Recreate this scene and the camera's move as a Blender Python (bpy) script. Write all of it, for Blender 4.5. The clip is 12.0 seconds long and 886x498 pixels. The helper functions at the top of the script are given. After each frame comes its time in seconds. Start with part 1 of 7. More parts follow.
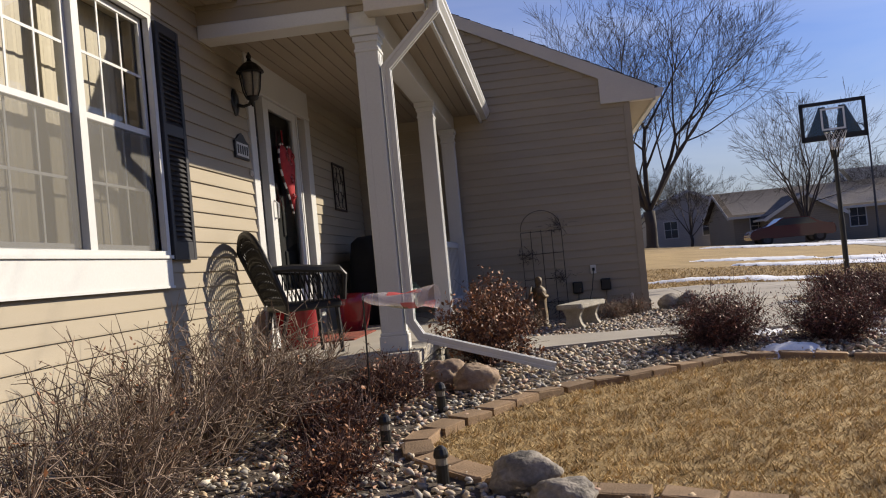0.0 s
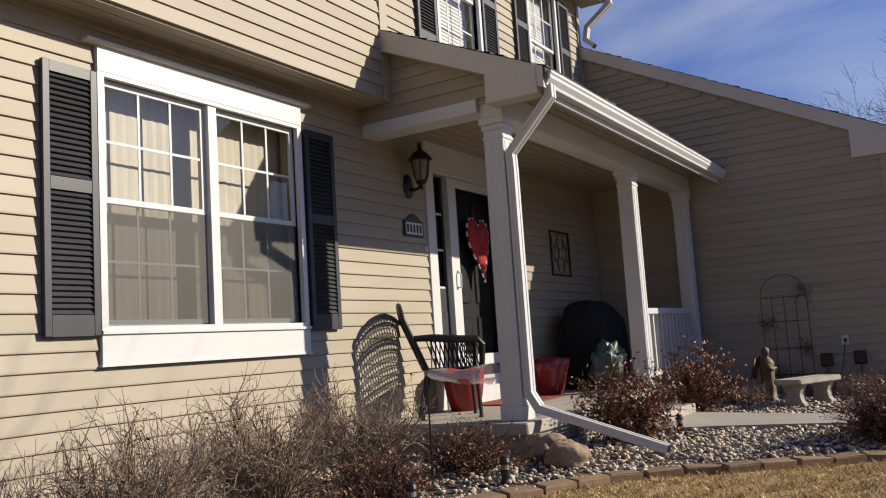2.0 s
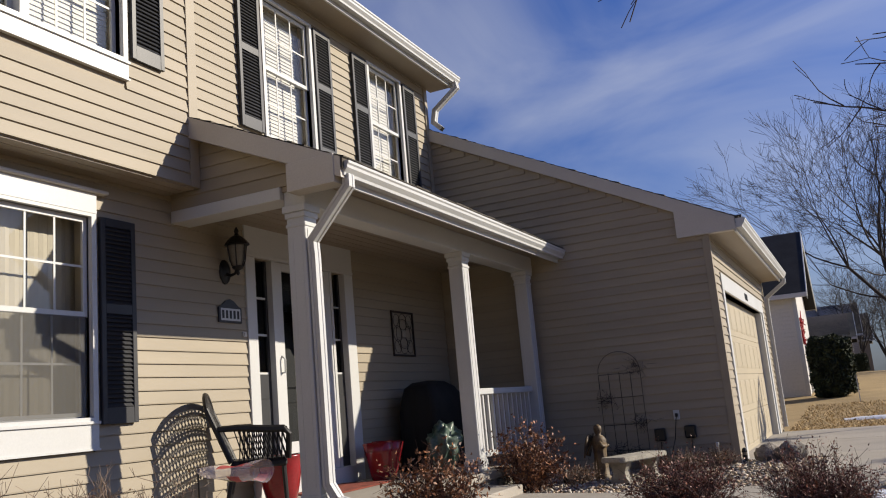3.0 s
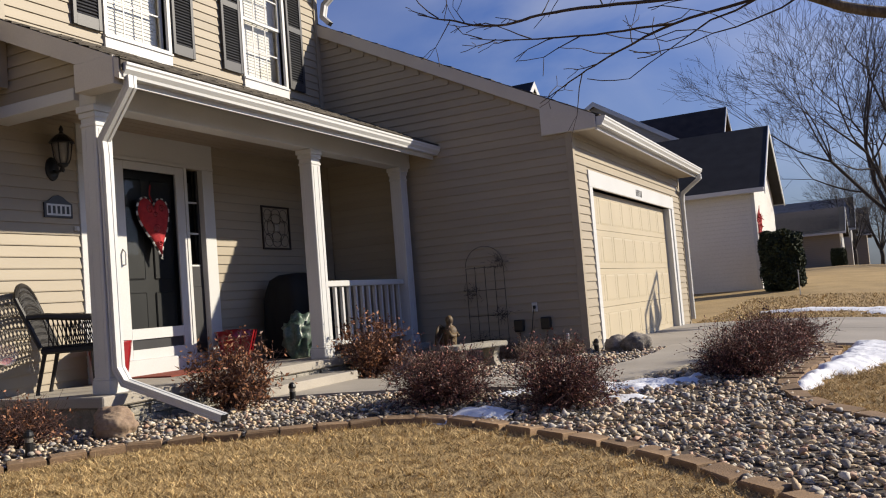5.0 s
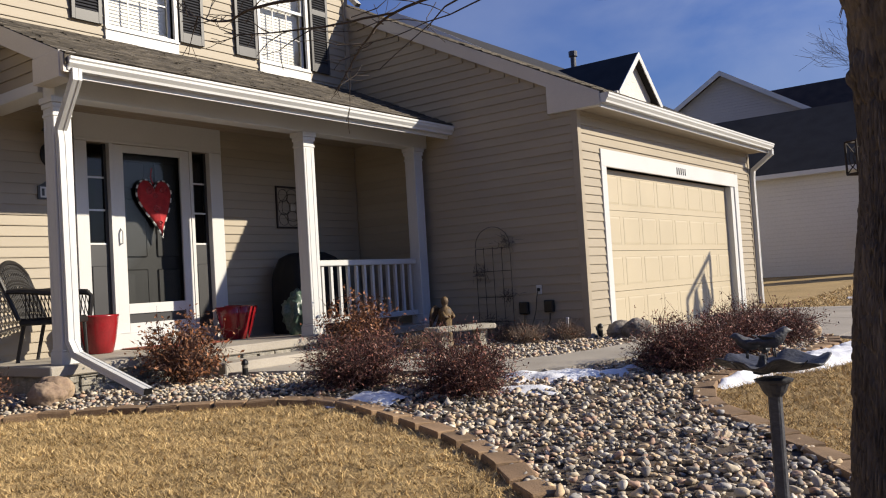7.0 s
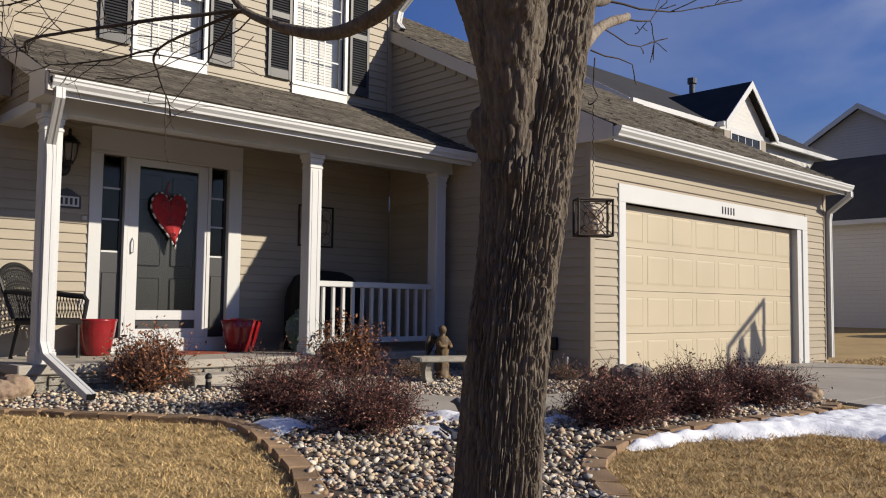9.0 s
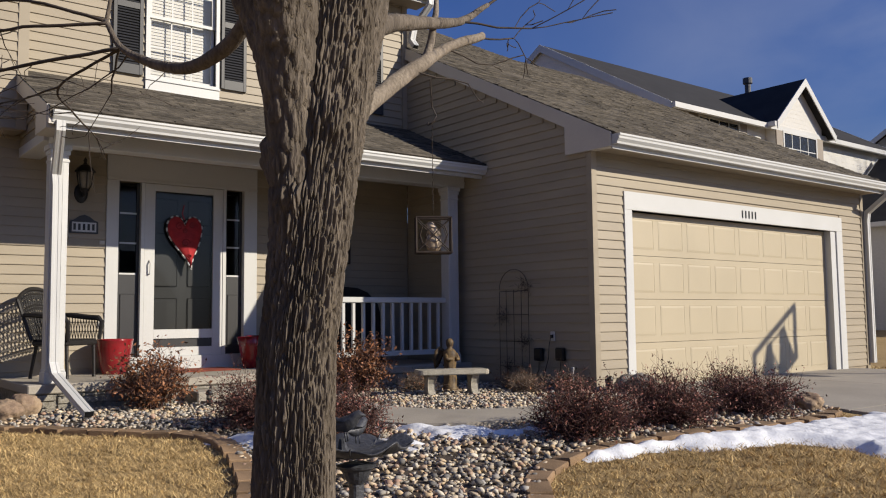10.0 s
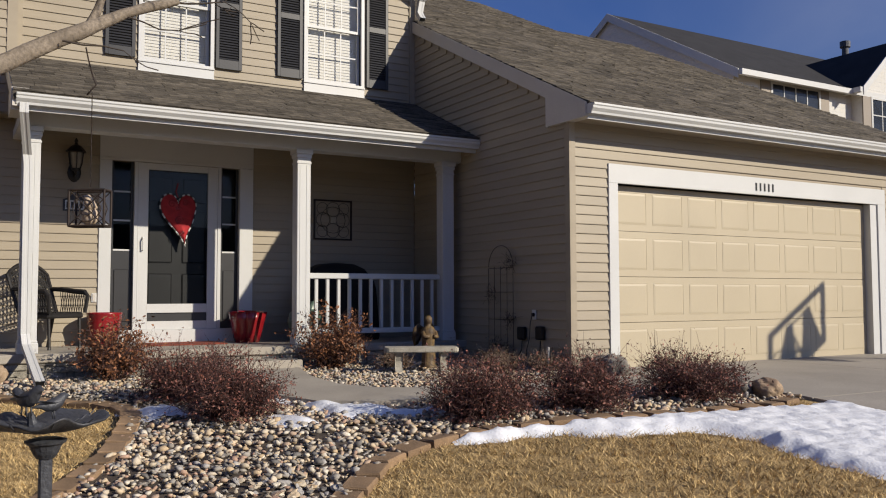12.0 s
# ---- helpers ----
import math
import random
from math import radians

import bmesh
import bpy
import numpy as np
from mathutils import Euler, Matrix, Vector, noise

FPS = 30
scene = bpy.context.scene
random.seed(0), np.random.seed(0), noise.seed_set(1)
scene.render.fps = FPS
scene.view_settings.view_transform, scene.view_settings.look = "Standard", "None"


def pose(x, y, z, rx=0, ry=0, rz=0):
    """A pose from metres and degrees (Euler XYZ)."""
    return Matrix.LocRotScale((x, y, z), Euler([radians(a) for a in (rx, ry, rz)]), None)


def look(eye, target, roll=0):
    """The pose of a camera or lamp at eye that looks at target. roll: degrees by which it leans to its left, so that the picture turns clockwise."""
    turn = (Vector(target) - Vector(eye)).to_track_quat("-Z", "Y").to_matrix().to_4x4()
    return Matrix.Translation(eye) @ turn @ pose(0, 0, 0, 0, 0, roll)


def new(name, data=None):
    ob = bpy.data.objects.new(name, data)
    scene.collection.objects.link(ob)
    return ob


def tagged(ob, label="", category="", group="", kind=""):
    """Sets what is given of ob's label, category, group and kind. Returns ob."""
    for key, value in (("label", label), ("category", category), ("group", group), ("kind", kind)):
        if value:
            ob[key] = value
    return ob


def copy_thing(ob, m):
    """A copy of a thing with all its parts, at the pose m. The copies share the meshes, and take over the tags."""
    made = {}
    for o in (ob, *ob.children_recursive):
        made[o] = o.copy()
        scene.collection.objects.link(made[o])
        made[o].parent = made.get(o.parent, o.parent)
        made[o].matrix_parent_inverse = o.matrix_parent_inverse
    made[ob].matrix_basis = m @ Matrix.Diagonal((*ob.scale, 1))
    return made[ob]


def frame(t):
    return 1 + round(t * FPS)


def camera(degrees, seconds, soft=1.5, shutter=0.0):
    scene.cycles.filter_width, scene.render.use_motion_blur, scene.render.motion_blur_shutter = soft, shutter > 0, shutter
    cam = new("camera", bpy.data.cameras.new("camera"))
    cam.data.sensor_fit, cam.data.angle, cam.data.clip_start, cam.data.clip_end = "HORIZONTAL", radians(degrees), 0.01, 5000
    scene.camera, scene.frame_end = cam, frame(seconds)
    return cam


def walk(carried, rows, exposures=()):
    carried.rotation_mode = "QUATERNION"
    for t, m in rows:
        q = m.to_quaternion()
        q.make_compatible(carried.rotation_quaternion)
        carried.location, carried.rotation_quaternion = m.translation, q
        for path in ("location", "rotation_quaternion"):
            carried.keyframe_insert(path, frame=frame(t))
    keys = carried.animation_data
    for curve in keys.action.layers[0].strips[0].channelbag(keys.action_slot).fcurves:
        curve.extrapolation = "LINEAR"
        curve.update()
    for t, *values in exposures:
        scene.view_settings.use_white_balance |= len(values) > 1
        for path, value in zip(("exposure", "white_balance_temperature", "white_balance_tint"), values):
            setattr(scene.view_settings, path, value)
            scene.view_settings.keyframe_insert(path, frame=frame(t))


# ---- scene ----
S = 0.93  # plan units to metres
cam = camera(54.8, 12.0, soft=1.1)
PATH = [
    (0, (0.171, -1.109, 1.414), (-0.069, 0.876, 1.458), -5.46),
    (0.3, (0.536, -1.079, 1.412), (0.234, 0.898, 1.411), -5.31),
    (0.5, (0.773, -1.068, 1.417), (0.373, 0.892, 1.421), -5.64),
    (1, (1.207, -1.013, 1.440), (0.630, 0.902, 1.449), -4.21),
    (1.2, (1.392, -0.950, 1.444), (0.735, 0.939, 1.452), -3.34),
    (1.5, (1.659, -0.867, 1.451), (0.822, 0.949, 1.491), -2.30),
    (1.8, (1.995, -0.864, 1.451), (1.002, 0.867, 1.588), -2.67),
    (2, (2.217, -0.855, 1.452), (1.183, 0.842, 1.676), -3.71),
    (2.2, (2.374, -0.788, 1.475), (1.338, 0.899, 1.757), -4.17),
    (2.5, (2.617, -0.669, 1.500), (1.632, 1.039, 1.831), -4.25),
    (2.8, (2.870, -0.549, 1.517), (1.968, 1.199, 1.879), -4.51),
    (3, (3.041, -0.454, 1.529), (2.214, 1.329, 1.897), -5.11),
    (3.5, (3.639, -0.364, 1.484), (2.943, 1.487, 1.781), -5.76),
    (3.7, (3.806, -0.310, 1.482), (3.089, 1.542, 1.719), -5.24),
    (5.3, (5.290, 0.345, 1.334), (4.369, 2.116, 1.450), -4.26),
    (5.5, (5.445, 0.478, 1.313), (4.531, 2.253, 1.419), -3.23),
    (6, (5.848, 0.777, 1.343), (4.915, 2.544, 1.429), -1.80),
    (6.4, (6.243, 0.980, 1.319), (5.195, 2.682, 1.393), -2.87),
    (6.5, (6.337, 1.034, 1.313), (5.257, 2.716, 1.394), -2.73),
    (6.7, (6.518, 1.135, 1.330), (5.378, 2.776, 1.407), -3.00),
    (8.5, (7.817, 2.193, 1.357), (6.414, 3.611, 1.506), -1.50),
    (9, (8.050, 2.598, 1.421), (6.593, 3.961, 1.556), 0.66),
    (9.2, (8.160, 2.725, 1.401), (6.681, 4.066, 1.523), 1.42),
    (9.5, (8.334, 2.914, 1.363), (6.811, 4.205, 1.476), 1.70),
    (9.7, (8.496, 3.042, 1.403), (6.939, 4.291, 1.518), 1.40),
    (10, (8.730, 3.235, 1.445), (7.158, 4.461, 1.606), -0.62),
    (10.2, (8.839, 3.379, 1.434), (7.296, 4.639, 1.608), -1.76),
    (10.5, (8.996, 3.589, 1.412), (7.518, 4.927, 1.568), -1.35),
    (11, (9.273, 4.043, 1.403), (7.784, 5.373, 1.530), -0.51),
    (11.3, (9.469, 4.299, 1.413), (7.900, 5.531, 1.555), -1.40),
    (11.5, (9.595, 4.456, 1.420), (7.956, 5.595, 1.560), -1.56),
    (11.7, (9.582, 4.607, 1.430), (7.895, 5.675, 1.554), -1.44),
    (12, (9.581, 4.838, 1.430), (7.850, 5.834, 1.540), -0.16),
]

walk(cam, [(t, look(Vector(eye) * S, Vector(target) * S, roll)) for t, eye, target, roll in PATH],
     exposures=[(0, 0.58, 7250, 10), (1.5, 0.57, 7000, 10), (2.5, 0.40, 7000, 10), (3.5, 0.41, 7000, 10), (5.5, 0.55, 7150, 10), (6.5, 0.57, 7150, 10), (8.5, 0.40, 7000, 10), (9.5, 0.24, 7000, 10), (10.5, 0.21, 7000, 10), (11, 0.26, 7000, 10), (11.5, 0.09, 7000, 10), (12, 0.12, 7000, 10)])

# ---- light ----
SUN = Vector((1.0, 0.67, 0.57)).normalized()
world = bpy.data.worlds.new("world")
scene.world = world
world.use_nodes = True
wn, wl = world.node_tree.nodes, world.node_tree.links
sky = wn.new("ShaderNodeTexSky")
sky.sky_type, sky.sun_disc = "NISHITA", False
sky.sun_elevation, sky.sun_rotation = math.asin(SUN.z), math.atan2(SUN.x, SUN.y)
sky.air_density, sky.dust_density, sky.ozone_density = 1.35, 1.8, 4.0
wn["Background"].inputs["Strength"].default_value = 0.046
# thin high cloud
wc = wn.new("ShaderNodeTexCoord")
wm = wn.new("ShaderNodeMapping")
wm.inputs["Scale"].default_value = (1.5, 2.6, 4.2)
wm.inputs["Rotation"].default_value = (0.2, 0.3, 0.9)
wo = wn.new("ShaderNodeTexNoise")
wo.inputs["Scale"].default_value, wo.inputs["Detail"].default_value, wo.inputs["Distortion"].default_value = 1.3, 9, 1.1
wr = wn.new("ShaderNodeValToRGB")
wr.color_ramp.elements[0].position, wr.color_ramp.elements[1].position = 0.34, 0.84
wr.color_ramp.elements[1].color = (0.46, 0.46, 0.46, 1)
wx = wn.new("ShaderNodeMixRGB")
wx.inputs["Color2"].default_value = (13.0, 13.6, 14.5, 1)
wl.new(wc.outputs["Generated"], wm.inputs["Vector"])
wl.new(wm.outputs["Vector"], wo.inputs["Vector"])
wl.new(wo.outputs["Fac"], wr.inputs["Fac"])
# the veil lies over the far end of the street; the rest of the sky is clear
wd = wn.new("ShaderNodeVectorMath")
wd.operation, wd.inputs[1].default_value = "DOT_PRODUCT", (0.05, 0.95, 0.30)
wv = wn.new("ShaderNodeMapRange")
wv.interpolation_type = "SMOOTHSTEP"
wv.inputs["From Min"].default_value, wv.inputs["From Max"].default_value = 0.70, 0.99
wv.inputs["To Min"].default_value, wv.inputs["To Max"].default_value = 0.12, 1.0
wk = wn.new("ShaderNodeMath")
wk.operation = "MULTIPLY"
wl.new(wc.outputs["Generated"], wd.inputs[0])
wl.new(wd.outputs["Value"], wv.inputs["Value"])
wl.new(wv.outputs["Result"], wk.inputs[0])
wl.new(wr.outputs["Color"], wk.inputs[1])
wl.new(wk.outputs["Value"], wx.inputs["Fac"])
wh = wn.new("ShaderNodeMixRGB")
wh.blend_type, wh.inputs["Fac"].default_value, wh.inputs["Color2"].default_value = "MULTIPLY", 1.0, (0.60, 0.90, 1.85, 1)
wl.new(sky.outputs["Color"], wh.inputs["Color1"])
wl.new(wh.outputs["Color"], wx.inputs["Color1"])
wl.new(wx.outputs["Color"], wn["Background"].inputs["Color"])

sun = new("sun", bpy.data.lights.new("sun", "SUN"))
sun.data.energy, sun.data.angle, sun.data.color = 4.9, radians(0.53), (1.0, 0.935, 0.815)
sun.matrix_basis = look(SUN * 40, (0, 0, 0))


# ---- materials ----
def surf(name, col, rough=0.6, var=0.15, scale=3.0, fine=60.0, bump=0.1, metal=0.0, stretch=(1, 1, 1), col2=None,
         rand=0.0, island=False, spec=0.4, clear=0.0):
    """A surface with stains at a large scale, grain at a small one, relief, and a shift from piece to piece."""
    m = bpy.data.materials.new(name)
    m.use_nodes = True
    n, l = m.node_tree.nodes, m.node_tree.links
    b = n["Principled BSDF"]
    b.inputs["Roughness"].default_value, b.inputs["Metallic"].default_value = rough, metal
    b.inputs["Specular IOR Level"].default_value = spec
    b.inputs["Coat Weight"].default_value = clear
    tc, mp = n.new("ShaderNodeTexCoord"), n.new("ShaderNodeMapping")
    mp.inputs["Scale"].default_value = stretch
    l.new(tc.outputs["Object"], mp.inputs["Vector"])
    big, small = n.new("ShaderNodeTexNoise"), n.new("ShaderNodeTexNoise")
    big.inputs["Scale"].default_value, big.inputs["Detail"].default_value = scale, 5
    small.inputs["Scale"].default_value, small.inputs["Detail"].default_value = fine, 4
    for node in (big, small):
        l.new(mp.outputs["Vector"], node.inputs["Vector"])
    c2 = col2 if col2 else tuple(c * (1 - 2.2 * var) for c in col)
    ramp = n.new("ShaderNodeValToRGB")
    ramp.color_ramp.elements[0].position, ramp.color_ramp.elements[1].position = 0.3, 0.7
    ramp.color_ramp.elements[0].color, ramp.color_ramp.elements[1].color = (*c2, 1), (*col, 1)
    l.new(big.outputs["Fac"], ramp.inputs["Fac"])
    hsv = n.new("ShaderNodeHueSaturation")
    l.new(ramp.outputs["Color"], hsv.inputs["Color"])
    mr = n.new("ShaderNodeMapRange")
    mr.inputs["From Min"].default_value, mr.inputs["From Max"].default_value = 0.3, 0.7
    mr.inputs["To Min"].default_value, mr.inputs["To Max"].default_value = 1 - var, 1 + var
    l.new(small.outputs["Fac"], mr.inputs["Value"])
    value = mr.outputs["Result"]
    if rand:
        src = n.new("ShaderNodeNewGeometry").outputs["Random Per Island"] if island else n.new("ShaderNodeObjectInfo").outputs["Random"]
        m2, mul = n.new("ShaderNodeMapRange"), n.new("ShaderNodeMath")
        m2.inputs["To Min"].default_value, m2.inputs["To Max"].default_value = 1 - rand, 1 + rand
        mul.operation = "MULTIPLY"
        l.new(src, m2.inputs["Value"])
        l.new(m2.outputs["Result"], mul.inputs[0])
        l.new(value, mul.inputs[1])
        value = mul.outputs["Value"]
    l.new(value, hsv.inputs["Value"])
    l.new(hsv.outputs["Color"], b.inputs["Base Color"])
    if bump:
        bp = n.new("ShaderNodeBump")
        bp.inputs["Strength"].default_value, bp.inputs["Distance"].default_value = bump, 0.01
        l.new(small.outputs["Fac"], bp.inputs["Height"])
        l.new(bp.outputs["Normal"], b.inputs["Normal"])
    return m


def stones_of(name, cols, rough=0.55, bump=0.12, island=True):
    """Pebbles: each island takes one of several colours."""
    m = surf(name, (0.5, 0.5, 0.5), rough, 0.12, 14, 110, bump)
    n, l = m.node_tree.nodes, m.node_tree.links
    src = n.new("ShaderNodeNewGeometry").outputs["Random Per Island"] if island else n.new("ShaderNodeObjectInfo").outputs["Random"]
    ramp = n.new("ShaderNodeValToRGB")
    ramp.color_ramp.interpolation = "CONSTANT"
    e = ramp.color_ramp.elements
    while len(e) < len(cols):
        e.new(0.5)
    for i, c in enumerate(cols):
        e[i].position, e[i].color = i / len(cols), (*c, 1)
    l.new(src, ramp.inputs["Fac"])
    mix = n.new("ShaderNodeMixRGB")
    mix.blend_type, mix.inputs["Fac"].default_value = "MULTIPLY", 1.0
    base = n["Principled BSDF"].inputs["Base Color"].links[0].from_socket
    l.new(ramp.outputs["Color"], mix.inputs["Color1"])
    gain = n.new("ShaderNodeVectorMath")
    gain.operation, gain.inputs[3].default_value = "SCALE", 2.2
    l.new(base, gain.inputs[0])
    l.new(gain.outputs["Vector"], mix.inputs["Color2"])
    l.new(mix.outputs["Color"], n["Principled BSDF"].inputs["Base Color"])
    return m


def clear_glass(name, tint=(1, 1, 1), gloss=1.0):
    m = bpy.data.materials.new(name)
    m.use_nodes = True
    n, l = m.node_tree.nodes, m.node_tree.links
    n.remove(n["Principled BSDF"])
    tr, gl, mx, fr = n.new("ShaderNodeBsdfTransparent"), n.new("ShaderNodeBsdfGlossy"), n.new("ShaderNodeMixShader"), n.new("ShaderNodeFresnel")
    tr.inputs["Color"].default_value, gl.inputs["Roughness"].default_value = (*tint, 1), 0.01
    fr.inputs["IOR"].default_value = 1.55 * gloss
    l.new(fr.outputs["Fac"], mx.inputs["Fac"])
    l.new(tr.outputs["BSDF"], mx.inputs[1])
    l.new(gl.outputs["BSDF"], mx.inputs[2])
    l.new(mx.outputs["Shader"], n["Material Output"].inputs["Surface"])
    return m


def screen_mesh(name, col, cover):
    m = bpy.data.materials.new(name)
    m.use_nodes = True
    n, l = m.node_tree.nodes, m.node_tree.links
    tr, mx = n.new("ShaderNodeBsdfTransparent"), n.new("ShaderNodeMixShader")
    n["Principled BSDF"].inputs["Base Color"].default_value = (*col, 1)
    n["Principled BSDF"].inputs["Roughness"].default_value = 0.7
    mx.inputs["Fac"].default_value = cover
    l.new(tr.outputs["BSDF"], mx.inputs[1])
    l.new(n["Principled BSDF"].outputs["BSDF"], mx.inputs[2])
    l.new(mx.outputs["Shader"], n["Material Output"].inputs["Surface"])
    return m


M = {}
M["siding"] = surf("siding", (0.332, 0.285, 0.216), 0.5, 0.06, 0.7, 90, 0.05, stretch=(1, 1, 6), rand=0.04, spec=0.22)
M["sheathing"] = surf("sheathing", (0.32, 0.268, 0.2), 0.6, 0.05, 1.0, 60, 0.02)
M["white"] = surf("white_vinyl", (0.53, 0.535, 0.53), 0.42, 0.035, 1.5, 70, 0.03)
M["trim"] = surf("pale_trim", (0.528, 0.496, 0.448), 0.45, 0.05, 1.5, 70, 0.03)
M["soffit"] = surf("beige_soffit", (0.32, 0.268, 0.204), 0.5, 0.05, 1.2, 60, 0.03)
M["shutter"] = surf("charcoal_shutter", (0.028, 0.0288, 0.0336), 0.45, 0.12, 3, 80, 0.05)
M["shingle"] = surf("shingle", (0.112, 0.096, 0.077), 0.92, 0.28, 9, 130, 0.5, stretch=(3, 1, 3), rand=0.38, island=True)
M["shingle_dark"] = surf("dark_shingle", (0.028, 0.0272, 0.0288), 0.92, 0.2, 2, 40, 0.4, rand=0.2, island=True)
M["shingle_brown"] = surf("brown_shingle", (0.08, 0.052, 0.036), 0.92, 0.2, 2, 40, 0.4, rand=0.2, island=True)
M["concrete"] = surf("concrete", (0.368, 0.332, 0.28), 0.85, 0.10, 1.3, 90, 0.18)
M["drive"] = surf("drive_concrete", (0.32, 0.292, 0.256), 0.85, 0.12, 0.8, 60, 0.15)
M["asphalt"] = surf("asphalt", (0.08, 0.08, 0.08), 0.9, 0.12, 0.6, 60, 0.2)
M["found"] = surf("cast_stone", (0.32, 0.296, 0.248), 0.9, 0.22, 12, 60, 0.7)
M["soil"] = surf("bed_soil", (0.104, 0.08, 0.0624), 0.95, 0.25, 5, 70, 0.6)
M["lawn"] = surf("dormant_lawn", (0.36, 0.25, 0.112), 0.95, 0.25, 0.9, 45, 0.9, col2=(0.25, 0.172, 0.075))
M["blade"] = surf("straw_blade", (0.60, 0.435, 0.21), 0.85, 0.15, 3.2, 16, 0.0, col2=(0.34, 0.24, 0.112), rand=0.5, island=True)
M["garage"] = surf("garage_door_paint", (0.432, 0.372, 0.268), 0.45, 0.04, 1.0, 90, 0.04)
M["slate"] = surf("slate_door_paint", (0.033, 0.033, 0.035), 0.4, 0.08, 3, 80, 0.03)
M["black"] = surf("black_metal", (0.0096, 0.0096, 0.0104), 0.4, 0.15, 8, 90, 0.1)
M["wicker"] = surf("black_wicker", (0.0144, 0.0128, 0.0128), 0.5, 0.2, 9, 90, 0.2)
M["red"] = surf("red_glaze", (0.248, 0.0112, 0.016), 0.25, 0.10, 4, 40, 0.02, clear=0.4)
M["redcloth"] = surf("red_cloth", (0.4, 0.024, 0.028), 0.8, 0.2, 14, 90, 0.2, col2=(0.24, 0.0096, 0.016))
M["mat"] = surf("brick_red_mat", (0.264, 0.06, 0.036), 0.95, 0.2, 9, 140, 0.5)
M["cover"] = surf("black_cover", (0.006, 0.006, 0.007), 0.85, 0.2, 5, 60, 0.1)
M["bag"] = surf("green_plastic", (0.035, 0.085, 0.06), 0.35, 0.25, 9, 40, 0.3, col2=(0.12, 0.15, 0.13))
M["interior"] = surf("dim_interior", (0.128, 0.112, 0.092), 0.9, 0.05, 2, 40, 0.0)
M["blind"] = surf("cream_blind", (0.4, 0.368, 0.296), 0.7, 0.05, 2, 60, 0.02)
M["whiteblind"] = surf("white_blind", (0.516, 0.512, 0.49), 0.55, 0.03, 2, 60, 0.0)
M["glass"] = clear_glass("window_glass")
M["tint"] = clear_glass("storm_glass", (0.62, 0.64, 0.64), 0.87)
M["screen"] = screen_mesh("insect_screen", (0.088, 0.084, 0.076), 0.62)
M["plastic"] = screen_mesh("clear_film", (0.75, 0.66, 0.66), 0.30)
M["redprint"] = screen_mesh("red_film_print", (0.44, 0.04, 0.04), 0.8)
M["leafprint"] = screen_mesh("green_film_print", (0.176, 0.192, 0.104), 0.6)
M["bark"] = surf("grey_bark", (0.155, 0.128, 0.103), 0.95, 0.28, 16, 90, 1.0, stretch=(1, 1, 0.16), col2=(0.08, 0.064, 0.0496))
M["palebark"] = surf("pale_limb_bark", (0.24, 0.2, 0.16), 0.9, 0.25, 9, 70, 0.5, col2=(0.152, 0.124, 0.096))
M["twig"] = surf("dark_twig", (0.068, 0.0528, 0.044), 0.9, 0.2, 6, 50, 0.0)
M["fartwig"] = surf("far_twig", (0.06, 0.0496, 0.0464), 0.9, 0.2, 1, 20, 0.0)
M["spirea"] = surf("grey_brown_twig", (0.25, 0.18, 0.135), 0.85, 0.2, 6, 50, 0.0, rand=0.45, island=True)
M["barberry"] = surf("maroon_twig", (0.095, 0.048, 0.042), 0.85, 0.2, 6, 50, 0.0, rand=0.45, island=True)
M["redleaf"] = surf("dried_maroon_leaf", (0.225, 0.088, 0.066), 0.55, 0.2, 8, 50, 0.0, rand=0.65, island=True)
M["brownleaf"] = surf("dried_russet_leaf", (0.25, 0.105, 0.048), 0.6, 0.2, 8, 50, 0.0, rand=0.6, island=True)
M["evergreen"] = surf("evergreen", (0.035, 0.048, 0.022), 0.85, 0.25, 4, 30, 0.0, rand=0.5, island=True)
M["snow"] = surf("old_snow", (0.774, 0.792, 0.828), 0.6, 0.05, 4, 50, 0.4, spec=0.3)
M["brick"] = surf("tan_paver", (0.264, 0.172, 0.1), 0.92, 0.14, 9, 90, 0.4, rand=0.22)
M["boulder"] = surf("tan_boulder", (0.336, 0.248, 0.168), 0.9, 0.15, 6, 40, 0.6, col2=(0.2, 0.136, 0.096))
M["granite"] = surf("grey_boulder", (0.304, 0.268, 0.228), 0.92, 0.22, 8, 50, 0.8, col2=(0.096, 0.088, 0.08))
M["bench"] = surf("cast_bench", (0.4, 0.368, 0.304), 0.9, 0.15, 7, 70, 0.4)
M["statue"] = surf("weathered_bronze_resin", (0.184, 0.12, 0.052), 0.6, 0.2, 12, 60, 0.3, col2=(0.04, 0.024, 0.016))
M["bath"] = surf("aged_pewter", (0.075, 0.078, 0.09), 0.5, 0.22, 9, 60, 0.4, metal=0.25, col2=(0.04, 0.043, 0.052))
M["rust"] = surf("rusty_wire", (0.036, 0.024, 0.0192), 0.7, 0.2, 9, 60, 0.2)
M["cream"] = surf("cream_resin", (0.544, 0.432, 0.32), 0.6, 0.12, 12, 60, 0.1)
M["nbwhite"] = surf("white_siding", (0.666, 0.657, 0.63), 0.5, 0.05, 0.5, 20, 0.05)
M["nbgrey"] = surf("grey_siding", (0.288, 0.28, 0.272), 0.55, 0.05, 0.5, 20, 0.05)
M["nbtan"] = surf("tan_siding", (0.272, 0.232, 0.192), 0.55, 0.05, 0.5, 20, 0.05)
M["darkglass"] = surf("dark_pane", (0.03, 0.035, 0.045), 0.08, 0.05, 2, 20, 0.0, spec=0.7)
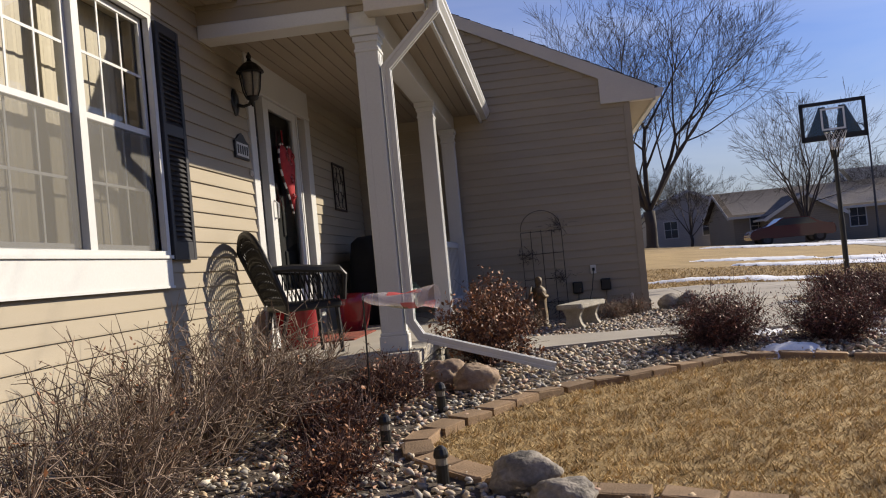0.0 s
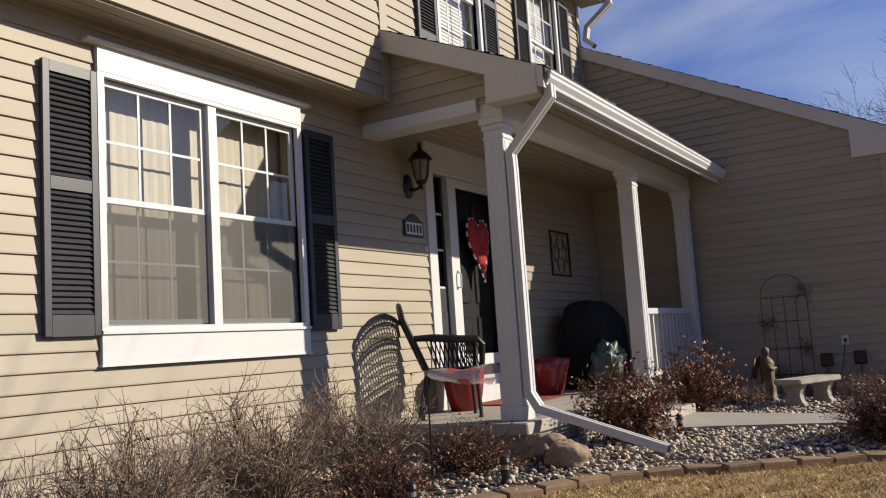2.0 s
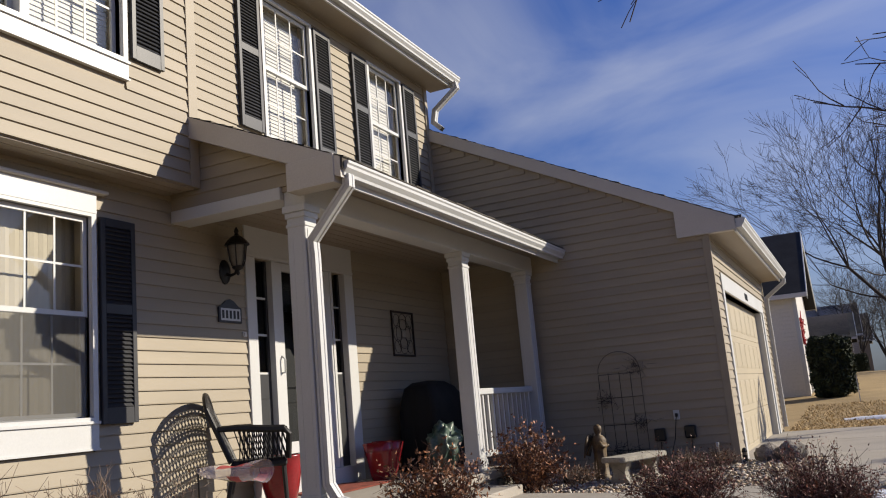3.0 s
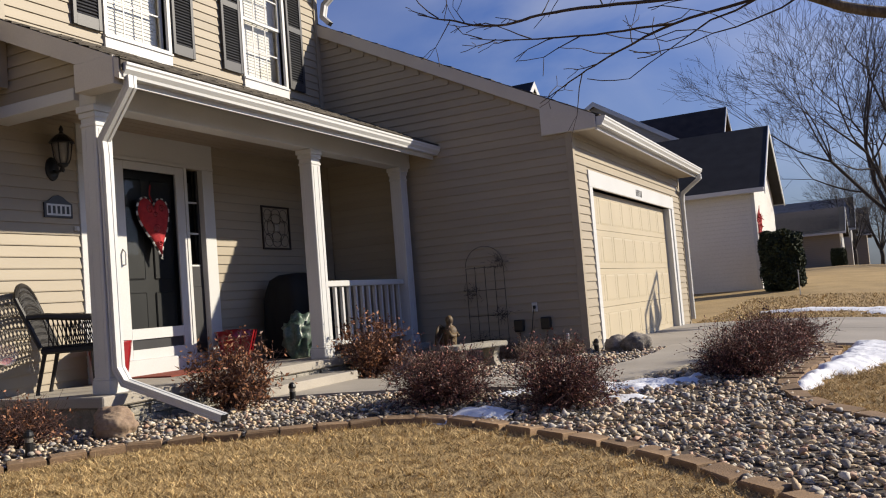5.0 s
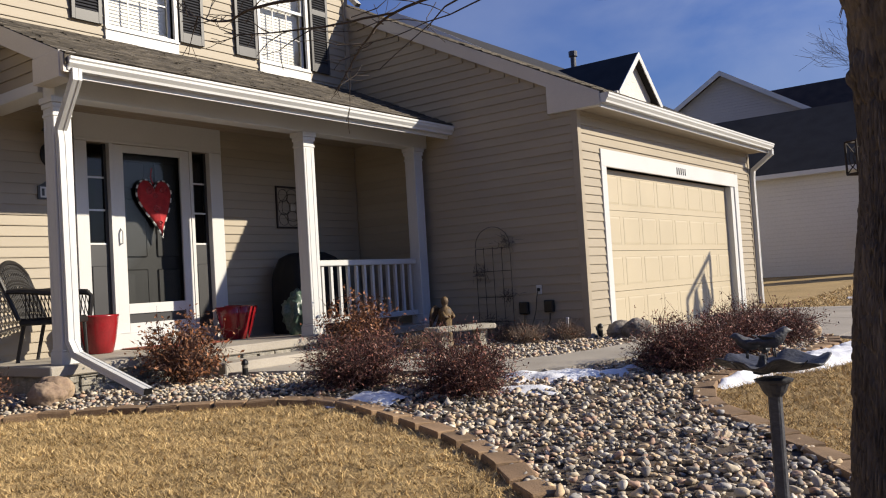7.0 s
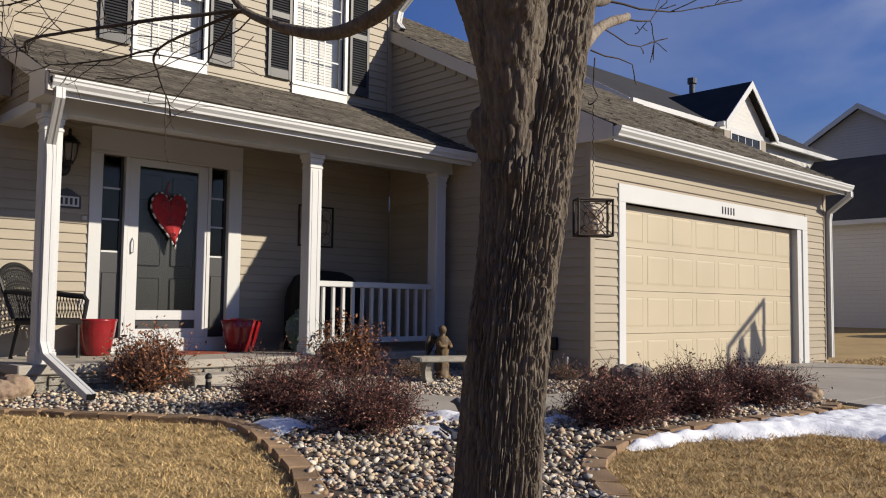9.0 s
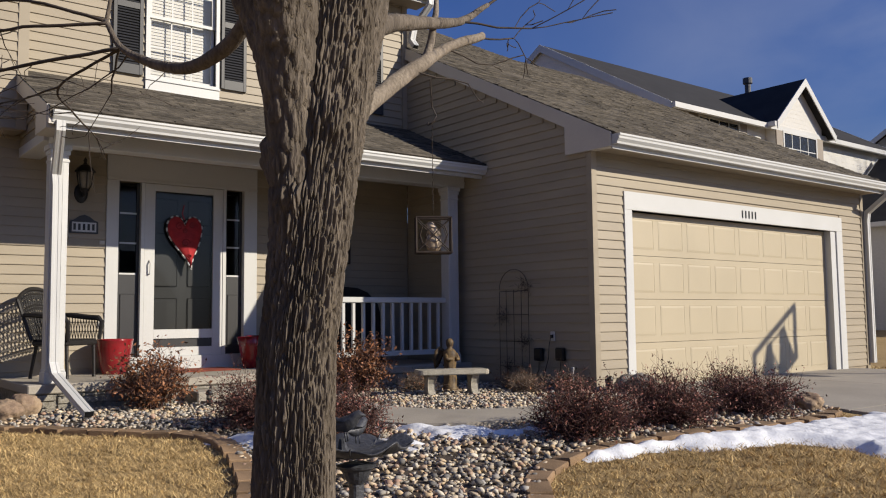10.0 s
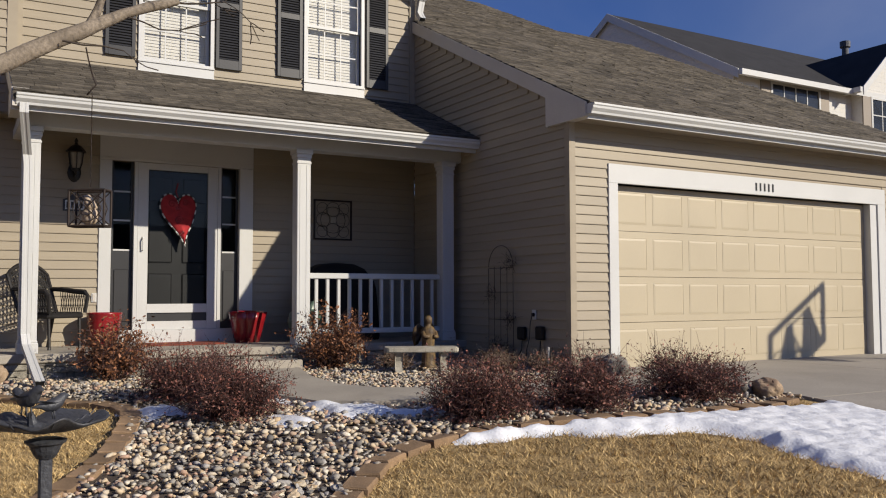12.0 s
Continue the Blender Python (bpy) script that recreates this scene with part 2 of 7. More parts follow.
M["carred"] = surf("maroon_car_paint", (0.08, 0.008, 0.0112), 0.25, 0.05, 2, 20, 0.0, clear=0.6)
M["tyre"] = surf("tyre_rubber", (0.012, 0.012, 0.012), 0.85, 0.1, 5, 40, 0.1)
M["board"] = clear_glass("backboard_acrylic", (0.93, 0.95, 0.97))
M["net"] = surf("white_net", (0.675, 0.675, 0.675), 0.8, 0.05, 5, 40, 0.0)
M["amber"] = surf("amber_glass", (0.22, 0.20, 0.17), 0.15, 0.1, 6, 60, 0.0)
M["pebble"] = stones_of("river_pebbles", [(0.55, 0.47, 0.36), (0.40, 0.33, 0.25), (0.26, 0.23, 0.195), (0.50, 0.375, 0.235), (0.40, 0.29, 0.21), (0.62, 0.56, 0.46), (0.31, 0.285, 0.25), (0.42, 0.275, 0.20), (0.48, 0.405, 0.30), (0.15, 0.14, 0.13), (0.34, 0.32, 0.30), (0.56, 0.44, 0.30)], 0.75)
M["pebble_one"] = stones_of("river_pebble_single", [(0.55, 0.47, 0.36), (0.40, 0.33, 0.25), (0.26, 0.23, 0.195), (0.50, 0.375, 0.235), (0.40, 0.29, 0.21), (0.62, 0.56, 0.46), (0.31, 0.285, 0.25), (0.42, 0.275, 0.20), (0.48, 0.405, 0.30), (0.15, 0.14, 0.13), (0.34, 0.32, 0.30), (0.56, 0.44, 0.30)], 0.75, island=False)


# ---- mesh helpers ----
def box(bm, x0, x1, y0, y1, z0, z1, bev=0.0):
    v = [bm.verts.new((x, y, z)) for z in (z0, z1) for y in (y0, y1) for x in (x0, x1)]
    f = [bm.faces.new([v[i] for i in q]) for q in ((0, 2, 3, 1), (4, 5, 7, 6), (0, 1, 5, 4), (2, 6, 7, 3), (0, 4, 6, 2), (1, 3, 7, 5))]
    if bev:
        bmesh.ops.bevel(bm, geom=list({e for q in f for e in q.edges}), offset=bev, segments=1, affect="EDGES")
    return v


def prism(bm, pts, axis, a, b):
    """A polygon of (u, v) pairs pushed from a to b along an axis: x takes (y, z), y takes (x, z), z takes (x, y)."""
    def at(u, v, w):
        return {"x": (w, u, v), "y": (u, w, v), "z": (u, v, w)}[axis]
    lo, hi = [bm.verts.new(at(u, v, a)) for u, v in pts], [bm.verts.new(at(u, v, b)) for u, v in pts]
    bm.faces.new(lo)
    bm.faces.new(hi[::-1])
    for i in range(len(pts)):
        j = (i + 1) % len(pts)
        bm.faces.new((lo[i], hi[i], hi[j], lo[j]))
    return lo + hi


def tube(bm, pts, radii, n=8, cap=True):
    pts = [Vector(p) for p in pts]
    if not hasattr(radii, "__len__"):
        radii = [radii] * len(pts)
    rings, side = [], None
    for i, p in enumerate(pts):
        d = (pts[min(i + 1, len(pts) - 1)] - pts[max(i - 1, 0)]).normalized()
        if side is None:
            side = d.orthogonal().normalized()
        side = (side - d * side.dot(d)).normalized()
        up = d.cross(side)
        rings.append([bm.verts.new(p + (side * math.cos(k * math.tau / n) + up * math.sin(k * math.tau / n)) * radii[i]) for k in range(n)])
    for a, b in zip(rings, rings[1:]):
        for k in range(n):
            bm.faces.new((a[k], a[(k + 1) % n], b[(k + 1) % n], b[k]))
    if cap:
        bm.faces.new(rings[0][::-1])
        bm.faces.new(rings[-1])


def lathe(bm, prof, centre=(0, 0, 0), n=20, wobble=None):
    cx, cy, cz = centre
    rings = []
    for r, z in prof:
        ring = []
        for k in range(n):
            a = k * math.tau / n
            q = r * (wobble(a, z) if wobble else 1)
            ring.append(bm.verts.new((cx + q * math.cos(a), cy + q * math.sin(a), cz + z)))
        rings.append(ring)
    for a, b in zip(rings, rings[1:]):
        for k in range(n):
            bm.faces.new((a[k], a[(k + 1) % n], b[(k + 1) % n], b[k]))
    bm.faces.new(rings[0][::-1])
    bm.faces.new(rings[-1])


def part(name, bm, material, parent=None, label="", smooth=False):
    if len(bm.faces) > 1:
        bmesh.ops.recalc_face_normals(bm, faces=bm.faces)
    me = bpy.data.meshes.new(name)
    bm.to_mesh(me)
    bm.free()
    return attach(name, me, material, parent, label, smooth)


def attach(name, me, material, parent=None, label="", smooth=False):
    if not me.materials:
        me.materials.append(material)
    if smooth:
        me.polygons.foreach_set("use_smooth", [True] * len(me.polygons))
    ob = new(name, me)
    if parent:
        ob.parent = parent
        up = parent.matrix_basis if parent.parent is None else parent.parent.matrix_basis @ parent.matrix_parent_inverse @ parent.matrix_basis
        ob.matrix_parent_inverse = up.inverted()
    if label:
        tagged(ob, label)
    return ob


def raw(name, verts, faces, material, parent=None, label="", smooth=False):
    me = bpy.data.meshes.new(name)
    verts, faces = np.asarray(verts, dtype=np.float32), np.asarray(faces, dtype=np.int32)
    k = faces.shape[1]
    me.vertices.add(len(verts))
    me.vertices.foreach_set("co", verts.ravel())
    me.loops.add(faces.size)
    me.loops.foreach_set("vertex_index", faces.ravel())
    me.polygons.add(len(faces))
    me.polygons.foreach_set("loop_start", np.arange(0, faces.size, k, dtype=np.int32))
    me.update(calc_edges=True)
    return attach(name, me, material, parent, label, smooth)


def thing(name, at, label, category, group="", kind=""):
    ob = new(name)
    ob.empty_display_size = 0.1
    ob.matrix_basis = Matrix.Translation(at)
    return tagged(ob, label, category, group, kind)


def bx(*a, bev=0.0):
    bm = bmesh.new()
    box(bm, *a, bev=bev)
    return bm


def sheet_x(x, y0, y1, z0, z1):
    """One face that looks along +x."""
    bm = bmesh.new()
    bm.faces.new([bm.verts.new(c) for c in ((x, y0, z0), (x, y1, z0), (x, y1, z1), (x, y0, z1))])
    return bm


def segs(name, rows, material, parent=None, n=3, label=""):
    """Many tapered twigs (p0, p1, r0, r1) as one mesh."""
    a = np.array([(*r[0], *r[1], r[2], r[3]) for r in rows], dtype=np.float64)
    p0, p1, r0, r1 = a[:, 0:3], a[:, 3:6], a[:, 6:7], a[:, 7:8]
    d = p1 - p0
    d /= np.maximum(np.linalg.norm(d, axis=1, keepdims=True), 1e-6)
    ref = np.where(np.abs(d[:, 2:3]) > 0.9, np.array([[1.0, 0, 0]]), np.array([[0, 0, 1.0]]))
    u = np.cross(d, ref)
    u /= np.linalg.norm(u, axis=1, keepdims=True)
    w = np.cross(d, u)
    vs, count = [], len(a)
    for p, r in ((p0, r0), (p1, r1)):
        for k in range(n):
            ang = k * math.tau / n
            vs.append(p + (u * math.cos(ang) + w * math.sin(ang)) * r)
    verts = np.stack(vs, 1).reshape(-1, 3)
    base = np.arange(count)[:, None] * (2 * n)
    faces = np.concatenate([base + np.array([[k, (k + 1) % n, n + (k + 1) % n, n + k]]) for k in range(n)])
    return raw(name, verts, faces, material, parent, label)


def leaves(name, pts, size, material, parent, rng, label=""):
    pts = np.asarray(pts)
    n = len(pts)
    a = rng.normal(size=(n, 3))
    a /= np.linalg.norm(a, axis=1, keepdims=True)
    b = np.cross(a, rng.normal(size=(n, 3)))
    b /= np.linalg.norm(b, axis=1, keepdims=True)
    s = size * rng.uniform(0.6, 1.3, (n, 1))
    bend = np.cross(a, b) * s * 0.25
    v = np.stack([pts - a * s, pts + b * s * 0.45 + bend, pts + a * s, pts - b * s * 0.45 + bend], 1).reshape(-1, 3)
    f = np.arange(n)[:, None] * 4 + np.array([[0, 1, 2, 3]])
    return raw(name, v, f, material, parent, label)


def ease(a, b, v):
    t = np.clip((np.asarray(v, float) - a) / (b - a), 0, 1)
    return t * t * (3 - 2 * t)


def ground_z(x, y):
    """The lie of the land: it falls from the house to the street and climbs past the drive."""
    x, y = np.asarray(x, float), np.asarray(y, float)
    h = 0.226 + 0.062 * (4.35 - x) + 0.063 * (np.clip(y, -4, 9.0) - 5.3)
    h = np.clip(h, -0.45, 0.5)
    return h + 1.06 * ease(18, 50, y)


def gz(x, y):
    return float(ground_z(x, y))


def inside(poly, x, y):
    x, y = np.asarray(x), np.asarray(y)
    hit = np.zeros(x.shape, bool)
    n = len(poly)
    for i in range(n):
        (x0, y0), (x1, y1) = poly[i], poly[(i + 1) % n]
        cross = (y0 > y) != (y1 > y)
        hit ^= cross & (x < (x1 - x0) * (y - y0) / ((y1 - y0) if y1 != y0 else 1e-9) + x0)
    return hit


def edge_gap(poly, x, y):
    """Distance to the outline of a polygon."""
    best = np.full(np.shape(x), 1e9)
    for i in range(len(poly)):
        (x0, y0), (x1, y1) = poly[i], poly[(i + 1) % len(poly)]
        dx, dy = x1 - x0, y1 - y0
        t = np.clip(((x - x0) * dx + (y - y0) * dy) / max(dx * dx + dy * dy, 1e-9), 0, 1)
        best = np.minimum(best, np.hypot(x - x0 - t * dx, y - y0 - t * dy))
    return best


# ---- ground ----
EDGE_A = [(2.0, 2.2), (1.4, 2.5), (0.75, 2.72), (0.1, 2.85), (-0.3, 3.08), (-0.58, 3.38), (-0.64, 3.7), (-0.53, 4.0), (-0.34, 4.32), (-0.05, 4.75),
          (0.3, 5.1), (0.62, 5.33), (0.95, 5.6), (1.3, 5.88), (1.58, 6.08), (1.9, 6.17), (2.3, 6.11), (2.85, 5.96), (3.37, 5.77),
          (3.88, 5.5), (4.25, 5.22), (4.7, 4.85), (5.2, 4.35), (5.7, 3.95), (6.25, 3.72), (6.75, 3.85), (6.95, 4.3), (6.85, 4.85), (6.5, 5.35)]
EDGE_B = [(6.5, 5.35), (5.98, 5.9), (5.68, 6.19), (5.45, 6.45), (5.15, 6.74), (4.82, 7.03), (4.55, 7.27), (4.37, 7.58), (4.25, 8.0), (4.29, 8.64), (4.4, 9.35), (4.47, 10.1), (4.5, 10.9), (4.35, 11.55)]
BED = [(-2.46, 0.9), (1.75, 0.9)] + EDGE_A + EDGE_B[1:] + [(4.35, 11.72), (1.48, 11.72), (1.48, 11.2), (-0.86, 11.2), (-0.86, 5.32), (-2.46, 5.32)]
PATHWAY = [(-0.47, 6.98), (0.1, 7.22), (1.1, 7.42), (2.05, 7.34), (2.6, 7.58), (2.95, 7.98), (3.22, 8.6), (3.35, 9.4), (3.36, 10.5), (3.36, 11.74),
           (2.5, 11.74), (2.56, 10.4), (2.5, 9.5), (2.38, 8.85), (2.12, 8.42), (1.6, 8.22), (0.6, 8.3), (-0.47, 8.58)]
DRIVE = [(1.2, 11.74), (16.0, 11.74), (16.0, 17.7), (1.2, 17.7)]


def sheet(xs, ys, lift=0.0):
    gx, gy = np.meshgrid(xs, ys, indexing="ij")
    v = np.stack([gx, gy, ground_z(gx, gy) + lift], -1).reshape(-1, 3)
    i, j = np.meshgrid(np.arange(len(xs) - 1), np.arange(len(ys) - 1), indexing="ij")
    a = (i * len(ys) + j).ravel()
    return v, np.stack([a, a + len(ys), a + len(ys) + 1, a + 1], 1)


xs = np.concatenate([-np.geomspace(900, 12, 14), np.arange(-11, 24, 0.5), np.geomspace(25, 900, 14)])
ys = np.concatenate([-np.geomspace(900, 12, 12), np.arange(-11, 70, 0.75), np.geomspace(72, 1200, 14)])
v, f = sheet(xs, ys)
tagged(raw("ground", v, f, M["lawn"], smooth=True), "dormant straw-coloured lawn sloping from the house", "lawn", kind="structure")


def slab_sheet(name, poly, lift, material, step=0.25, thick=0.0):
    """A flat piece that follows the ground inside an outline."""
    bm = bmesh.new()
    top = [bm.verts.new((x, y, gz(x, y) + lift)) for x, y in poly]
    face = bm.faces.new(top)
    if face.normal.z < 0:
        face.normal_flip()
    x0, x1 = min(p[0] for p in poly), max(p[0] for p in poly)
    y0, y1 = min(p[1] for p in poly), max(p[1] for p in poly)
    for axis, lo, hi in ((0, x0, x1), (1, y0, y1)):
        k = lo + step
        while k < hi:
            co, no = ((k, 0, 0), (1, 0, 0)) if axis == 0 else ((0, k, 0), (0, 1, 0))
            bmesh.ops.bisect_plane(bm, geom=bm.verts[:] + bm.edges[:] + bm.faces[:], plane_co=co, plane_no=no)
            k += step
    for q in bm.verts:
        q.co.z = gz(q.co.x, q.co.y) + lift
    if thick:
        out = bmesh.ops.extrude_face_region(bm, geom=bm.faces[:])
        for q in out["geom"]:
            if isinstance(q, bmesh.types.BMVert):
                q.co.z -= thick
    return part(name, bm, material)


tagged(slab_sheet("ground_bed", BED, 0.012, M["soil"], 0.4), "dark soil of the planting bed under the stones", "planting bed", kind="structure")
tagged(slab_sheet("pavement_front_walk", PATHWAY, 0.06, M["concrete"], 0.4, 0.2), "curved pale concrete front walk", "footpath", kind="structure")
# the drive in slabs with open joints
drive = thing("driveway", (8, 14.7, 0.3), "broad concrete drive sloping to the street", "driveway", kind="structure")
jx, jy = [1.2, 4.4, 7.5, 10.6, 13.6, 16.6], [11.74, 14.68, 17.7]
for x0, x1 in zip(jx, jx[1:]):
    for y0, y1 in zip(jy, jy[1:]):
        o = slab_sheet("slab", [(x0 + 0.008, y0 + 0.008), (x1 - 0.008, y0 + 0.008), (x1 - 0.008, y1 - 0.008), (x0 + 0.008, y1 - 0.008)], 0.03, M["drive"], 1.0, 0.2)
        o.parent, o.matrix_parent_inverse = drive, drive.matrix_basis.inverted()
tagged(slab_sheet("road", [(16.7, -300), (24.5, -300), (24.5, 300), (16.7, 300)], 0.02, M["asphalt"], 12.0), "grey asphalt street", "street", kind="structure")
tagged(slab_sheet("pavement", [(14.4, 18.2), (15.8, 18.2), (15.8, 200), (14.4, 200)], 0.03, M["drive"], 8.0), "concrete pavement along the street", "pavement", kind="structure")

# ---- the house ----
W, GY, GX = -2.46, 11.24, 1.51
COURSE = 0.116


def cladding(parent, axis, at, out, u0, u1, z0, z1, holes=(), roofline=None, material=None, course=COURSE):
    """Lapped boards on a wall in the plane axis = at, facing the sign out, with gaps left for openings."""
    z = z0
    while z < z1 - 0.02:
        top = min(z + course, z1)
        spans = [(u0, u1)]
        for a, b, c, d in holes:
            if c < top - 0.004 and d > z + 0.004:
                cut = []
                for s, e in spans:
                    if b <= s or a >= e:
                        cut.append((s, e))
                        continue
                    if a > s:
                        cut.append((s, a))
                    if b < e:
                        cut.append((b, e))
                spans = cut
        for s, e in spans:
            if roofline:
                s, e = roofline(s, e, z, top)
            if e - s < 0.02:
                continue
            bm = bmesh.new()
            pts = [(at, z - 0.004), (at + out * 0.020, z - 0.004), (at + out * 0.020, z + 0.006), (at + out * 0.004, top), (at, top)]
            if axis == "x":
                prism(bm, pts, "y", s, e)
            else:
                prism(bm, [(q, w) for q, w in pts], "x", s, e)
            part("siding_board", bm, material or M["siding"], parent)
        z = top


def wall_sheet(bm, axis, a, b, u0, u1, z0, z1, holes):
    """A wall with thickness from a to b and openings that go through it."""
    us = sorted({u0, u1, *[h[0] for h in holes], *[h[1] for h in holes]})
    zs = sorted({z0, z1, *[h[2] for h in holes], *[h[3] for h in holes]})
    for p, q in zip(us, us[1:]):
        for r, s in zip(zs, zs[1:]):
            mu, mz = (p + q) / 2, (r + s) / 2
            if mu < u0 or mu > u1 or mz < z0 or mz > z1 or any(h[0] < mu < h[1] and h[2] < mz < h[3] for h in holes):
                continue
            if axis == "x":
                box(bm, a, b, p, q, r, s)
            else:
                box(bm, p, q, a, b, r, s)


WIN = (2.65, 4.53, 1.71, 3.34)
DOOR = (6.66, 8.40, 0.80, 3.26)
U1 = (7.02, 7.95, 4.69, 6.36)
U2 = (9.40, 10.29, 4.69, 6.36)
UC = (2.65, 4.57, 4.66, 6.34)

front = thing("wall_front", (W, 3.6, 0.5), "tan vinyl-sided front wall of the house", "wall", kind="structure")
bm = bmesh.new()
wall_sheet(bm, "x", W - 0.16, W - 0.004, -6.0, GY, 0.2, 3.72, [WIN, DOOR])
part("wall_core", bm, M["sheathing"], front)
cladding(front, "x", W - 0.004, 1, -6.0, 2.62, 0.52, 3.72)
cladding(front, "x", W - 0.004, 1, 2.62, 6.52, 0.52, 3.72, [(2.62, 4.56, 1.48, 3.54)])
cladding(front, "x", W - 0.004, 1, 8.56, GY - 0.02, 0.80, 3.72)
cladding(front, "x", W - 0.004, 1, 6.52, 8.56, 3.58, 3.72)
upper = thing("wall_upper", (W, 8.3, 3.72), "tan vinyl-sided upper wall above the porch roof", "wall", kind="structure")
bm = bmesh.new()
wall_sheet(bm, "x", W - 0.16, W - 0.004, 5.3, GY - 0.004, 3.72, 6.75, [U1, U2])
part("wall_core", bm, M["sheathing"], upper)
cladding(upper, "x", W - 0.004, 1, 5.47, GY, 3.75, 6.72, [(6.97, 7.99, 4.51, 6.42), (9.35, 10.33, 4.51, 6.42)])
part("corner_post", bx(W, W + 0.03, 5.47, 5.55, 4.4, 6.72), M["siding"], upper)
part("corner_post", bx(W, W + 0.03, GY - 0.10, GY - 0.004, 4.4, 6.72), M["siding"], upper)
# the upper floor that juts out past the lower wall
CX = -2.11
jut = thing("wall_jutting_upper", (CX, 1.0, 3.7), "tan-sided upper storey jutting over the front window", "wall", kind="structure")
bm = bmesh.new()
wall_sheet(bm, "x", CX - 0.16, CX - 0.004, -6.0, 5.45, 3.70, 6.75, [UC])
box(bm, W - 0.1, CX - 0.164, 5.29, 5.45, 3.70, 6.75)
part("wall_core", bm, M["sheathing"], jut)
cladding(jut, "x", CX - 0.004, 1, -6.0, 5.45, 3.71, 6.72, [(2.6, 4.62, 4.48, 6.4)])
cladding(jut, "y", 5.451, 1, W, CX, 3.71, 6.72)
part("corner_post", bx(CX + 0.008, CX + 0.022, 5.36, 5.475, 3.70, 6.72), M["siding"], jut)
part("corner_post", bx(CX - 0.09, CX + 0.008, 5.463, 5.475, 3.70, 6.72), M["siding"], jut)
bm = bmesh.new()
for i in range(3):
    x0 = W + 0.01 + i * 0.112
    box(bm, x0, x0 + 0.104, -6.0, 5.43, 3.688, 3.700)
part("soffit", bm, M["soffit"], jut)

back = thing("wall_back", (-8, 6, 0.5), "plain walls closing the house behind", "wall", kind="structure")
part("back_wall", bx(-10.0, -9.85, -6.0, 18.2, 0.2, 4.0), M["sheathing"], back)
part("side_wall", bx(-9.85, W - 0.16, -6.0, -5.85, 0.2, 6.75), M["sheathing"], back)
part("side_wall", bx(-9.85, W - 0.16, GY - 0.16, GY - 0.004, 3.7, 6.75), M["sheathing"], back)
part("inner_floor", bx(-9.85, W - 0.16, -5.85, 11.2, 3.45, 3.60), M["interior"], back)
part("ground_floor", bx(-9.85, W - 0.16, -5.85, 11.2, 0.6, 0.8), M["interior"], back)
part("inner_wall", bx(-4.2, -4.1, -5.85, 11.2, 0.8, 6.75), M["interior"], back)


def roof_rows(name, x_low, z_low, x_high, z_high, y0, y1, material, rows, label, tab=0.30, thick=0.012, deck=0.10):
    """A single slope: a deck with lapped courses of shingle tabs on it."""
    rng = np.random.default_rng(5)
    ob = thing(name, ((x_low + x_high) / 2, (y0 + y1) / 2, z_low), label, "roof", kind="structure")
    bm = bmesh.new()
    prism(bm, [(x_low, z_low), (x_high, z_high), (x_high, z_high - deck), (x_low, z_low - deck)], "y", y0, y1)
    part("roof_deck", bm, M["shingle"], ob)
    L = math.hypot(x_high - x_low, z_high - z_low)
    ux, uz = (x_high - x_low) / L, (z_high - z_low) / L
    nx, nz = (-uz, ux) if ux > 0 else (uz, -ux)
    V, F = [], []
    for r in range(rows):
        a, b = L * r / rows - (0.012 if r == 0 else 0), L * (r + 1) / rows
        y = y0 - tab * rng.uniform(0, 1)
        while y < y1:
            w = tab * rng.uniform(0.6, 1.2)
            c, d = max(y, y0), min(y + w - 0.004, y1)
            y += w
            if d - c < 0.01:
                continue
            t = thick * rng.choice([0.7, 1.0, 1.5])
            k = len(V)
            for yy in (c, d):
                for s, h in ((a, 0.001), (a, t), (b, 0.002)):
                    V.append((x_low + ux * s + nx * h, yy, z_low + uz * s + nz * h))
            F += [(k + 0, k + 3, k + 4, k + 1), (k + 1, k + 4, k + 5, k + 2)]
    tagged(raw("shingles", V, F, material, ob), kind="stuff")
    return ob


# main roof eave, soffit and gutter high above
mr = roof_rows("roof_main", -2.02, 6.70, -6.2, 8.9, -6.2, 11.5, M["shingle"], 20, "grey-brown shingled main roof", 0.5)
bm = bmesh.new()
box(bm, W, -2.06, 5.45, 11.45, 6.56, 6.60)
box(bm, -2.45, -1.70, -6.1, 5.45, 6.56, 6.60)
part("soffit", bm, M["soffit"], mr)
part("soffit_fascia", bx(-2.10, -2.06, 5.3, 11.48, 6.56, 6.70), M["white"], mr)
bm = bmesh.new()
prism(bm, [(-6.2, 8.86), (-6.2, 6.6), (-2.02, 6.6), (-2.02, 6.68)], "y", 11.3, 11.36)
part("rake_wall", bm, M["siding"], mr)
mr2 = roof_rows("roof_main_rear", -10.2, 6.75, -6.2, 8.9, -6.2, 11.5, M["shingle"], 12, "grey-brown shingled rear slope", 0.8)


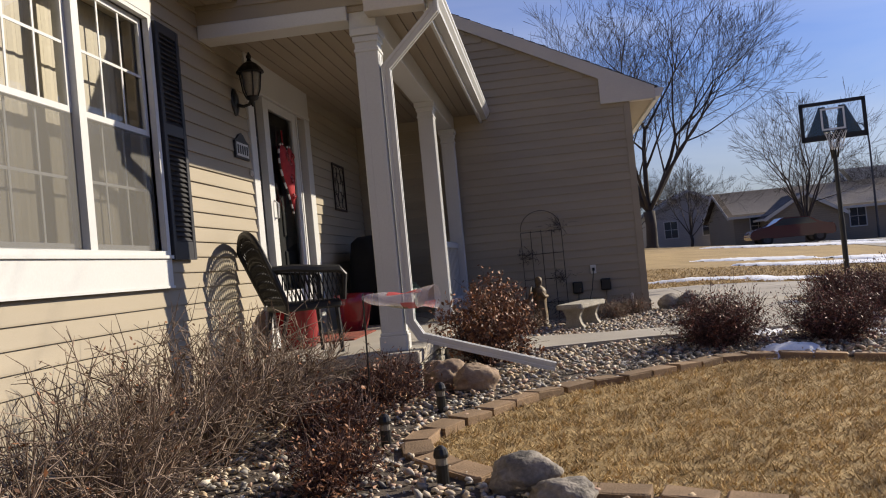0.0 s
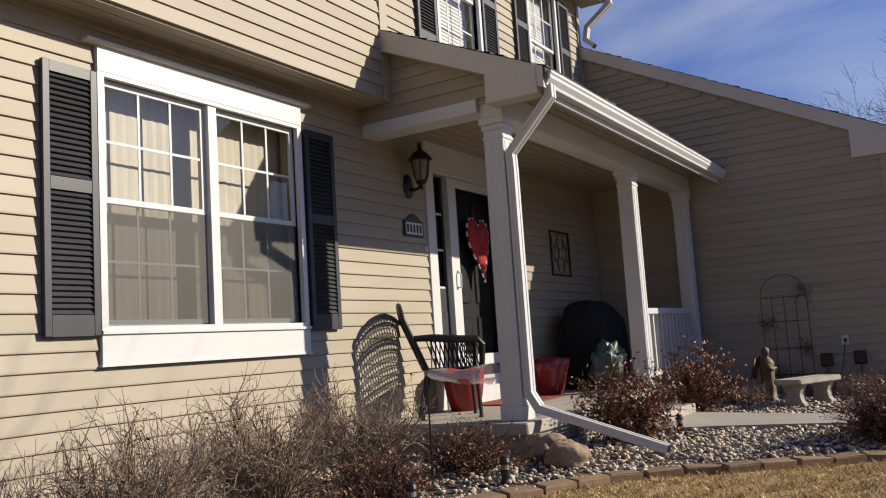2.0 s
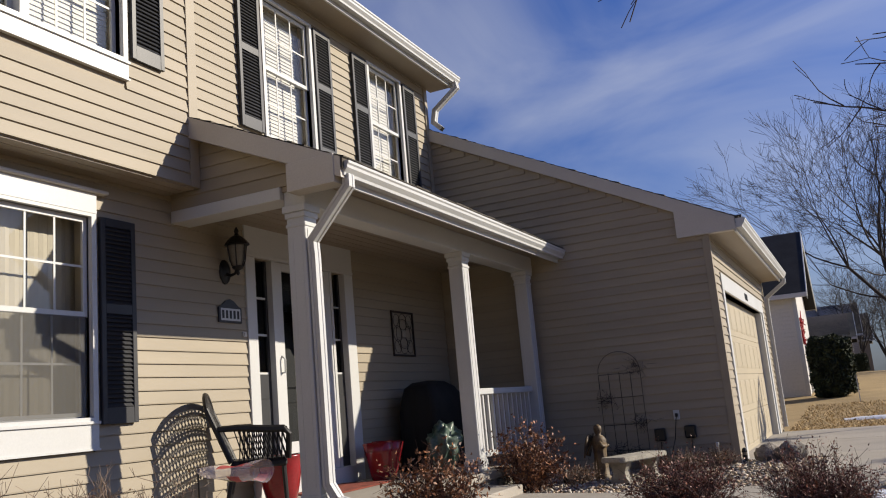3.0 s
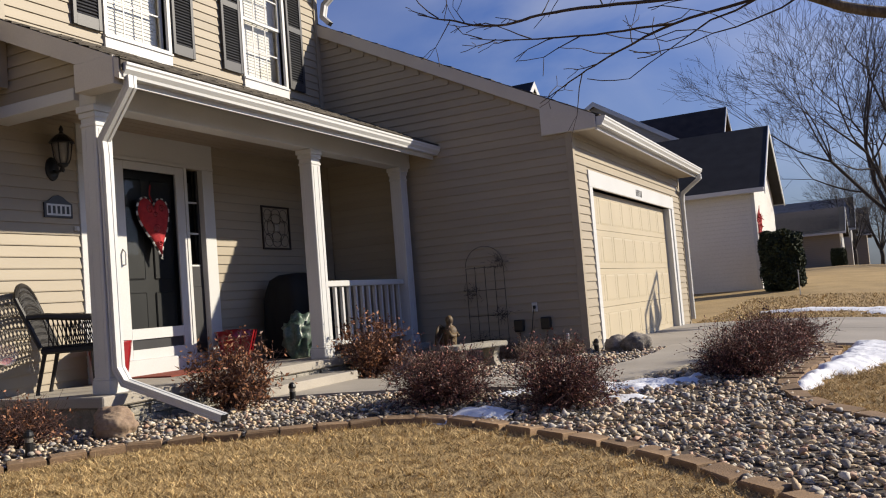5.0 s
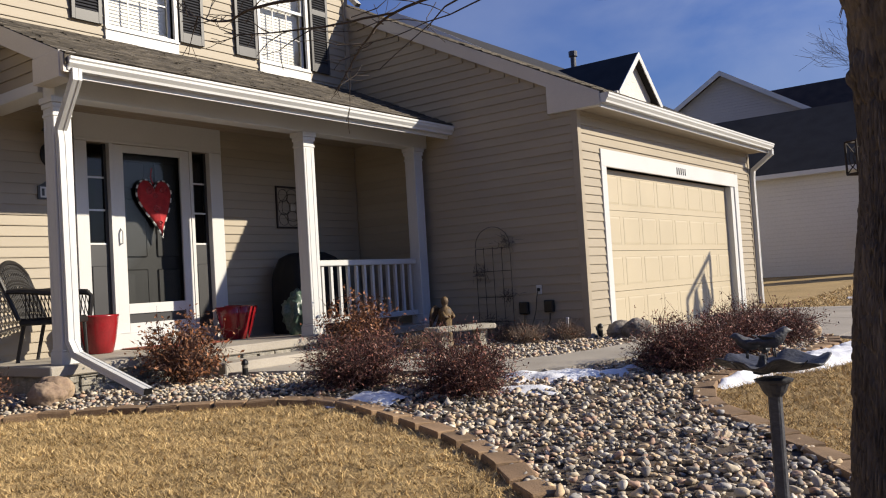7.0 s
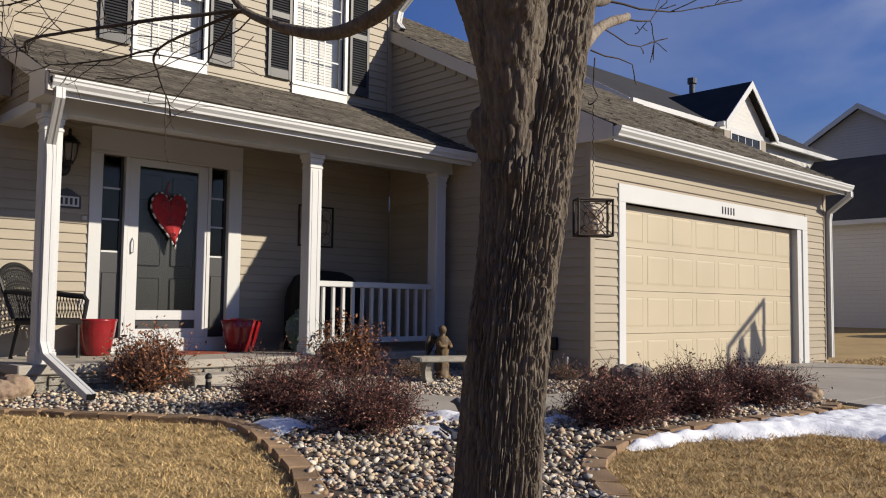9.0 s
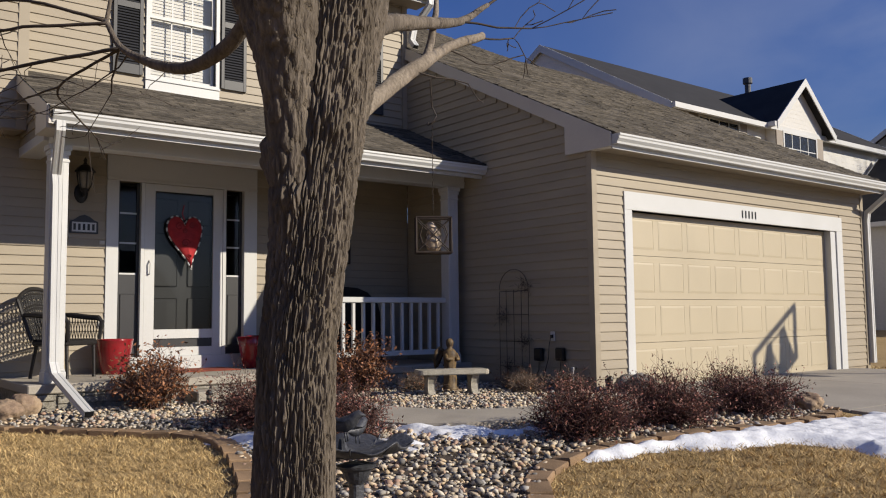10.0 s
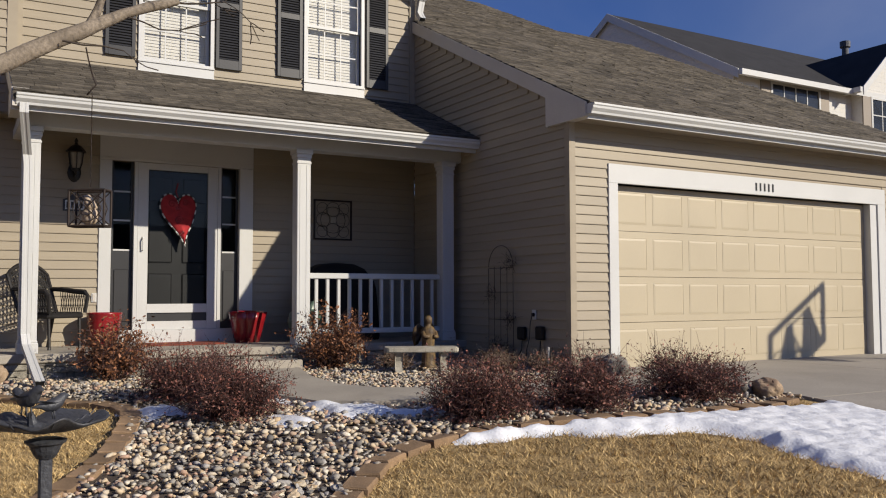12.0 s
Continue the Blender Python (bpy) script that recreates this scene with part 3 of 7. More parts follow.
def gutter(y0, y1, x, z, depth=0.125, height=0.12, label="white aluminium eaves gutter along the roof edge"):
    """An ogee gutter with an open top; x is its outer lip, z its top."""
    ob = thing("gutter", (x, (y0 + y1) / 2, z - height), label, "gutter", "gutters")
    bm = bmesh.new()
    d, h, t = depth, height, 0.006
    outer = [(x, z), (x, z - 0.022), (x - 0.012, z - 0.035), (x - 0.014, z - 0.06), (x - 0.045, z - 0.095), (x - 0.05, z - h), (x - d, z - h), (x - d, z)]
    inner = [(x - d + t, z), (x - d + t, z - h + t), (x - 0.052, z - h + t), (x - 0.05, z - 0.095), (x - 0.022, z - 0.06), (x - 0.016, z - 0.03), (x - 0.008, z)]
    prism(bm, outer + inner, "y", y0, y1)
    part("trough", bm, M["white"], ob)
    for y in (y0, y1 - 0.006):
        bm = bmesh.new()
        prism(bm, outer, "y", y - 0.002, y + 0.006)
        part("end_cap", bm, M["white"], ob)
    bm = bmesh.new()
    box(bm, x - d - 0.03, x - d - 0.002, y0 + 0.01, y1 - 0.01, z - 0.17, z + 0.01)
    part("fascia", bm, M["white"], ob)
    return ob


gutter(5.39, 11.235, -0.455, 3.615)
gutter(11.20, 18.26, 2.02, 3.66)
gutter(5.47, 11.5, -1.93, 6.70)
gutter(-6.0, 5.47, -1.58, 6.70)


def downspout(name, pts, w, d, label):
    """A rectangular corrugated pipe through the points, with mitred elbows."""
    ob = thing(name, pts[-1], label, "downspout", "downspouts")
    bm = bmesh.new()
    P = [Vector(p) for p in pts]
    rings = []
    for i, p in enumerate(P):
        a = (P[i] - P[i - 1]).normalized() if i else (P[1] - P[0]).normalized()
        b = (P[i + 1] - P[i]).normalized() if i + 1 < len(P) else a
        t = (a + b).normalized()
        side = Vector((0, 1, 0))
        up = t.cross(side).normalized()
        k = 1 / max(0.5, t.dot(a))
        ring = []
        for u, s in ((-1, -1), (-0.35, -1), (-0.3, -0.86), (0.3, -0.86), (0.35, -1), (1, -1), (1, -0.3), (0.9, -0.25), (0.9, 0.25), (1, 0.3), (1, 1), (0.35, 1), (0.3, 0.86), (-0.3, 0.86), (-0.35, 1), (-1, 1), (-1, 0.3), (-0.9, 0.25), (-0.9, -0.25), (-1, -0.3)):
            ring.append(bm.verts.new(p + side * u * w / 2 + up * s * d / 2 * k))
        rings.append(ring)
    for a, b in zip(rings, rings[1:]):
        for k in range(len(a)):
            bm.faces.new((a[k], a[(k + 1) % len(a)], b[(k + 1) % len(a)], b[k]))
    part("pipe", bm, M["white"], ob)
    # a black face across the open end stands in for the shade inside
    bm = bmesh.new()
    e = P[-1] + (P[-1] - P[-2]).normalized() * 0.001
    t = (P[-1] - P[-2]).normalized()
    up = t.cross(Vector((0, 1, 0))).normalized()
    bm.faces.new([bm.verts.new(e + Vector((0, u, 0)) * w * 0.44 + up * s * d * 0.42) for u, s in ((-1, -1), (1, -1), (1, 1), (-1, 1))])
    part("dark_mouth", bm, M["black"], ob)
    return ob


downspout("downspout", [(-0.515, 5.47, 3.515), (-0.515, 5.47, 3.42), (-0.945, 5.54, 3.03), (-0.945, 5.55, 2.9), (-0.945, 5.56, 1.02), (-0.87, 5.57, 0.89), (0.15, 5.63, 0.565)], 0.09, 0.066,
          "white corrugated downspout against the porch post")
downspout("downspout", [(-1.99, 11.38, 6.60), (-1.97, 11.38, 6.5), (-2.33, 11.30, 6.18), (-2.36, 11.28, 5.98), (-2.22, 11.26, 5.84)], 0.10, 0.07,
          "white downspout elbow emptying on the garage roof")
downspout("downspout", [(1.96, 18.2, 3.55), (1.96, 18.2, 3.47), (1.59, 18.22, 3.2), (1.57, 18.22, 3.05), (1.57, 18.22, 0.6)], 0.10, 0.07,
          "white downspout at the garage corner")

# ---- porch ----
porch_roof = roof_rows("roof_porch", -0.495, 3.645, W, 4.52, 5.36, GY, M["shingle"], 16, "grey-brown shingled porch roof", 0.3)
bm = bmesh.new()
for i in range(15):
    x0 = W + 0.02 + i * 0.13
    if x0 + 0.122 < -0.5:
        box(bm, x0, x0 + 0.122, 5.5, GY, 3.585, 3.60)
part("soffit", bm, M["soffit"], porch_roof)
# gable end: siding triangle, rake board and boxed return
bm = bmesh.new()
prism(bm, [(W, 3.5), (-0.95, 3.5), (-0.95, 3.72), (W, 4.35)], "y", 5.50, 5.56)
part("gable_core", bm, M["sheathing"], porch_roof)


def porch_line(s, e, z, top):
    return s, min(e, -0.52 - (top - 3.66) / 0.405 - 0.06)


cladding(porch_roof, "y", 5.50, -1, W, -0.9, 3.55, 4.4, roofline=porch_line)
bm = bmesh.new()
prism(bm, [(-2.13, 4.37), (-0.515, 3.65), (-0.515, 3.475), (-0.75, 3.57), (-2.13, 4.17)], "y", 5.355, 5.50)
part("rake_board", bm, M["trim"], porch_roof)
bm = bmesh.new()
box(bm, -1.05, -0.575, 5.345, 5.52, 3.44, 3.69, 0.004)
part("cornice_return", bm, M["trim"], porch_roof)
porch = thing("porch", (-1.6, 8.2, 0.5), "raised concrete front porch with white square posts", "porch", kind="structure")
part("porch_slab", bx(W, -0.86, 5.30, GY, 0.70, 0.80, bev=0.012), M["concrete"], porch)
part("porch_base", bx(W, -0.90, 5.34, GY, 0.2, 0.70), M["found"], porch)
rng = np.random.default_rng(2)
y = 5.36
while y < GY - 0.1:
    z = 0.42
    while z < 0.69:
        h, l = rng.uniform(0.06, 0.11), rng.uniform(0.12, 0.3)
        h = min(h, 0.695 - z)
        bm = bx(-0.905, -0.872 + rng.uniform(-0.006, 0.008), y, min(y + l, GY), z, z + h - 0.008, bev=0.006)
        part("stone", bm, M["found"], porch)
        z += h
    y += 0.24
part("porch_step", bx(-0.87, -0.46, 6.95, 8.62, 0.35, 0.655, bev=0.012), M["concrete"], porch)


def porch_post(x, y, name="post"):
    ob = thing("porch_post", (x, y, 0.8), "white square porch post with moulded cap and base", "post", "porch posts")
    w = 0.092
    bm = bmesh.new()
    box(bm, x - w, x + w, y - w, y + w, 0.80, 3.36, 0.006)
    part("shaft", bm, M["white"], ob)
    for sx, sy in ((1, 0), (0, -1), (0, 1)):
        for k in (-0.045, 0.045):
            if sx:
                part("reed", bx(x + w, x + w + 0.004, y + k - 0.012, y + k + 0.012, 1.0, 3.15), M["white"], ob)
            else:
                part("reed", bx(x + k - 0.012, x + k + 0.012, y + sy * w - 0.002, y + sy * w + 0.002, 1.0, 3.15), M["white"], ob)
    for z0, z1, g in ((0.80, 0.92, 0.016), (0.92, 0.945, 0.008), (3.17, 3.20, 0.008), (3.25, 3.30, 0.012), (3.30, 3.36, 0.026)):
        bm = bmesh.new()
        box(bm, x - w - g, x + w + g, y - w - g, y + w + g, z0, z1, 0.005)
        part("collar", bm, M["white"], ob)
    return ob


porch_post(-1.085, 5.59)
porch_post(-1.08, 8.82)
porch_post(-1.08, 11.01)
beam = thing("beam", (-1.1, 8.4, 3.36), "white porch beam on the posts", "beam", kind="structure")
part("front_beam", bx(-1.21, -0.99, 5.52, GY, 3.36, 3.585, bev=0.006), M["white"], beam)
part("end_beam", bx(W + 0.014, -1.212, 5.47, 5.72, 3.43, 3.545, bev=0.006), M["white"], beam)

rail = thing("porch_railing", (-1.1, 9.95, 0.8), "white railing with square balusters between two posts", "railing")
part("top_rail", bx(-1.145, -1.055, 8.92, 10.91, 1.665, 1.74, bev=0.008), M["white"], rail)
part("bottom_rail", bx(-1.135, -1.065, 8.92, 10.91, 0.93, 1.0, bev=0.006), M["white"], rail)
for i in range(12):
    y = 9.04 + i * 0.1595
    part("baluster", bx(-1.12, -1.08, y - 0.02, y + 0.02, 1.0, 1.665), M["white"], rail)

# ---- windows ----


def hung_unit(win, x, y0, y1, z0, z1, cols, screen=True):
    """One double-hung unit: two sashes with bars, panes and a screen below; x is the outer wall face."""
    zm = (z0 + z1) / 2 + 0.01
    for lo, hi, xs in ((z0, zm + 0.025, x - 0.060), (zm - 0.025, z1, x - 0.030)):
        bm = bmesh.new()
        t = 0.042
        box(bm, xs - 0.025, xs, y0, y0 + t, lo, hi)
        box(bm, xs - 0.025, xs, y1 - t, y1, lo, hi)
        box(bm, xs - 0.025, xs, y0 + t, y1 - t, lo, lo + t)
        box(bm, xs - 0.025, xs, y0 + t, y1 - t, hi - t, hi)
        sash = part("sash", bm, M["white"], win)
        pane = part("pane", sheet_x(xs - 0.014, y0 + t, y1 - t, lo + t, hi - t), M["glass"], sash)
        pane.visible_shadow = False
        for c in range(1, cols):
            y = y0 + t + (y1 - y0 - 2 * t) * c / cols
            part("muntin", bx(xs - 0.012, xs - 0.006, y - 0.009, y + 0.009, lo + t, hi - t), M["white"], sash)
        zc = (lo + hi) / 2
        part("muntin", bx(xs - 0.0125, xs - 0.0065, y0 + t, y1 - t, zc - 0.009, zc + 0.009), M["white"], sash)
    if screen:
        part("insect_screen", sheet_x(x - 0.029, y0 + 0.01, y1 - 0.01, z0 + 0.01, zm - 0.02), M["screen"], win, "grey insect screen over the lower sash")


def picture_surround(win, x, y0, y1, z0, z1, apron, head, ear=0.0):
    t = 0.05
    part("window_frame", bx(x - 0.1, x + 0.026, y0 - t, y0, z0, z1), M["white"], win)
    part("window_frame", bx(x - 0.1, x + 0.026, y1, y1 + t, z0, z1), M["white"], win)
    part("window_frame", bx(x - 0.1, x + 0.026, y0 - t, y1 + t, z0 - t, z0), M["white"], win)
    part("window_frame", bx(x - 0.1, x + 0.026, y0 - t, y1 + t, z1, z1 + 0.03), M["white"], win)
    part("apron", bx(x - 0.004, x + 0.028, y0 - t, y1 + t, z0 - apron, z0 - t - 0.002), M["white"], win, "plain white panel under the window")
    part("apron_edge", bx(x - 0.004, x + 0.036, y0 - t - 0.01, y1 + t + 0.01, z0 - apron - 0.016, z0 - apron), M["white"], win)
    part("sill", bx(x - 0.004, x + 0.045, y0 - t - 0.005, y1 + t + 0.005, z0 - t - 0.002, z0 - t + 0.02), M["white"], win)
    if head:
        part("header", bx(x - 0.004, x + 0.03, y0 - t, y1 + t, z1 + 0.03, z1 + head), M["white"], win, "white header board")
        part("crown", bx(x - 0.004, x + 0.07, y0 - t - ear, y1 + t + ear, z1 + head, z1 + head + 0.03, bev=0.006), M["trim"], win)


def shutter(x, y0, y1, z0, z1):
    ob = thing("shutter", (x, (y0 + y1) / 2, z0), "charcoal louvred shutter fixed beside a window", "shutter", "shutters")
    s = 0.05
    zm = z0 + (z1 - z0) * 0.55
    part("stile", bx(x, x + 0.036, y0, y0 + s, z0, z1, bev=0.004), M["shutter"], ob)
    part("stile", bx(x, x + 0.036, y1 - s, y1, z0, z1, bev=0.004), M["shutter"], ob)
    for a, b in ((z0, z0 + 0.13), (zm - 0.04, zm + 0.04), (z1 - 0.07, z1)):
        part("rail", bx(x, x + 0.034, y0 + s, y1 - s, a, b), M["shutter"], ob)
    part("backing", bx(x, x + 0.006, y0 + s, y1 - s, z0 + 0.13, z1 - 0.07), M["shutter"], ob)
    for a, b in ((z0 + 0.13, zm - 0.04), (zm + 0.04, z1 - 0.07)):
        n = int((b - a) / 0.036)
        for i in range(n):
            z = a + (b - a) * (i + 0.5) / n
            bm = bmesh.new()
            prism(bm, [(x + 0.008, z + 0.016), (x + 0.012, z + 0.018), (x + 0.032, z - 0.012), (x + 0.028, z - 0.016)], "y", y0 + s, y1 - s)
            part("slat", bm, M["shutter"], ob)
    return ob


win1 = thing("window_1", (W, 3.6, 1.46), "white twin double-hung window with grilles and apron panel", "window", kind="structure")
picture_surround(win1, W + 0.012, WIN[0], WIN[1], WIN[2], WIN[3], 0.24, 0.20, 0.10)
part("mullion", bx(W - 0.1, W + 0.024, 3.555, 3.635, WIN[2], WIN[3]), M["white"], win1)
hung_unit(win1, W + 0.012, 2.652, 3.554, 1.712, 3.338, 3)
hung_unit(win1, W + 0.012, 3.636, 4.528, 1.712, 3.338, 3)
bm = bmesh.new()
for k in range(24):
    y = 2.58 + k * 0.086
    prism(bm, [(W - 0.20, y), (W - 0.195 + 0.002 * math.sin(k), y + 0.042), (W - 0.20, y + 0.085)], "z", 1.66, 3.36)
part("curtain", bm, M["blind"], win1, "cream vertical blind drawn behind the glass")
shutter(W + 0.018, 4.61, 4.99, 1.65, 3.35)
shutter(W + 0.018, 2.20, 2.585, 1.65, 3.35)


def blind(win, x, y0, y1, z0, z1):
    for i in range(int((z1 - z0) / 0.045)):
        z = z0 + i * 0.045
        bm = bmesh.new()
        prism(bm, [(x + 0.010, z - 0.004), (x, z + 0.046), (x + 0.002, z + 0.046), (x + 0.013, z - 0.004)], "y", y0, y1)
        part("blind_slat", bm, M["whiteblind"], win)


for i, (u, x) in enumerate(((U1, W), (U2, W), (UC, CX))):
    w = thing("window_%d" % (i + 2), (x, (u[0] + u[1]) / 2, 4.48), "white double-hung upper window with closed white blinds", "window", kind="structure")
    picture_surround(w, x + 0.012, u[0], u[1], u[2], u[3], 0.18, 0.0)
    if i < 2:
        hung_unit(w, x + 0.012, u[0] + 0.002, u[1] - 0.002, u[2] + 0.002, u[3] - 0.002, 3, screen=False)
    else:
        part("mullion", bx(x - 0.1, x + 0.036, 3.575, 3.655, u[2], u[3]), M["white"], w)
        hung_unit(w, x + 0.012, 2.652, 3.574, u[2] + 0.002, u[3] - 0.002, 3, screen=False)
        hung_unit(w, x + 0.012, 3.656, 4.568, u[2] + 0.002, u[3] - 0.002, 3, screen=False)
    blind(w, x - 0.15, u[0] - 0.02, u[1] + 0.02, u[2], u[3])
for x, y0, y1 in ((W, 6.54, 6.93), (W, 8.02, 8.40), (W, 8.93, 9.32), (W, 10.37, 10.75), (CX, 4.655, 5.035), (CX, 2.20, 2.585)):
    shutter(x + 0.018, y0, y1, 4.68, 6.36)

# ---- front door ----
d1 = thing("door_1", (W, 7.54, 0.8), "closed slate six-panel door behind a white glazed storm door with sidelights", "door", kind="structure")
for y0, y1, z0, z1 in ((6.51, 6.665, 0.80, 3.26), (8.395, 8.59, 0.80, 3.26)):
    part("casing", bx(W - 0.1, W + 0.03, y0, y1, z0, z1, bev=0.004), M["white"], d1)
part("header", bx(W - 0.1, W + 0.028, 6.51, 8.59, 3.30, 3.585), M["white"], d1)
part("casing", bx(W - 0.1, W + 0.038, 6.51, 8.59, 3.262, 3.30, bev=0.004), M["white"], d1)
for y in (6.955, 8.085):
    part("mullion", bx(W - 0.1, W + 0.02, y, y + 0.045, 0.98, 3.26), M["white"], d1)
part("threshold", bx(W - 0.1, W + 0.05, 6.67, 8.39, 0.80, 0.985, bev=0.005), M["white"], d1)
for y0, y1 in ((6.666, 6.954), (8.131, 8.394)):
    s = part("sidelight", bx(W - 0.09, W - 0.05, y0, y1, 0.985, 2.05), M["slate"], d1, "slate lower panel of a sidelight")
    part("raised_panel", bx(W - 0.05, W - 0.038, y0 + 0.05, y1 - 0.05, 1.10, 1.80, bev=0.008), M["slate"], s)
    part("sidelight_frame", bx(W - 0.09, W - 0.05, y0, y0 + 0.035, 2.05, 3.26), M["slate"], s)
    part("sidelight_frame", bx(W - 0.09, W - 0.05, y1 - 0.035, y1, 2.05, 3.26), M["slate"], s)
    part("pane", sheet_x(W - 0.07, y0 + 0.035, y1 - 0.035, 2.05, 3.26), M["tint"], s)
    for z in (2.05, 2.45, 2.84):
        part("muntin", bx(W - 0.08, W - 0.055, y0 + 0.03, y1 - 0.03, z, z + 0.022), M["white"], s)
leaf = part("door_leaf", bx(W - 0.13, W - 0.095, 7.0, 8.085, 0.985, 3.26), M["slate"], d1, "slate-painted six-panel door")
for y0, y1 in ((7.16, 7.48), (7.62, 7.94)):
    for z0, z1 in ((1.12, 1.75), (1.90, 2.62), (2.74, 3.08)):
        part("raised_panel", bx(W - 0.098, W - 0.080, y0, y1, z0, z1, bev=0.014), M["slate"], leaf)
storm = part("storm_frame", bx(W - 0.03, W + 0.012, 7.002, 7.14, 0.987, 3.255, bev=0.004), M["white"], d1, "white storm-door rails")
part("stile", bx(W - 0.03, W + 0.012, 7.945, 8.083, 0.987, 3.255, bev=0.004), M["white"], storm)
part("rail", bx(W - 0.03, W + 0.011, 7.14, 7.945, 3.165, 3.255), M["white"], storm)
part("rail", bx(W - 0.03, W + 0.011, 7.14, 7.945, 1.215, 1.335), M["white"], storm)
part("rail", bx(W - 0.03, W + 0.011, 7.14, 7.945, 0.987, 1.10), M["white"], storm)
# a slate-coloured bar stands in for the dark kick glass slot
part("dark_sweep", bx(W - 0.028, W - 0.01, 7.14, 7.945, 1.10, 1.215), M["slate"], storm)
o = part("pane", sheet_x(W - 0.010, 7.14, 7.945, 1.335, 3.165), M["tint"], storm)
o.visible_shadow = False
bm = bmesh.new()
tube(bm, [(W + 0.012, 7.07, 2.06), (W + 0.05, 7.07, 2.06), (W + 0.055, 7.07, 2.2), (W + 0.012, 7.07, 2.24)], 0.010, 6)
part("door_handle", bm, M["white"], storm)
bm = bmesh.new()
lathe(bm, [(0.008, 0), (0.03, 0.01), (0.034, 0.03), (0.02, 0.05)], n=10)
for q in bm.verts:
    q.co = Vector((W - 0.095 + q.co.z, 7.10 + q.co.x, 1.94 + q.co.y))
part("knob", bm, M["white"], leaf)

# ---- garage ----
garage = thing("wall_garage", (GX, 14.7, 0.5), "tan vinyl-sided garage wing", "wall", kind="structure")
OPEN = (11.97, 17.05, 0.40, 2.82)


def roof_z(x):
    return 5.885 - 0.50 * (x + 2.48)


bm = bmesh.new()
prism(bm, [(W, 0.2), (GX - 0.16, 0.2), (GX - 0.16, roof_z(GX - 0.16) - 0.16), (W, roof_z(W) - 0.16)], "y", GY + 0.004, GY + 0.16)
wall_sheet(bm, "x", GX - 0.16, GX - 0.004, GY + 0.004, 18.16, 0.2, 3.62, [OPEN])
prism(bm, [(-9.8, 0.2), (GX - 0.16, 0.2), (GX - 0.16, 3.7), (-5.1, 7.0), (-9.8, 4.1)], "y", 18.0, 18.16)
part("wall_core", bm, M["sheathing"], garage)
part("foundation", bx(-0.86, GX + 0.004, GY - 0.004, GY + 0.1, 0.2, 0.56), M["concrete"], garage)


def gar_line(s, e, z, top):
    return s, min(e, (5.885 - 0.15 - top) / 0.50 - 2.48)


cladding(garage, "y", GY + 0.004, -1, W + 0.02, GX - 0.07, 0.56, 5.62, roofline=gar_line)
cladding(garage, "x", GX - 0.004, 1, GY + 0.07, 18.09, 0.56, 3.58, [(11.85, 17.37, 0.3, 3.03)])
part("corner_post", bx(GX - 0.07, GX + 0.022, GY - 0.022, GY - 0.004, 0.5, 3.55), M["siding"], garage)
part("corner_post", bx(GX - 0.0, GX + 0.022, GY - 0.004, GY + 0.07, 0.5, 3.55), M["siding"], garage)
part("corner_post", bx(GX - 0.0, GX + 0.022, 18.09, 18.18, 0.5, 3.55), M["siding"], garage)
gd = thing("garage_door", (GX - 0.1, 14.7, 0.5), "cream sectional garage door with raised panels in a white surround", "garage door")
for y0, y1, z0, z1 in ((11.82, 11.97, 0.47, 2.82), (17.21, 17.40, 0.47, 2.82), (11.82, 17.40, 2.82, 3.06)):
    part("casing", bx(GX - 0.18, GX + 0.03, y0, y1, z0, z1, bev=0.004), M["white"], gd)
for y0, y1 in ((11.96, 11.97), (17.05, 17.21)):
    part("jamb", bx(GX - 0.162, GX + (0.008 if y0 > 13 else -0.05), y0 - 0.002, y1 + 0.002, 0.47, 2.822), M["white"], gd)
for r in range(4):
    z0, z1 = 0.52 + r * 0.575, 0.52 + (r + 1) * 0.575 - 0.006
    sec = part("section", bx(GX - 0.155, GX - 0.105, 11.97, 17.05, z0, z1), M["garage"], gd)
    for c in range(8):
        y0 = 11.97 + 5.08 * (c + 0.09) / 8
        y1 = 11.97 + 5.08 * (c + 0.91) / 8
        bm = bmesh.new()
        a, b = GX - 0.105, GX - 0.101
        p = [(y0, z0 + 0.085), (y1, z0 + 0.085), (y1, z1 - 0.085), (y0, z1 - 0.085)]
        q = [(y0 + 0.03, z0 + 0.115), (y1 - 0.03, z0 + 0.115), (y1 - 0.03, z1 - 0.115), (y0 + 0.03, z1 - 0.115)]
        g = 0.0025
        rim = [bm.verts.new((a + g, u, v)) for u, v in p]
        low = [bm.verts.new((a, u + (g if u == y0 else -g), v + (g if v == z0 + 0.085 else -g))) for u, v in p]
        top = [bm.verts.new((b, u, v)) for u, v in q]
        out = [bm.verts.new((a, u, v)) for u, v in p]
        for i in range(4):
            j = (i + 1) % 4
            bm.faces.new((out[i], out[j], rim[j], rim[i]))
            bm.faces.new((rim[i], rim[j], low[j], low[i]))
            bm.faces.new((low[i], low[j], top[j], top[i]))
        bm.faces.new(top)
        part("raised_panel", bm, M["garage"], sec)
part("weather_strip", bx(GX - 0.15, GX - 0.10, 11.97, 17.05, 0.495, 0.522), M["black"], gd)
# the number on the header, as plain bars
num = thing("number_bars", (GX + 0.031, 14.74, 2.86), "row of dark upright bars on the garage header", "sign")
for i in range(5):
    y = 14.46 + i * 0.085
    part("bar", bx(GX + 0.030, GX + 0.036, y, y + 0.028, 2.875, 2.985), M["black"], num)

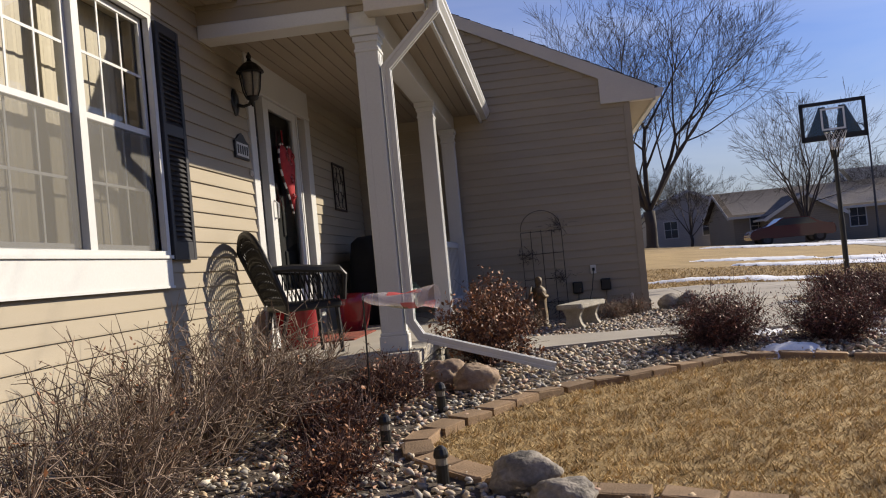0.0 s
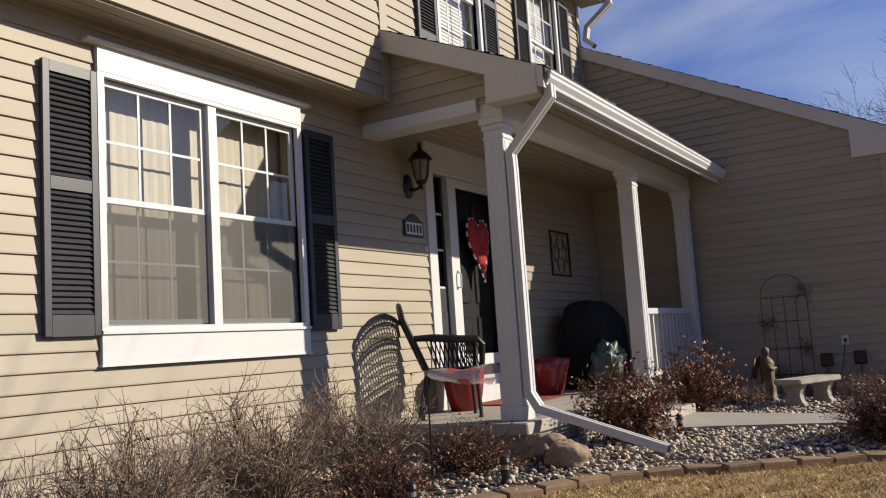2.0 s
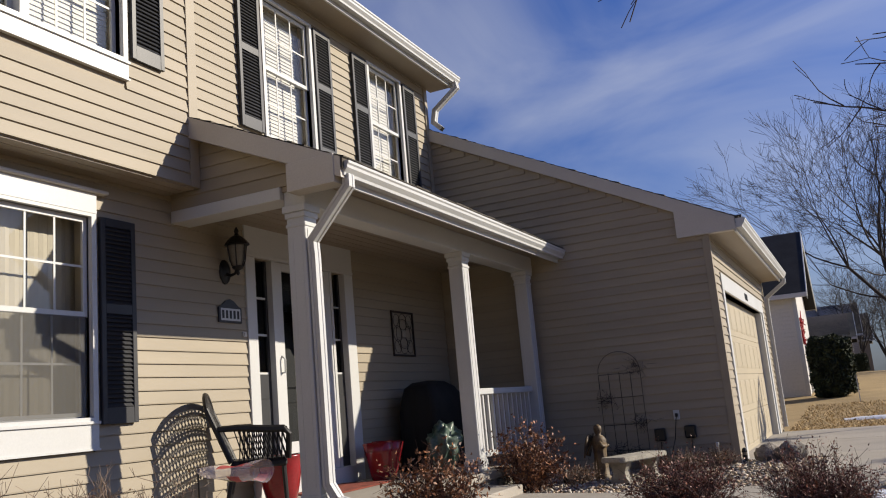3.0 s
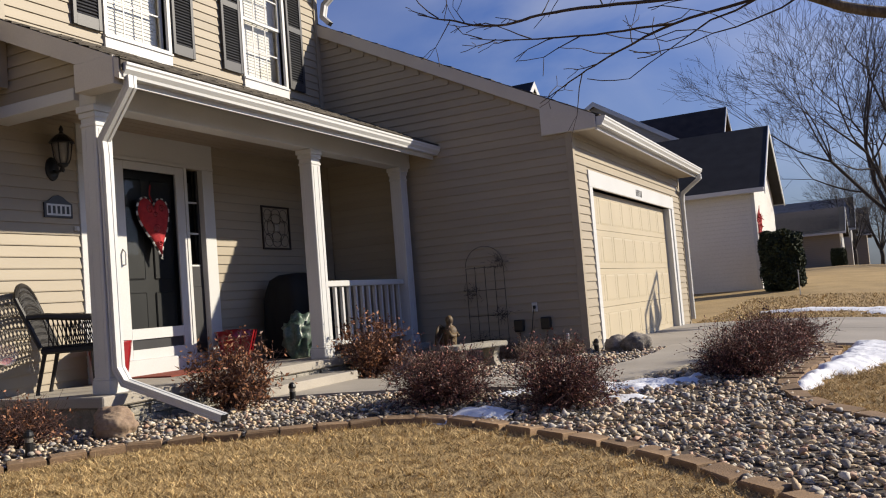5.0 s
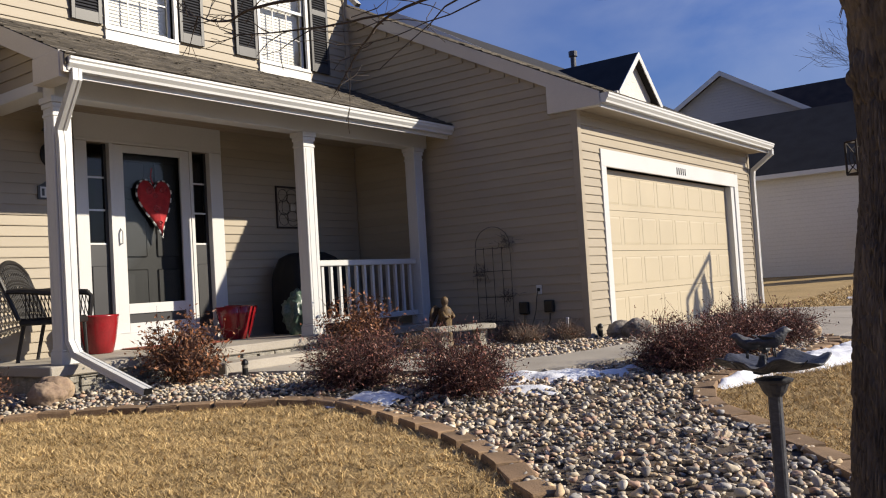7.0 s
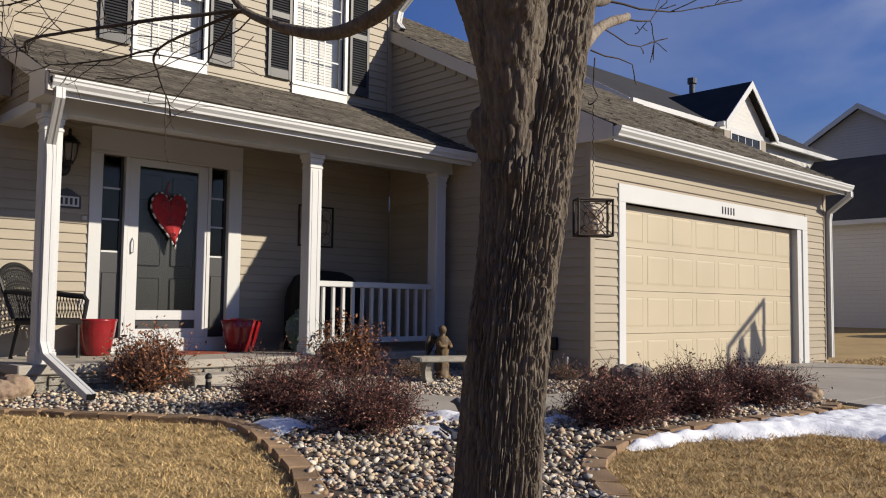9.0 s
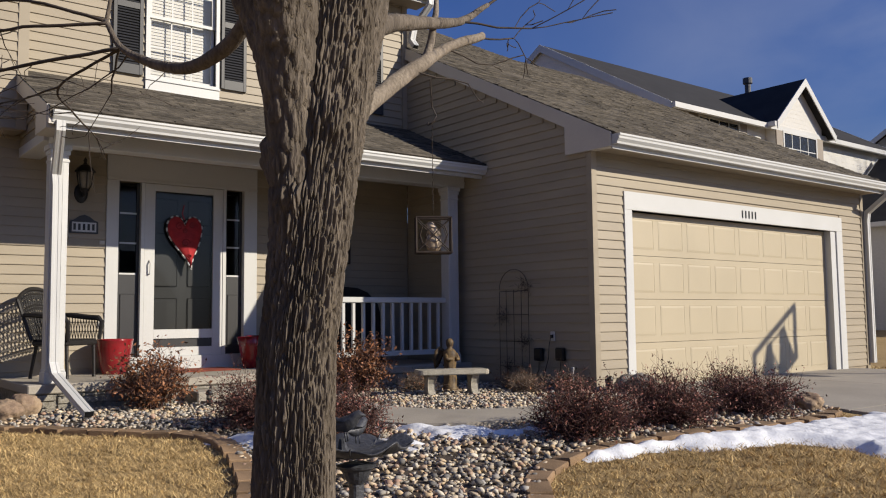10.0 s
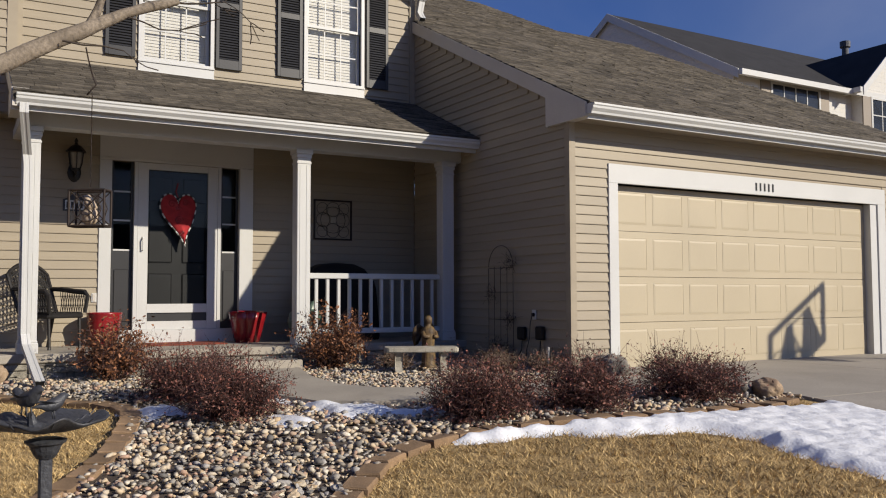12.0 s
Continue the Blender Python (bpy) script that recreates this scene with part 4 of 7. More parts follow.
GRX = -5.1
groof = roof_rows("roof_garage", 1.93, roof_z(1.93), GRX, roof_z(GRX), 11.20, 18.3, M["shingle"], 47, "grey-brown shingled garage roof", 0.32)
groof2 = roof_rows("roof_garage_rear", GRX - 5.3, roof_z(GRX) - 2.6, GRX, roof_z(GRX), 11.20, 18.3, M["shingle"], 16, "grey-brown rear garage slope", 0.8)
# the same slope runs on higher over the middle of the house, as far as its end wall
upper = roof_rows("roof_upper", GRX, roof_z(GRX) + 0.004, -8.4, roof_z(-8.4), 11.52, 16.2, M["shingle"], 21, "grey-brown shingled upper roof", 0.32)
bm = bmesh.new()
prism(bm, [(GRX - 0.05, roof_z(GRX) - 0.12), (-8.35, roof_z(-8.35) - 0.12), (-8.35, 4.4), (GRX - 0.05, 4.4)], "y", 15.9, 16.05)
part("end_wall", bm, M["sheathing"], upper)
ridge_rng = np.random.default_rng(8)
for i in range(13):
    y, lift = 16.22 + i * 0.16, ridge_rng.uniform(0.012, 0.02)
    bm = bmesh.new()
    zr = roof_z(GRX)
    prism(bm, [(GRX + 0.14, zr - 0.07 + lift), (GRX, zr + lift), (GRX - 0.14, zr - 0.07 + lift), (GRX - 0.14, zr - 0.10 + lift), (GRX, zr - 0.03 + lift), (GRX + 0.14, zr - 0.10 + lift)], "y", y, y + 0.155)
    part("ridge_shingle", bm, M["shingle"], groof)
bm = bmesh.new()
zt = lambda x: roof_z(x) - 0.012
prism(bm, [(W + 0.02, zt(W)), (1.88, zt(1.88)), (1.88, zt(1.88) - 0.10), (1.2, zt(1.2) - 0.19), (W + 0.02, zt(W) - 0.19)], "y", 11.185, 11.21)
part("rake_board", bm, M["trim"], groof)
bm = bmesh.new()
prism(bm, [(W + 0.02, zt(W) - 0.16), (1.5, zt(1.5) - 0.16), (1.5, zt(1.5) - 0.18), (W + 0.02, zt(W) - 0.18)], "y", 11.21, 11.235)
part("soffit", bm, M["soffit"], groof)
bm = bmesh.new()
prism(bm, [(1.125, 3.515), (1.89, 3.515), (1.89, 3.685), (1.125, 3.885)], "y", 11.175, 11.30)
part("cornice_return", bm, M["trim"], groof)
part("soffit", bx(GX, 1.89, 11.30, 18.25, 3.525, 3.54), M["soffit"], groof)
bm = bmesh.new()
prism(bm, [(GRX, zt(GRX)), (1.88, zt(1.88)), (1.88, zt(1.88) - 0.16), (GRX, zt(GRX) - 0.16)], "y", 18.285, 18.31)
part("rake_board", bm, M["trim"], groof)


# ---- things on the porch and the walls ----


def wicker_chair(x, y, z, turn):
    ob = thing("wicker_chair", (0, 0, 0), "black woven wicker armchair with curved back on the porch", "chair", "porch chairs")
    for sx, sy, lean in ((0.27, -0.24, 0.02), (0.27, 0.24, 0.02), (-0.20, -0.22, -0.10), (-0.20, 0.22, -0.10)):
        bm = bmesh.new()
        tube(bm, [(sx + lean, sy, 0.0), (sx + lean, sy, 0.03), (sx, sy, 0.42)], [0.026, 0.02, 0.024], 8)
        part("leg", bm, M["wicker"], ob)
    bm = bmesh.new()
    box(bm, -0.24, 0.31, -0.28, 0.28, 0.36, 0.42, 0.015)
    part("seat_frame", bm, M["wicker"], ob)
    bm = bmesh.new()
    for i in range(14):
        yy = -0.25 + i * 0.0385
        box(bm, -0.22, 0.29, yy - 0.014, yy + 0.014, 0.42, 0.432)
    part("seat", bm, M["wicker"], ob)

    def back(u, v):
        """u across -1..1, v up 0..1"""
        h = 0.58 * (1 - 0.22 * abs(u) ** 2.4)
        return Vector((-0.23 - 0.22 * v - 0.05 * (1 - u * u) * 0.6, 0.29 * u * (1 + 0.06 * v), 0.42 + h * v))
    rim = [back(-1, k / 6) for k in range(7)] + [back(-1 + k / 8, 1) for k in range(1, 16)] + [back(1, 1 - k / 6) for k in range(7)]
    bm = bmesh.new()
    tube(bm, rim, 0.026, 7)
    part("back_frame", bm, M["wicker"], ob)
    rows = []
    for k in range(17):
        u = -1 + k / 8
        for j in range(8):
            rows.append((back(u, j / 8), back(u, (j + 1) / 8), 0.007, 0.007))
    for k in range(-12, 13):
        for s in (1, -1):
            pts = [(k / 8 + s * j * 0.11, j / 10) for j in range(11)]
            for p, q in zip(pts, pts[1:]):
                if -1 <= p[0] <= 1 and -1 <= q[0] <= 1:
                    rows.append((back(*p), back(*q), 0.006, 0.006))
    for v in (0.08, 0.62, 0.68, 0.9):
        for k in range(12):
            rows.append((back(-1 + k / 6, v), back(-1 + (k + 1) / 6, v), 0.012, 0.012))
    segs("backrest", rows, M["wicker"], ob, 4, "open woven lattice back")
    for s in (-1, 1):
        arm = [back(s, 0.62) + Vector((0.01, 0, 0)), Vector((-0.15, s * 0.30, 0.70)), Vector((0.10, s * 0.31, 0.675)), Vector((0.29, s * 0.31, 0.665)), Vector((0.345, s * 0.31, 0.62)), Vector((0.33, s * 0.28, 0.42))]
        bm = bmesh.new()
        tube(bm, arm, [0.024, 0.03, 0.032, 0.032, 0.028, 0.024], 7)
        part("armrest", bm, M["wicker"], ob)
        rows = []
        for k in range(11):
            xx = -0.15 + k * 0.045
            rows.append(((xx, s * 0.285, 0.42), (xx + 0.02, s * 0.31, 0.68), 0.006, 0.006))
            rows.append(((xx + 0.05, s * 0.285, 0.42), (xx - 0.04, s * 0.31, 0.68), 0.006, 0.006))
        tagged(segs("arm_panel", rows, M["wicker"], ob, 4), kind="stuff")
    ob.matrix_basis = pose(x, y, z, 0, 0, turn) @ Matrix.Diagonal((0.88, 0.95, 1.04, 1))
    return ob


wicker_chair(-1.93, 5.90, 0.80, 36)


def pot(x, y, r, h, label, leanx=0.0):
    ob = thing("flower_pot", (x, y, 0.8), label, "flower pot", "red pots")
    bm = bmesh.new()
    lathe(bm, [(r * 0.62, 0), (r * 0.68, 0.01), (r * 0.84, h * 0.35), (r * 0.96, h * 0.75), (r, h - 0.03), (r * 1.03, h - 0.02), (r * 1.03, h), (r * 0.95, h), (r * 0.93, h - 0.06), (0.01, h - 0.08)], (x, y, 0.8), 28)
    part("body", bm, M["red"], ob, smooth=True)
    bm = bmesh.new()
    lathe(bm, [(r * 0.92, 0), (0.01, 0.012)], (x, y, 0.8 + h - 0.075), 20)
    part("soil", bm, M["soil"], ob)
    return ob


pot(-2.16, 6.56, 0.215, 0.43, "tall glossy red flower pot beside the door")


def square_pot(x, y, r, h, turn, z=0.8, lean=0.0):
    ob = thing("square_planter", (0, 0, 0), "tapered glossy red square planter nested with another", "flower pot", "red pots")
    bm = bmesh.new()
    rings = []
    for q, zz in ((0.56, 0), (0.70, h * 0.3), (0.86, h * 0.7), (1.0, h), (0.92, h), (0.80, h * 0.55), (0.6, h * 0.2)):
        ring = []
        for k in range(16):
            a = (k + 0.5) * math.tau / 16
            c, s = math.cos(a), math.sin(a)
            w = q * r / max(abs(c), abs(s)) ** 0.72
            ring.append(bm.verts.new((w * c, w * s, zz)))
        rings.append(ring)
    for a, b in zip(rings, rings[1:]):
        for k in range(16):
            bm.faces.new((a[k], a[(k + 1) % 16], b[(k + 1) % 16], b[k]))
    bm.faces.new(rings[0][::-1])
    bm.faces.new(rings[-1])
    part("body", bm, M["red"], ob, smooth=True)
    ob.matrix_basis = pose(x, y, z, 0, lean, turn)
    return ob


square_pot(-2.08, 8.36, 0.185, 0.42, 20)
square_pot(-2.05, 8.45, 0.185, 0.42, 24, 0.805, 4)
mat_ob = tagged(part("door_mat", bx(-2.40, -1.75, 6.98, 8.05, 0.80, 0.815, bev=0.004), M["mat"]), "brick-red door mat on the porch floor", "door mat")

# covered grill
grill = thing("covered_grill", (-2.0, 9.72, 0.8), "barbecue grill under a fitted black cover", "grill")
bm = bmesh.new()
n = 22
rings = []
for q, zz, f in ((0.97, 0, 0), (1.0, 0.05, 0), (0.98, 0.45, 0), (0.95, 0.74, 0), (0.90, 0.86, 0.0), (0.70, 1.03, 0.05), (0.45, 1.10, 0.06), (0.05, 1.12, 0.06)):
    ring = []
    for k in range(n * 2):
        a = k * math.tau / (2 * n)
        c, s = math.cos(a), math.sin(a)
        w = 1 / max(abs(c), abs(s)) ** 0.8
        fold = 1 + 0.03 * math.sin(a * 9 + zz * 3) * (1 - zz * 0.6)
        ring.append(bm.verts.new((-2.0 + 0.30 * q * w * c * fold - f, 9.72 + 0.58 * q * w * s * fold, 0.80 + zz)))
    rings.append(ring)
for a, b in zip(rings, rings[1:]):
    for k in range(2 * n):
        bm.faces.new((a[k], a[(k + 1) % (2 * n)], b[(k + 1) % (2 * n)], b[k]))
bm.faces.new(rings[0][::-1])
bm.faces.new(rings[-1])
part("cover", bm, M["cover"], grill, smooth=True)
bag = thing("plastic_bag", (-1.6, 9.05, 0.8), "crumpled green and white plastic bag on the porch", "bag")
bm = bmesh.new()
bmesh.ops.create_icosphere(bm, subdivisions=4, radius=1.0)
for q in bm.verts:
    d = q.co.normalized()
    r = 1 + 0.40 * noise.noise(d * 2.2) + 0.25 * noise.noise(d * 5) + 0.10 * noise.noise(d * 13)
    q.co = Vector((-1.62 + 0.18 * d.x * r, 9.12 + 0.22 * d.y * r, 0.80 + 0.30 + 0.31 * d.z * r * (1.0 - 0.15 * d.z)))
    q.co.z = max(q.co.z, 0.802)
part("sack", bm, M["bag"], bag, smooth=True)

# lantern
lamp = thing("wall_lantern", (-2.45, 6.22, 2.98), "black coach lantern with ribbed glass on a scrolled wall bracket", "wall lamp")
bm = bmesh.new()
lathe(bm, [(0.075, 0), (0.07, 0.012), (0.05, 0.022), (0.012, 0.028)], n=16)
for q in bm.verts:
    q.co = Vector((W + 0.012 + q.co.z, 6.20 + q.co.x, 3.07 + q.co.y * 1.5))
part("back_plate", bm, M["black"], lamp)
bm = bmesh.new()
tube(bm, [(W + 0.03, 6.20, 3.05), (W + 0.08, 6.20, 3.03), (W + 0.13, 6.20, 3.04), (W + 0.16, 6.20, 3.08)], [0.016, 0.014, 0.013, 0.02], 8)
part("bracket", bm, M["black"], lamp)
cx, cy = W + 0.16, 6.20
bm = bmesh.new()
lathe(bm, [(0.006, 3.02), (0.018, 3.04), (0.012, 3.06), (0.04, 3.075), (0.052, 3.09), (0.05, 3.10)], (cx, cy, 0), 12)
part("finial_base", bm, M["black"], lamp, smooth=True)
bm = bmesh.new()
lathe(bm, [(0.045, 3.10), (0.062, 3.16), (0.078, 3.27), (0.08, 3.285)], (cx, cy, 0), 12)
part("glass_body", bm, M["amber"], lamp, smooth=True)
for k in range(6):
    a = k * math.tau / 6
    bm = bmesh.new()
    tube(bm, [(cx + r * math.cos(a), cy + r * math.sin(a), z) for r, z in ((0.05, 3.10), (0.070, 3.15), (0.086, 3.27), (0.088, 3.29))], 0.006, 5)
    part("rib", bm, M["black"], lamp)
bm = bmesh.new()
lathe(bm, [(0.09, 3.285), (0.112, 3.29), (0.108, 3.30), (0.085, 3.33), (0.055, 3.36), (0.022, 3.38), (0.014, 3.40), (0.022, 3.415), (0.018, 3.43), (0.004, 3.455)], (cx, cy, 0), 12)
part("cap", bm, M["black"], lamp)
lamp.matrix_basis = Matrix.Translation((W, 6.22, 3.2)) @ Matrix.Scale(1.12, 4) @ Matrix.Translation((-W, -6.22, -3.2)) @ lamp.matrix_basis
# plaque with bars
plq = thing("address_plaque", (W, 6.24, 2.55), "arched dark plaque with a pale strip of bars", "sign")
bm = bmesh.new()
prism(bm, [(6.07, 2.55), (6.41, 2.55), (6.41, 2.70), (6.36, 2.72), (6.30, 2.765), (6.24, 2.785), (6.18, 2.765), (6.12, 2.72), (6.07, 2.70)], "x", W + 0.014, W + 0.032)
part("plate", bm, M["shutter"], plq)
part("pale_strip", bx(W + 0.032, W + 0.036, 6.095, 6.385, 2.57, 2.69), M["white"], plq)
for i in range(5):
    part("bar", bx(W + 0.036, W + 0.039, 6.11 + i * 0.056, 6.11 + i * 0.056 + 0.03, 2.59, 2.67), M["black"], plq)
# small boxes on the front wall
for y, z, nm, lb in ((6.47, 1.36, "outlet", "white covered outlet on the siding"), (6.465, 2.42, "door_bell", "small door bell on the siding")):
    ob = thing(nm, (W, y, z), lb, nm.replace("_", " "))
    h = 0.12 if nm == "outlet" else 0.05
    part("plate", bx(W + 0.012, W + 0.026, y - 0.035, y + 0.03, z, z + h, bev=0.004), M["white"] if nm == "outlet" else M["trim"], ob)
    part("cover", bx(W + 0.026, W + 0.032, y - 0.02, y + 0.015, z + 0.01, z + h - 0.01), M["trim"], ob)
# wall art
art = thing("metal_wall_art", (W, 9.83, 2.28), "square dark metal wall panel with scrolls and pale centre tile", "wall art")
for a in ((9.52, 10.14, 2.28, 2.305), (9.52, 10.14, 2.865, 2.89), (9.52, 9.545, 2.305, 2.865), (10.115, 10.14, 2.305, 2.865)):
    part("border", bx(W + 0.018, W + 0.034, *a), M["rust"], art)
part("centre_tile", bx(W + 0.018, W + 0.036, 9.785, 9.88, 2.535, 2.635, bev=0.006), M["bench"], art, "pale square tile")
rows = []
for k in range(4):
    for rad, ox, oz in ((0.11, 0.16, 0.0), (0.11, 0.0, 0.16), (0.09, 0.17, 0.17), (0.2, 0.0, 0.0)):
        ca, sa = math.cos(k * math.pi / 2), math.sin(k * math.pi / 2)
        oy, oz2 = ox * ca - oz * sa, ox * sa + oz * ca
        for i in range(16):
            a0, a1 = i * math.tau / 16, (i + 1) * math.tau / 16
            rows.append(((W + 0.026, 9.83 + oy + rad * math.cos(a0), 2.585 + oz2 + rad * math.sin(a0)), (W + 0.026, 9.83 + oy + rad * math.cos(a1), 2.585 + oz2 + rad * math.sin(a1)), 0.0035, 0.0035))
segs("scroll_work", rows, M["rust"], art, 4)
# heart on the storm door
heart = thing("heart_door_hanging", (W + 0.02, 7.53, 2.1), "stuffed red patterned cloth heart with striped edging hung on the door", "door decoration")


def heart_at(t):
    u = 16 * math.sin(t) ** 3 / 16
    v = (13 * math.cos(t) - 5 * math.cos(2 * t) - 2 * math.cos(3 * t) - math.cos(4 * t)) / 16
    if v < 0:
        v *= 1.35
    return 7.53 + 0.245 * u + (0.07 * -min(v, 0)), 2.60 + 0.33 * v


bm = bmesh.new()
N = 48
rings = []
for q, xx in ((1.0, 0.022), (0.97, 0.04), (0.85, 0.062), (0.6, 0.078), (0.3, 0.084)):
    rings.append([bm.verts.new((W + xx, 7.54 + (heart_at(k * math.tau / N)[0] - 7.54) * q, 2.58 + (heart_at(k * math.tau / N)[1] - 2.58) * q)) for k in range(N)])
for a, b in zip(rings, rings[1:]):
    for k in range(N):
        bm.faces.new((a[k], a[(k + 1) % N], b[(k + 1) % N], b[k]))
bm.faces.new(rings[-1])
bm.faces.new(rings[0][::-1])
part("cushion", bm, M["redcloth"], heart, smooth=True)
for k in range(N):
    y0, z0 = heart_at(k * math.tau / N)
    y1, z1 = heart_at((k + 0.95) * math.tau / N)
    bm = bmesh.new()
    tube(bm, [(W + 0.035, y0, z0), (W + 0.035, y1, z1)], 0.012, 6)
    part("piping", bm, M["white"] if k % 2 else M["black"], heart)
rows = []
for cyy, czz, rr in ((7.44, 2.70, 0.06), (7.62, 2.72, 0.05), (7.53, 2.48, 0.06), (7.57, 2.30, 0.04), (7.52, 2.64, 0.04)):
    for i in range(20):
        a0, a1 = i * 0.5, (i + 1) * 0.5
        r0, r1 = rr * (1 - i / 22), rr * (1 - (i + 1) / 22)
        rows.append(((W + 0.083, cyy + r0 * math.cos(a0), czz + r0 * math.sin(a0)), (W + 0.083, cyy + r1 * math.cos(a1), czz + r1 * math.sin(a1)), 0.007, 0.007))
tagged(segs("embroidery", rows, M["red"], heart, 4), kind="stuff")
bm = bmesh.new()
tube(bm, [(W + 0.03, 7.53, 2.80), (W + 0.02, 7.50, 2.88), (W + 0.01, 7.53, 3.0)], 0.008, 6)
part("ribbon", bm, M["redcloth"], heart)

# ---- garage side wall ----
GYF = GY - 0.016
out = thing("outlet", (0.79, GYF, 1.13), "white outdoor outlet with a plugged-in cord", "outlet")
part("plate", bx(0.755, 0.835, GYF - 0.012, GYF, 1.13, 1.255, bev=0.004), M["white"], out)
part("plug", bx(0.78, 0.815, GYF - 0.045, GYF - 0.012, 1.17, 1.215, bev=0.004), M["black"], out)
bm = bmesh.new()
tube(bm, [(0.797, GYF - 0.045, 1.18), (0.78, GYF - 0.06, 1.08), (0.75, GYF - 0.05, 0.9), (0.70, GYF - 0.06, 0.75), (0.66, GYF - 0.04, 0.62)], 0.006, 5)
part("cord", bm, M["black"], out)
for x, z, lb in ((0.56, 0.95, "dark electrical box on the siding"), (0.955, 0.965, "small dark timer box with hanging cable")):
    ob = thing("utility_box", (x, GYF, z), lb, "electrical box", "boxes on the garage wall")
    part("case", bx(x - 0.075, x + 0.065, GYF - 0.06, GYF, z - 0.08, z + 0.085, bev=0.010), M["black"], ob)
    part("lid", bx(x - 0.065, x + 0.055, GYF - 0.067, GYF - 0.06, z - 0.065, z + 0.07, bev=0.004), M["black"], ob)
    bm = bmesh.new()
    tube(bm, [(x, GYF - 0.03, z - 0.09), (x - 0.01, GYF - 0.03, z - 0.2), (x - 0.07, GYF - 0.05, z - 0.33), (x - 0.16, GYF - 0.08, z - 0.42)], 0.007, 5)
    part("cable", bm, M["black"], ob)
trel = thing("trellis", (0.11, 11.13, 0.55), "rusty arched wire trellis with dried vine leaning on the wall", "trellis")
rows = []
TY = 11.17
for x in (-0.18, -0.04, 0.11, 0.26, 0.40):
    rows.append(((x, TY, 0.5), (x, TY, 1.80 + (0.02 if abs(x - 0.11) < 0.2 else 0)), 0.0045, 0.0045))
for z in (0.78, 1.12, 1.48, 1.80):
    rows.append(((-0.18, TY, z), (0.40, TY, z), 0.004, 0.004))
for i in range(14):
    a0, a1 = math.pi * i / 14, math.pi * (i + 1) / 14
    rows.append(((0.11 + 0.29 * math.cos(a0), TY, 1.82 + 0.28 * math.sin(a0)), (0.11 + 0.29 * math.cos(a1), TY, 1.82 + 0.28 * math.sin(a1)), 0.0045, 0.0045))
segs("wire_lattice", rows, M["rust"], trel, 5)
rng = np.random.default_rng(8)
for cx, cz in ((0.36, 1.86), (-0.12, 1.46), (0.33, 1.15), (0.0, 0.78), (0.25, 0.72)):
    rows = []
    for i in range(60):
        d = rng.normal(size=3) * (0.07, 0.02, 0.05)
        e = rng.normal(size=3) * (0.05, 0.02, 0.04)
        rows.append(((cx + d[0], TY - 0.02 + d[1], cz + d[2]), (cx + d[0] + e[0], TY - 0.02 + d[1] + e[1], cz + d[2] + e[2]), 0.003, 0.002))
    segs("dried_vine", rows, M["twig"], trel, 3)
stake = tagged(part("marker_stake", bx(1.235, 1.275, 11.05, 11.075, 0.42, 0.82, bev=0.006), M["white"]), "short white plastic stake in the stones", "stake")
stake.data.transform(Matrix.Translation((1.25, 11.06, 0.42)) @ Matrix.Rotation(0.08, 4, "Y") @ Matrix.Translation((-1.25, -11.06, -0.42)))

# ---- garden ornaments ----
bench = thing("garden_bench", (0.5, 9.7, 0.5), "small weathered cast-stone bench with carved legs", "bench")
ba = Vector((0.38, 9.40, 0)), Vector((0.68, 10.08, 0))
along = (ba[1] - ba[0]).normalized()
across = Vector((-along.y, along.x, 0))
mid = (ba[0] + ba[1]) / 2
bm = bmesh.new()
top = []
for u, v in ((-0.44, -0.13), (-0.40, -0.17), (0.40, -0.17), (0.44, -0.13), (0.44, 0.13), (0.40, 0.17), (-0.40, 0.17), (-0.44, 0.13)):
    p = mid + along * u + across * v
    top.append((p.x, p.y))
prism(bm, top, "z", 0.765, 0.825)
bmesh.ops.bevel(bm, geom=bm.edges[:], offset=0.010, segments=2, affect="EDGES")
part("seat_slab", bm, M["bench"], bench)
for u in (-0.27, 0.27):
    bm = bmesh.new()
    prof = [(-0.13, 0.0), (0.13, 0.0), (0.135, 0.04), (0.09, 0.09), (0.075, 0.16), (0.10, 0.22), (0.14, 0.27), (-0.14, 0.27), (-0.10, 0.22), (-0.075, 0.16), (-0.09, 0.09), (-0.135, 0.04)]
    lo, hi = [], []
    for w, z in prof:
        for lst, t in ((lo, -0.045), (hi, 0.045)):
            p = mid + along * (u + t) + across * w
            lst.append(bm.verts.new((p.x, p.y, 0.495 + z)))
    bm.faces.new(lo)
    bm.faces.new(hi[::-1])
    for i in range(len(lo)):
        j = (i + 1) % len(lo)
        bm.faces.new((lo[i], hi[i], hi[j], lo[j]))
    bmesh.ops.bevel(bm, geom=bm.edges[:], offset=0.008, segments=1, affect="EDGES")
    part("leg", bm, M["bench"], bench)

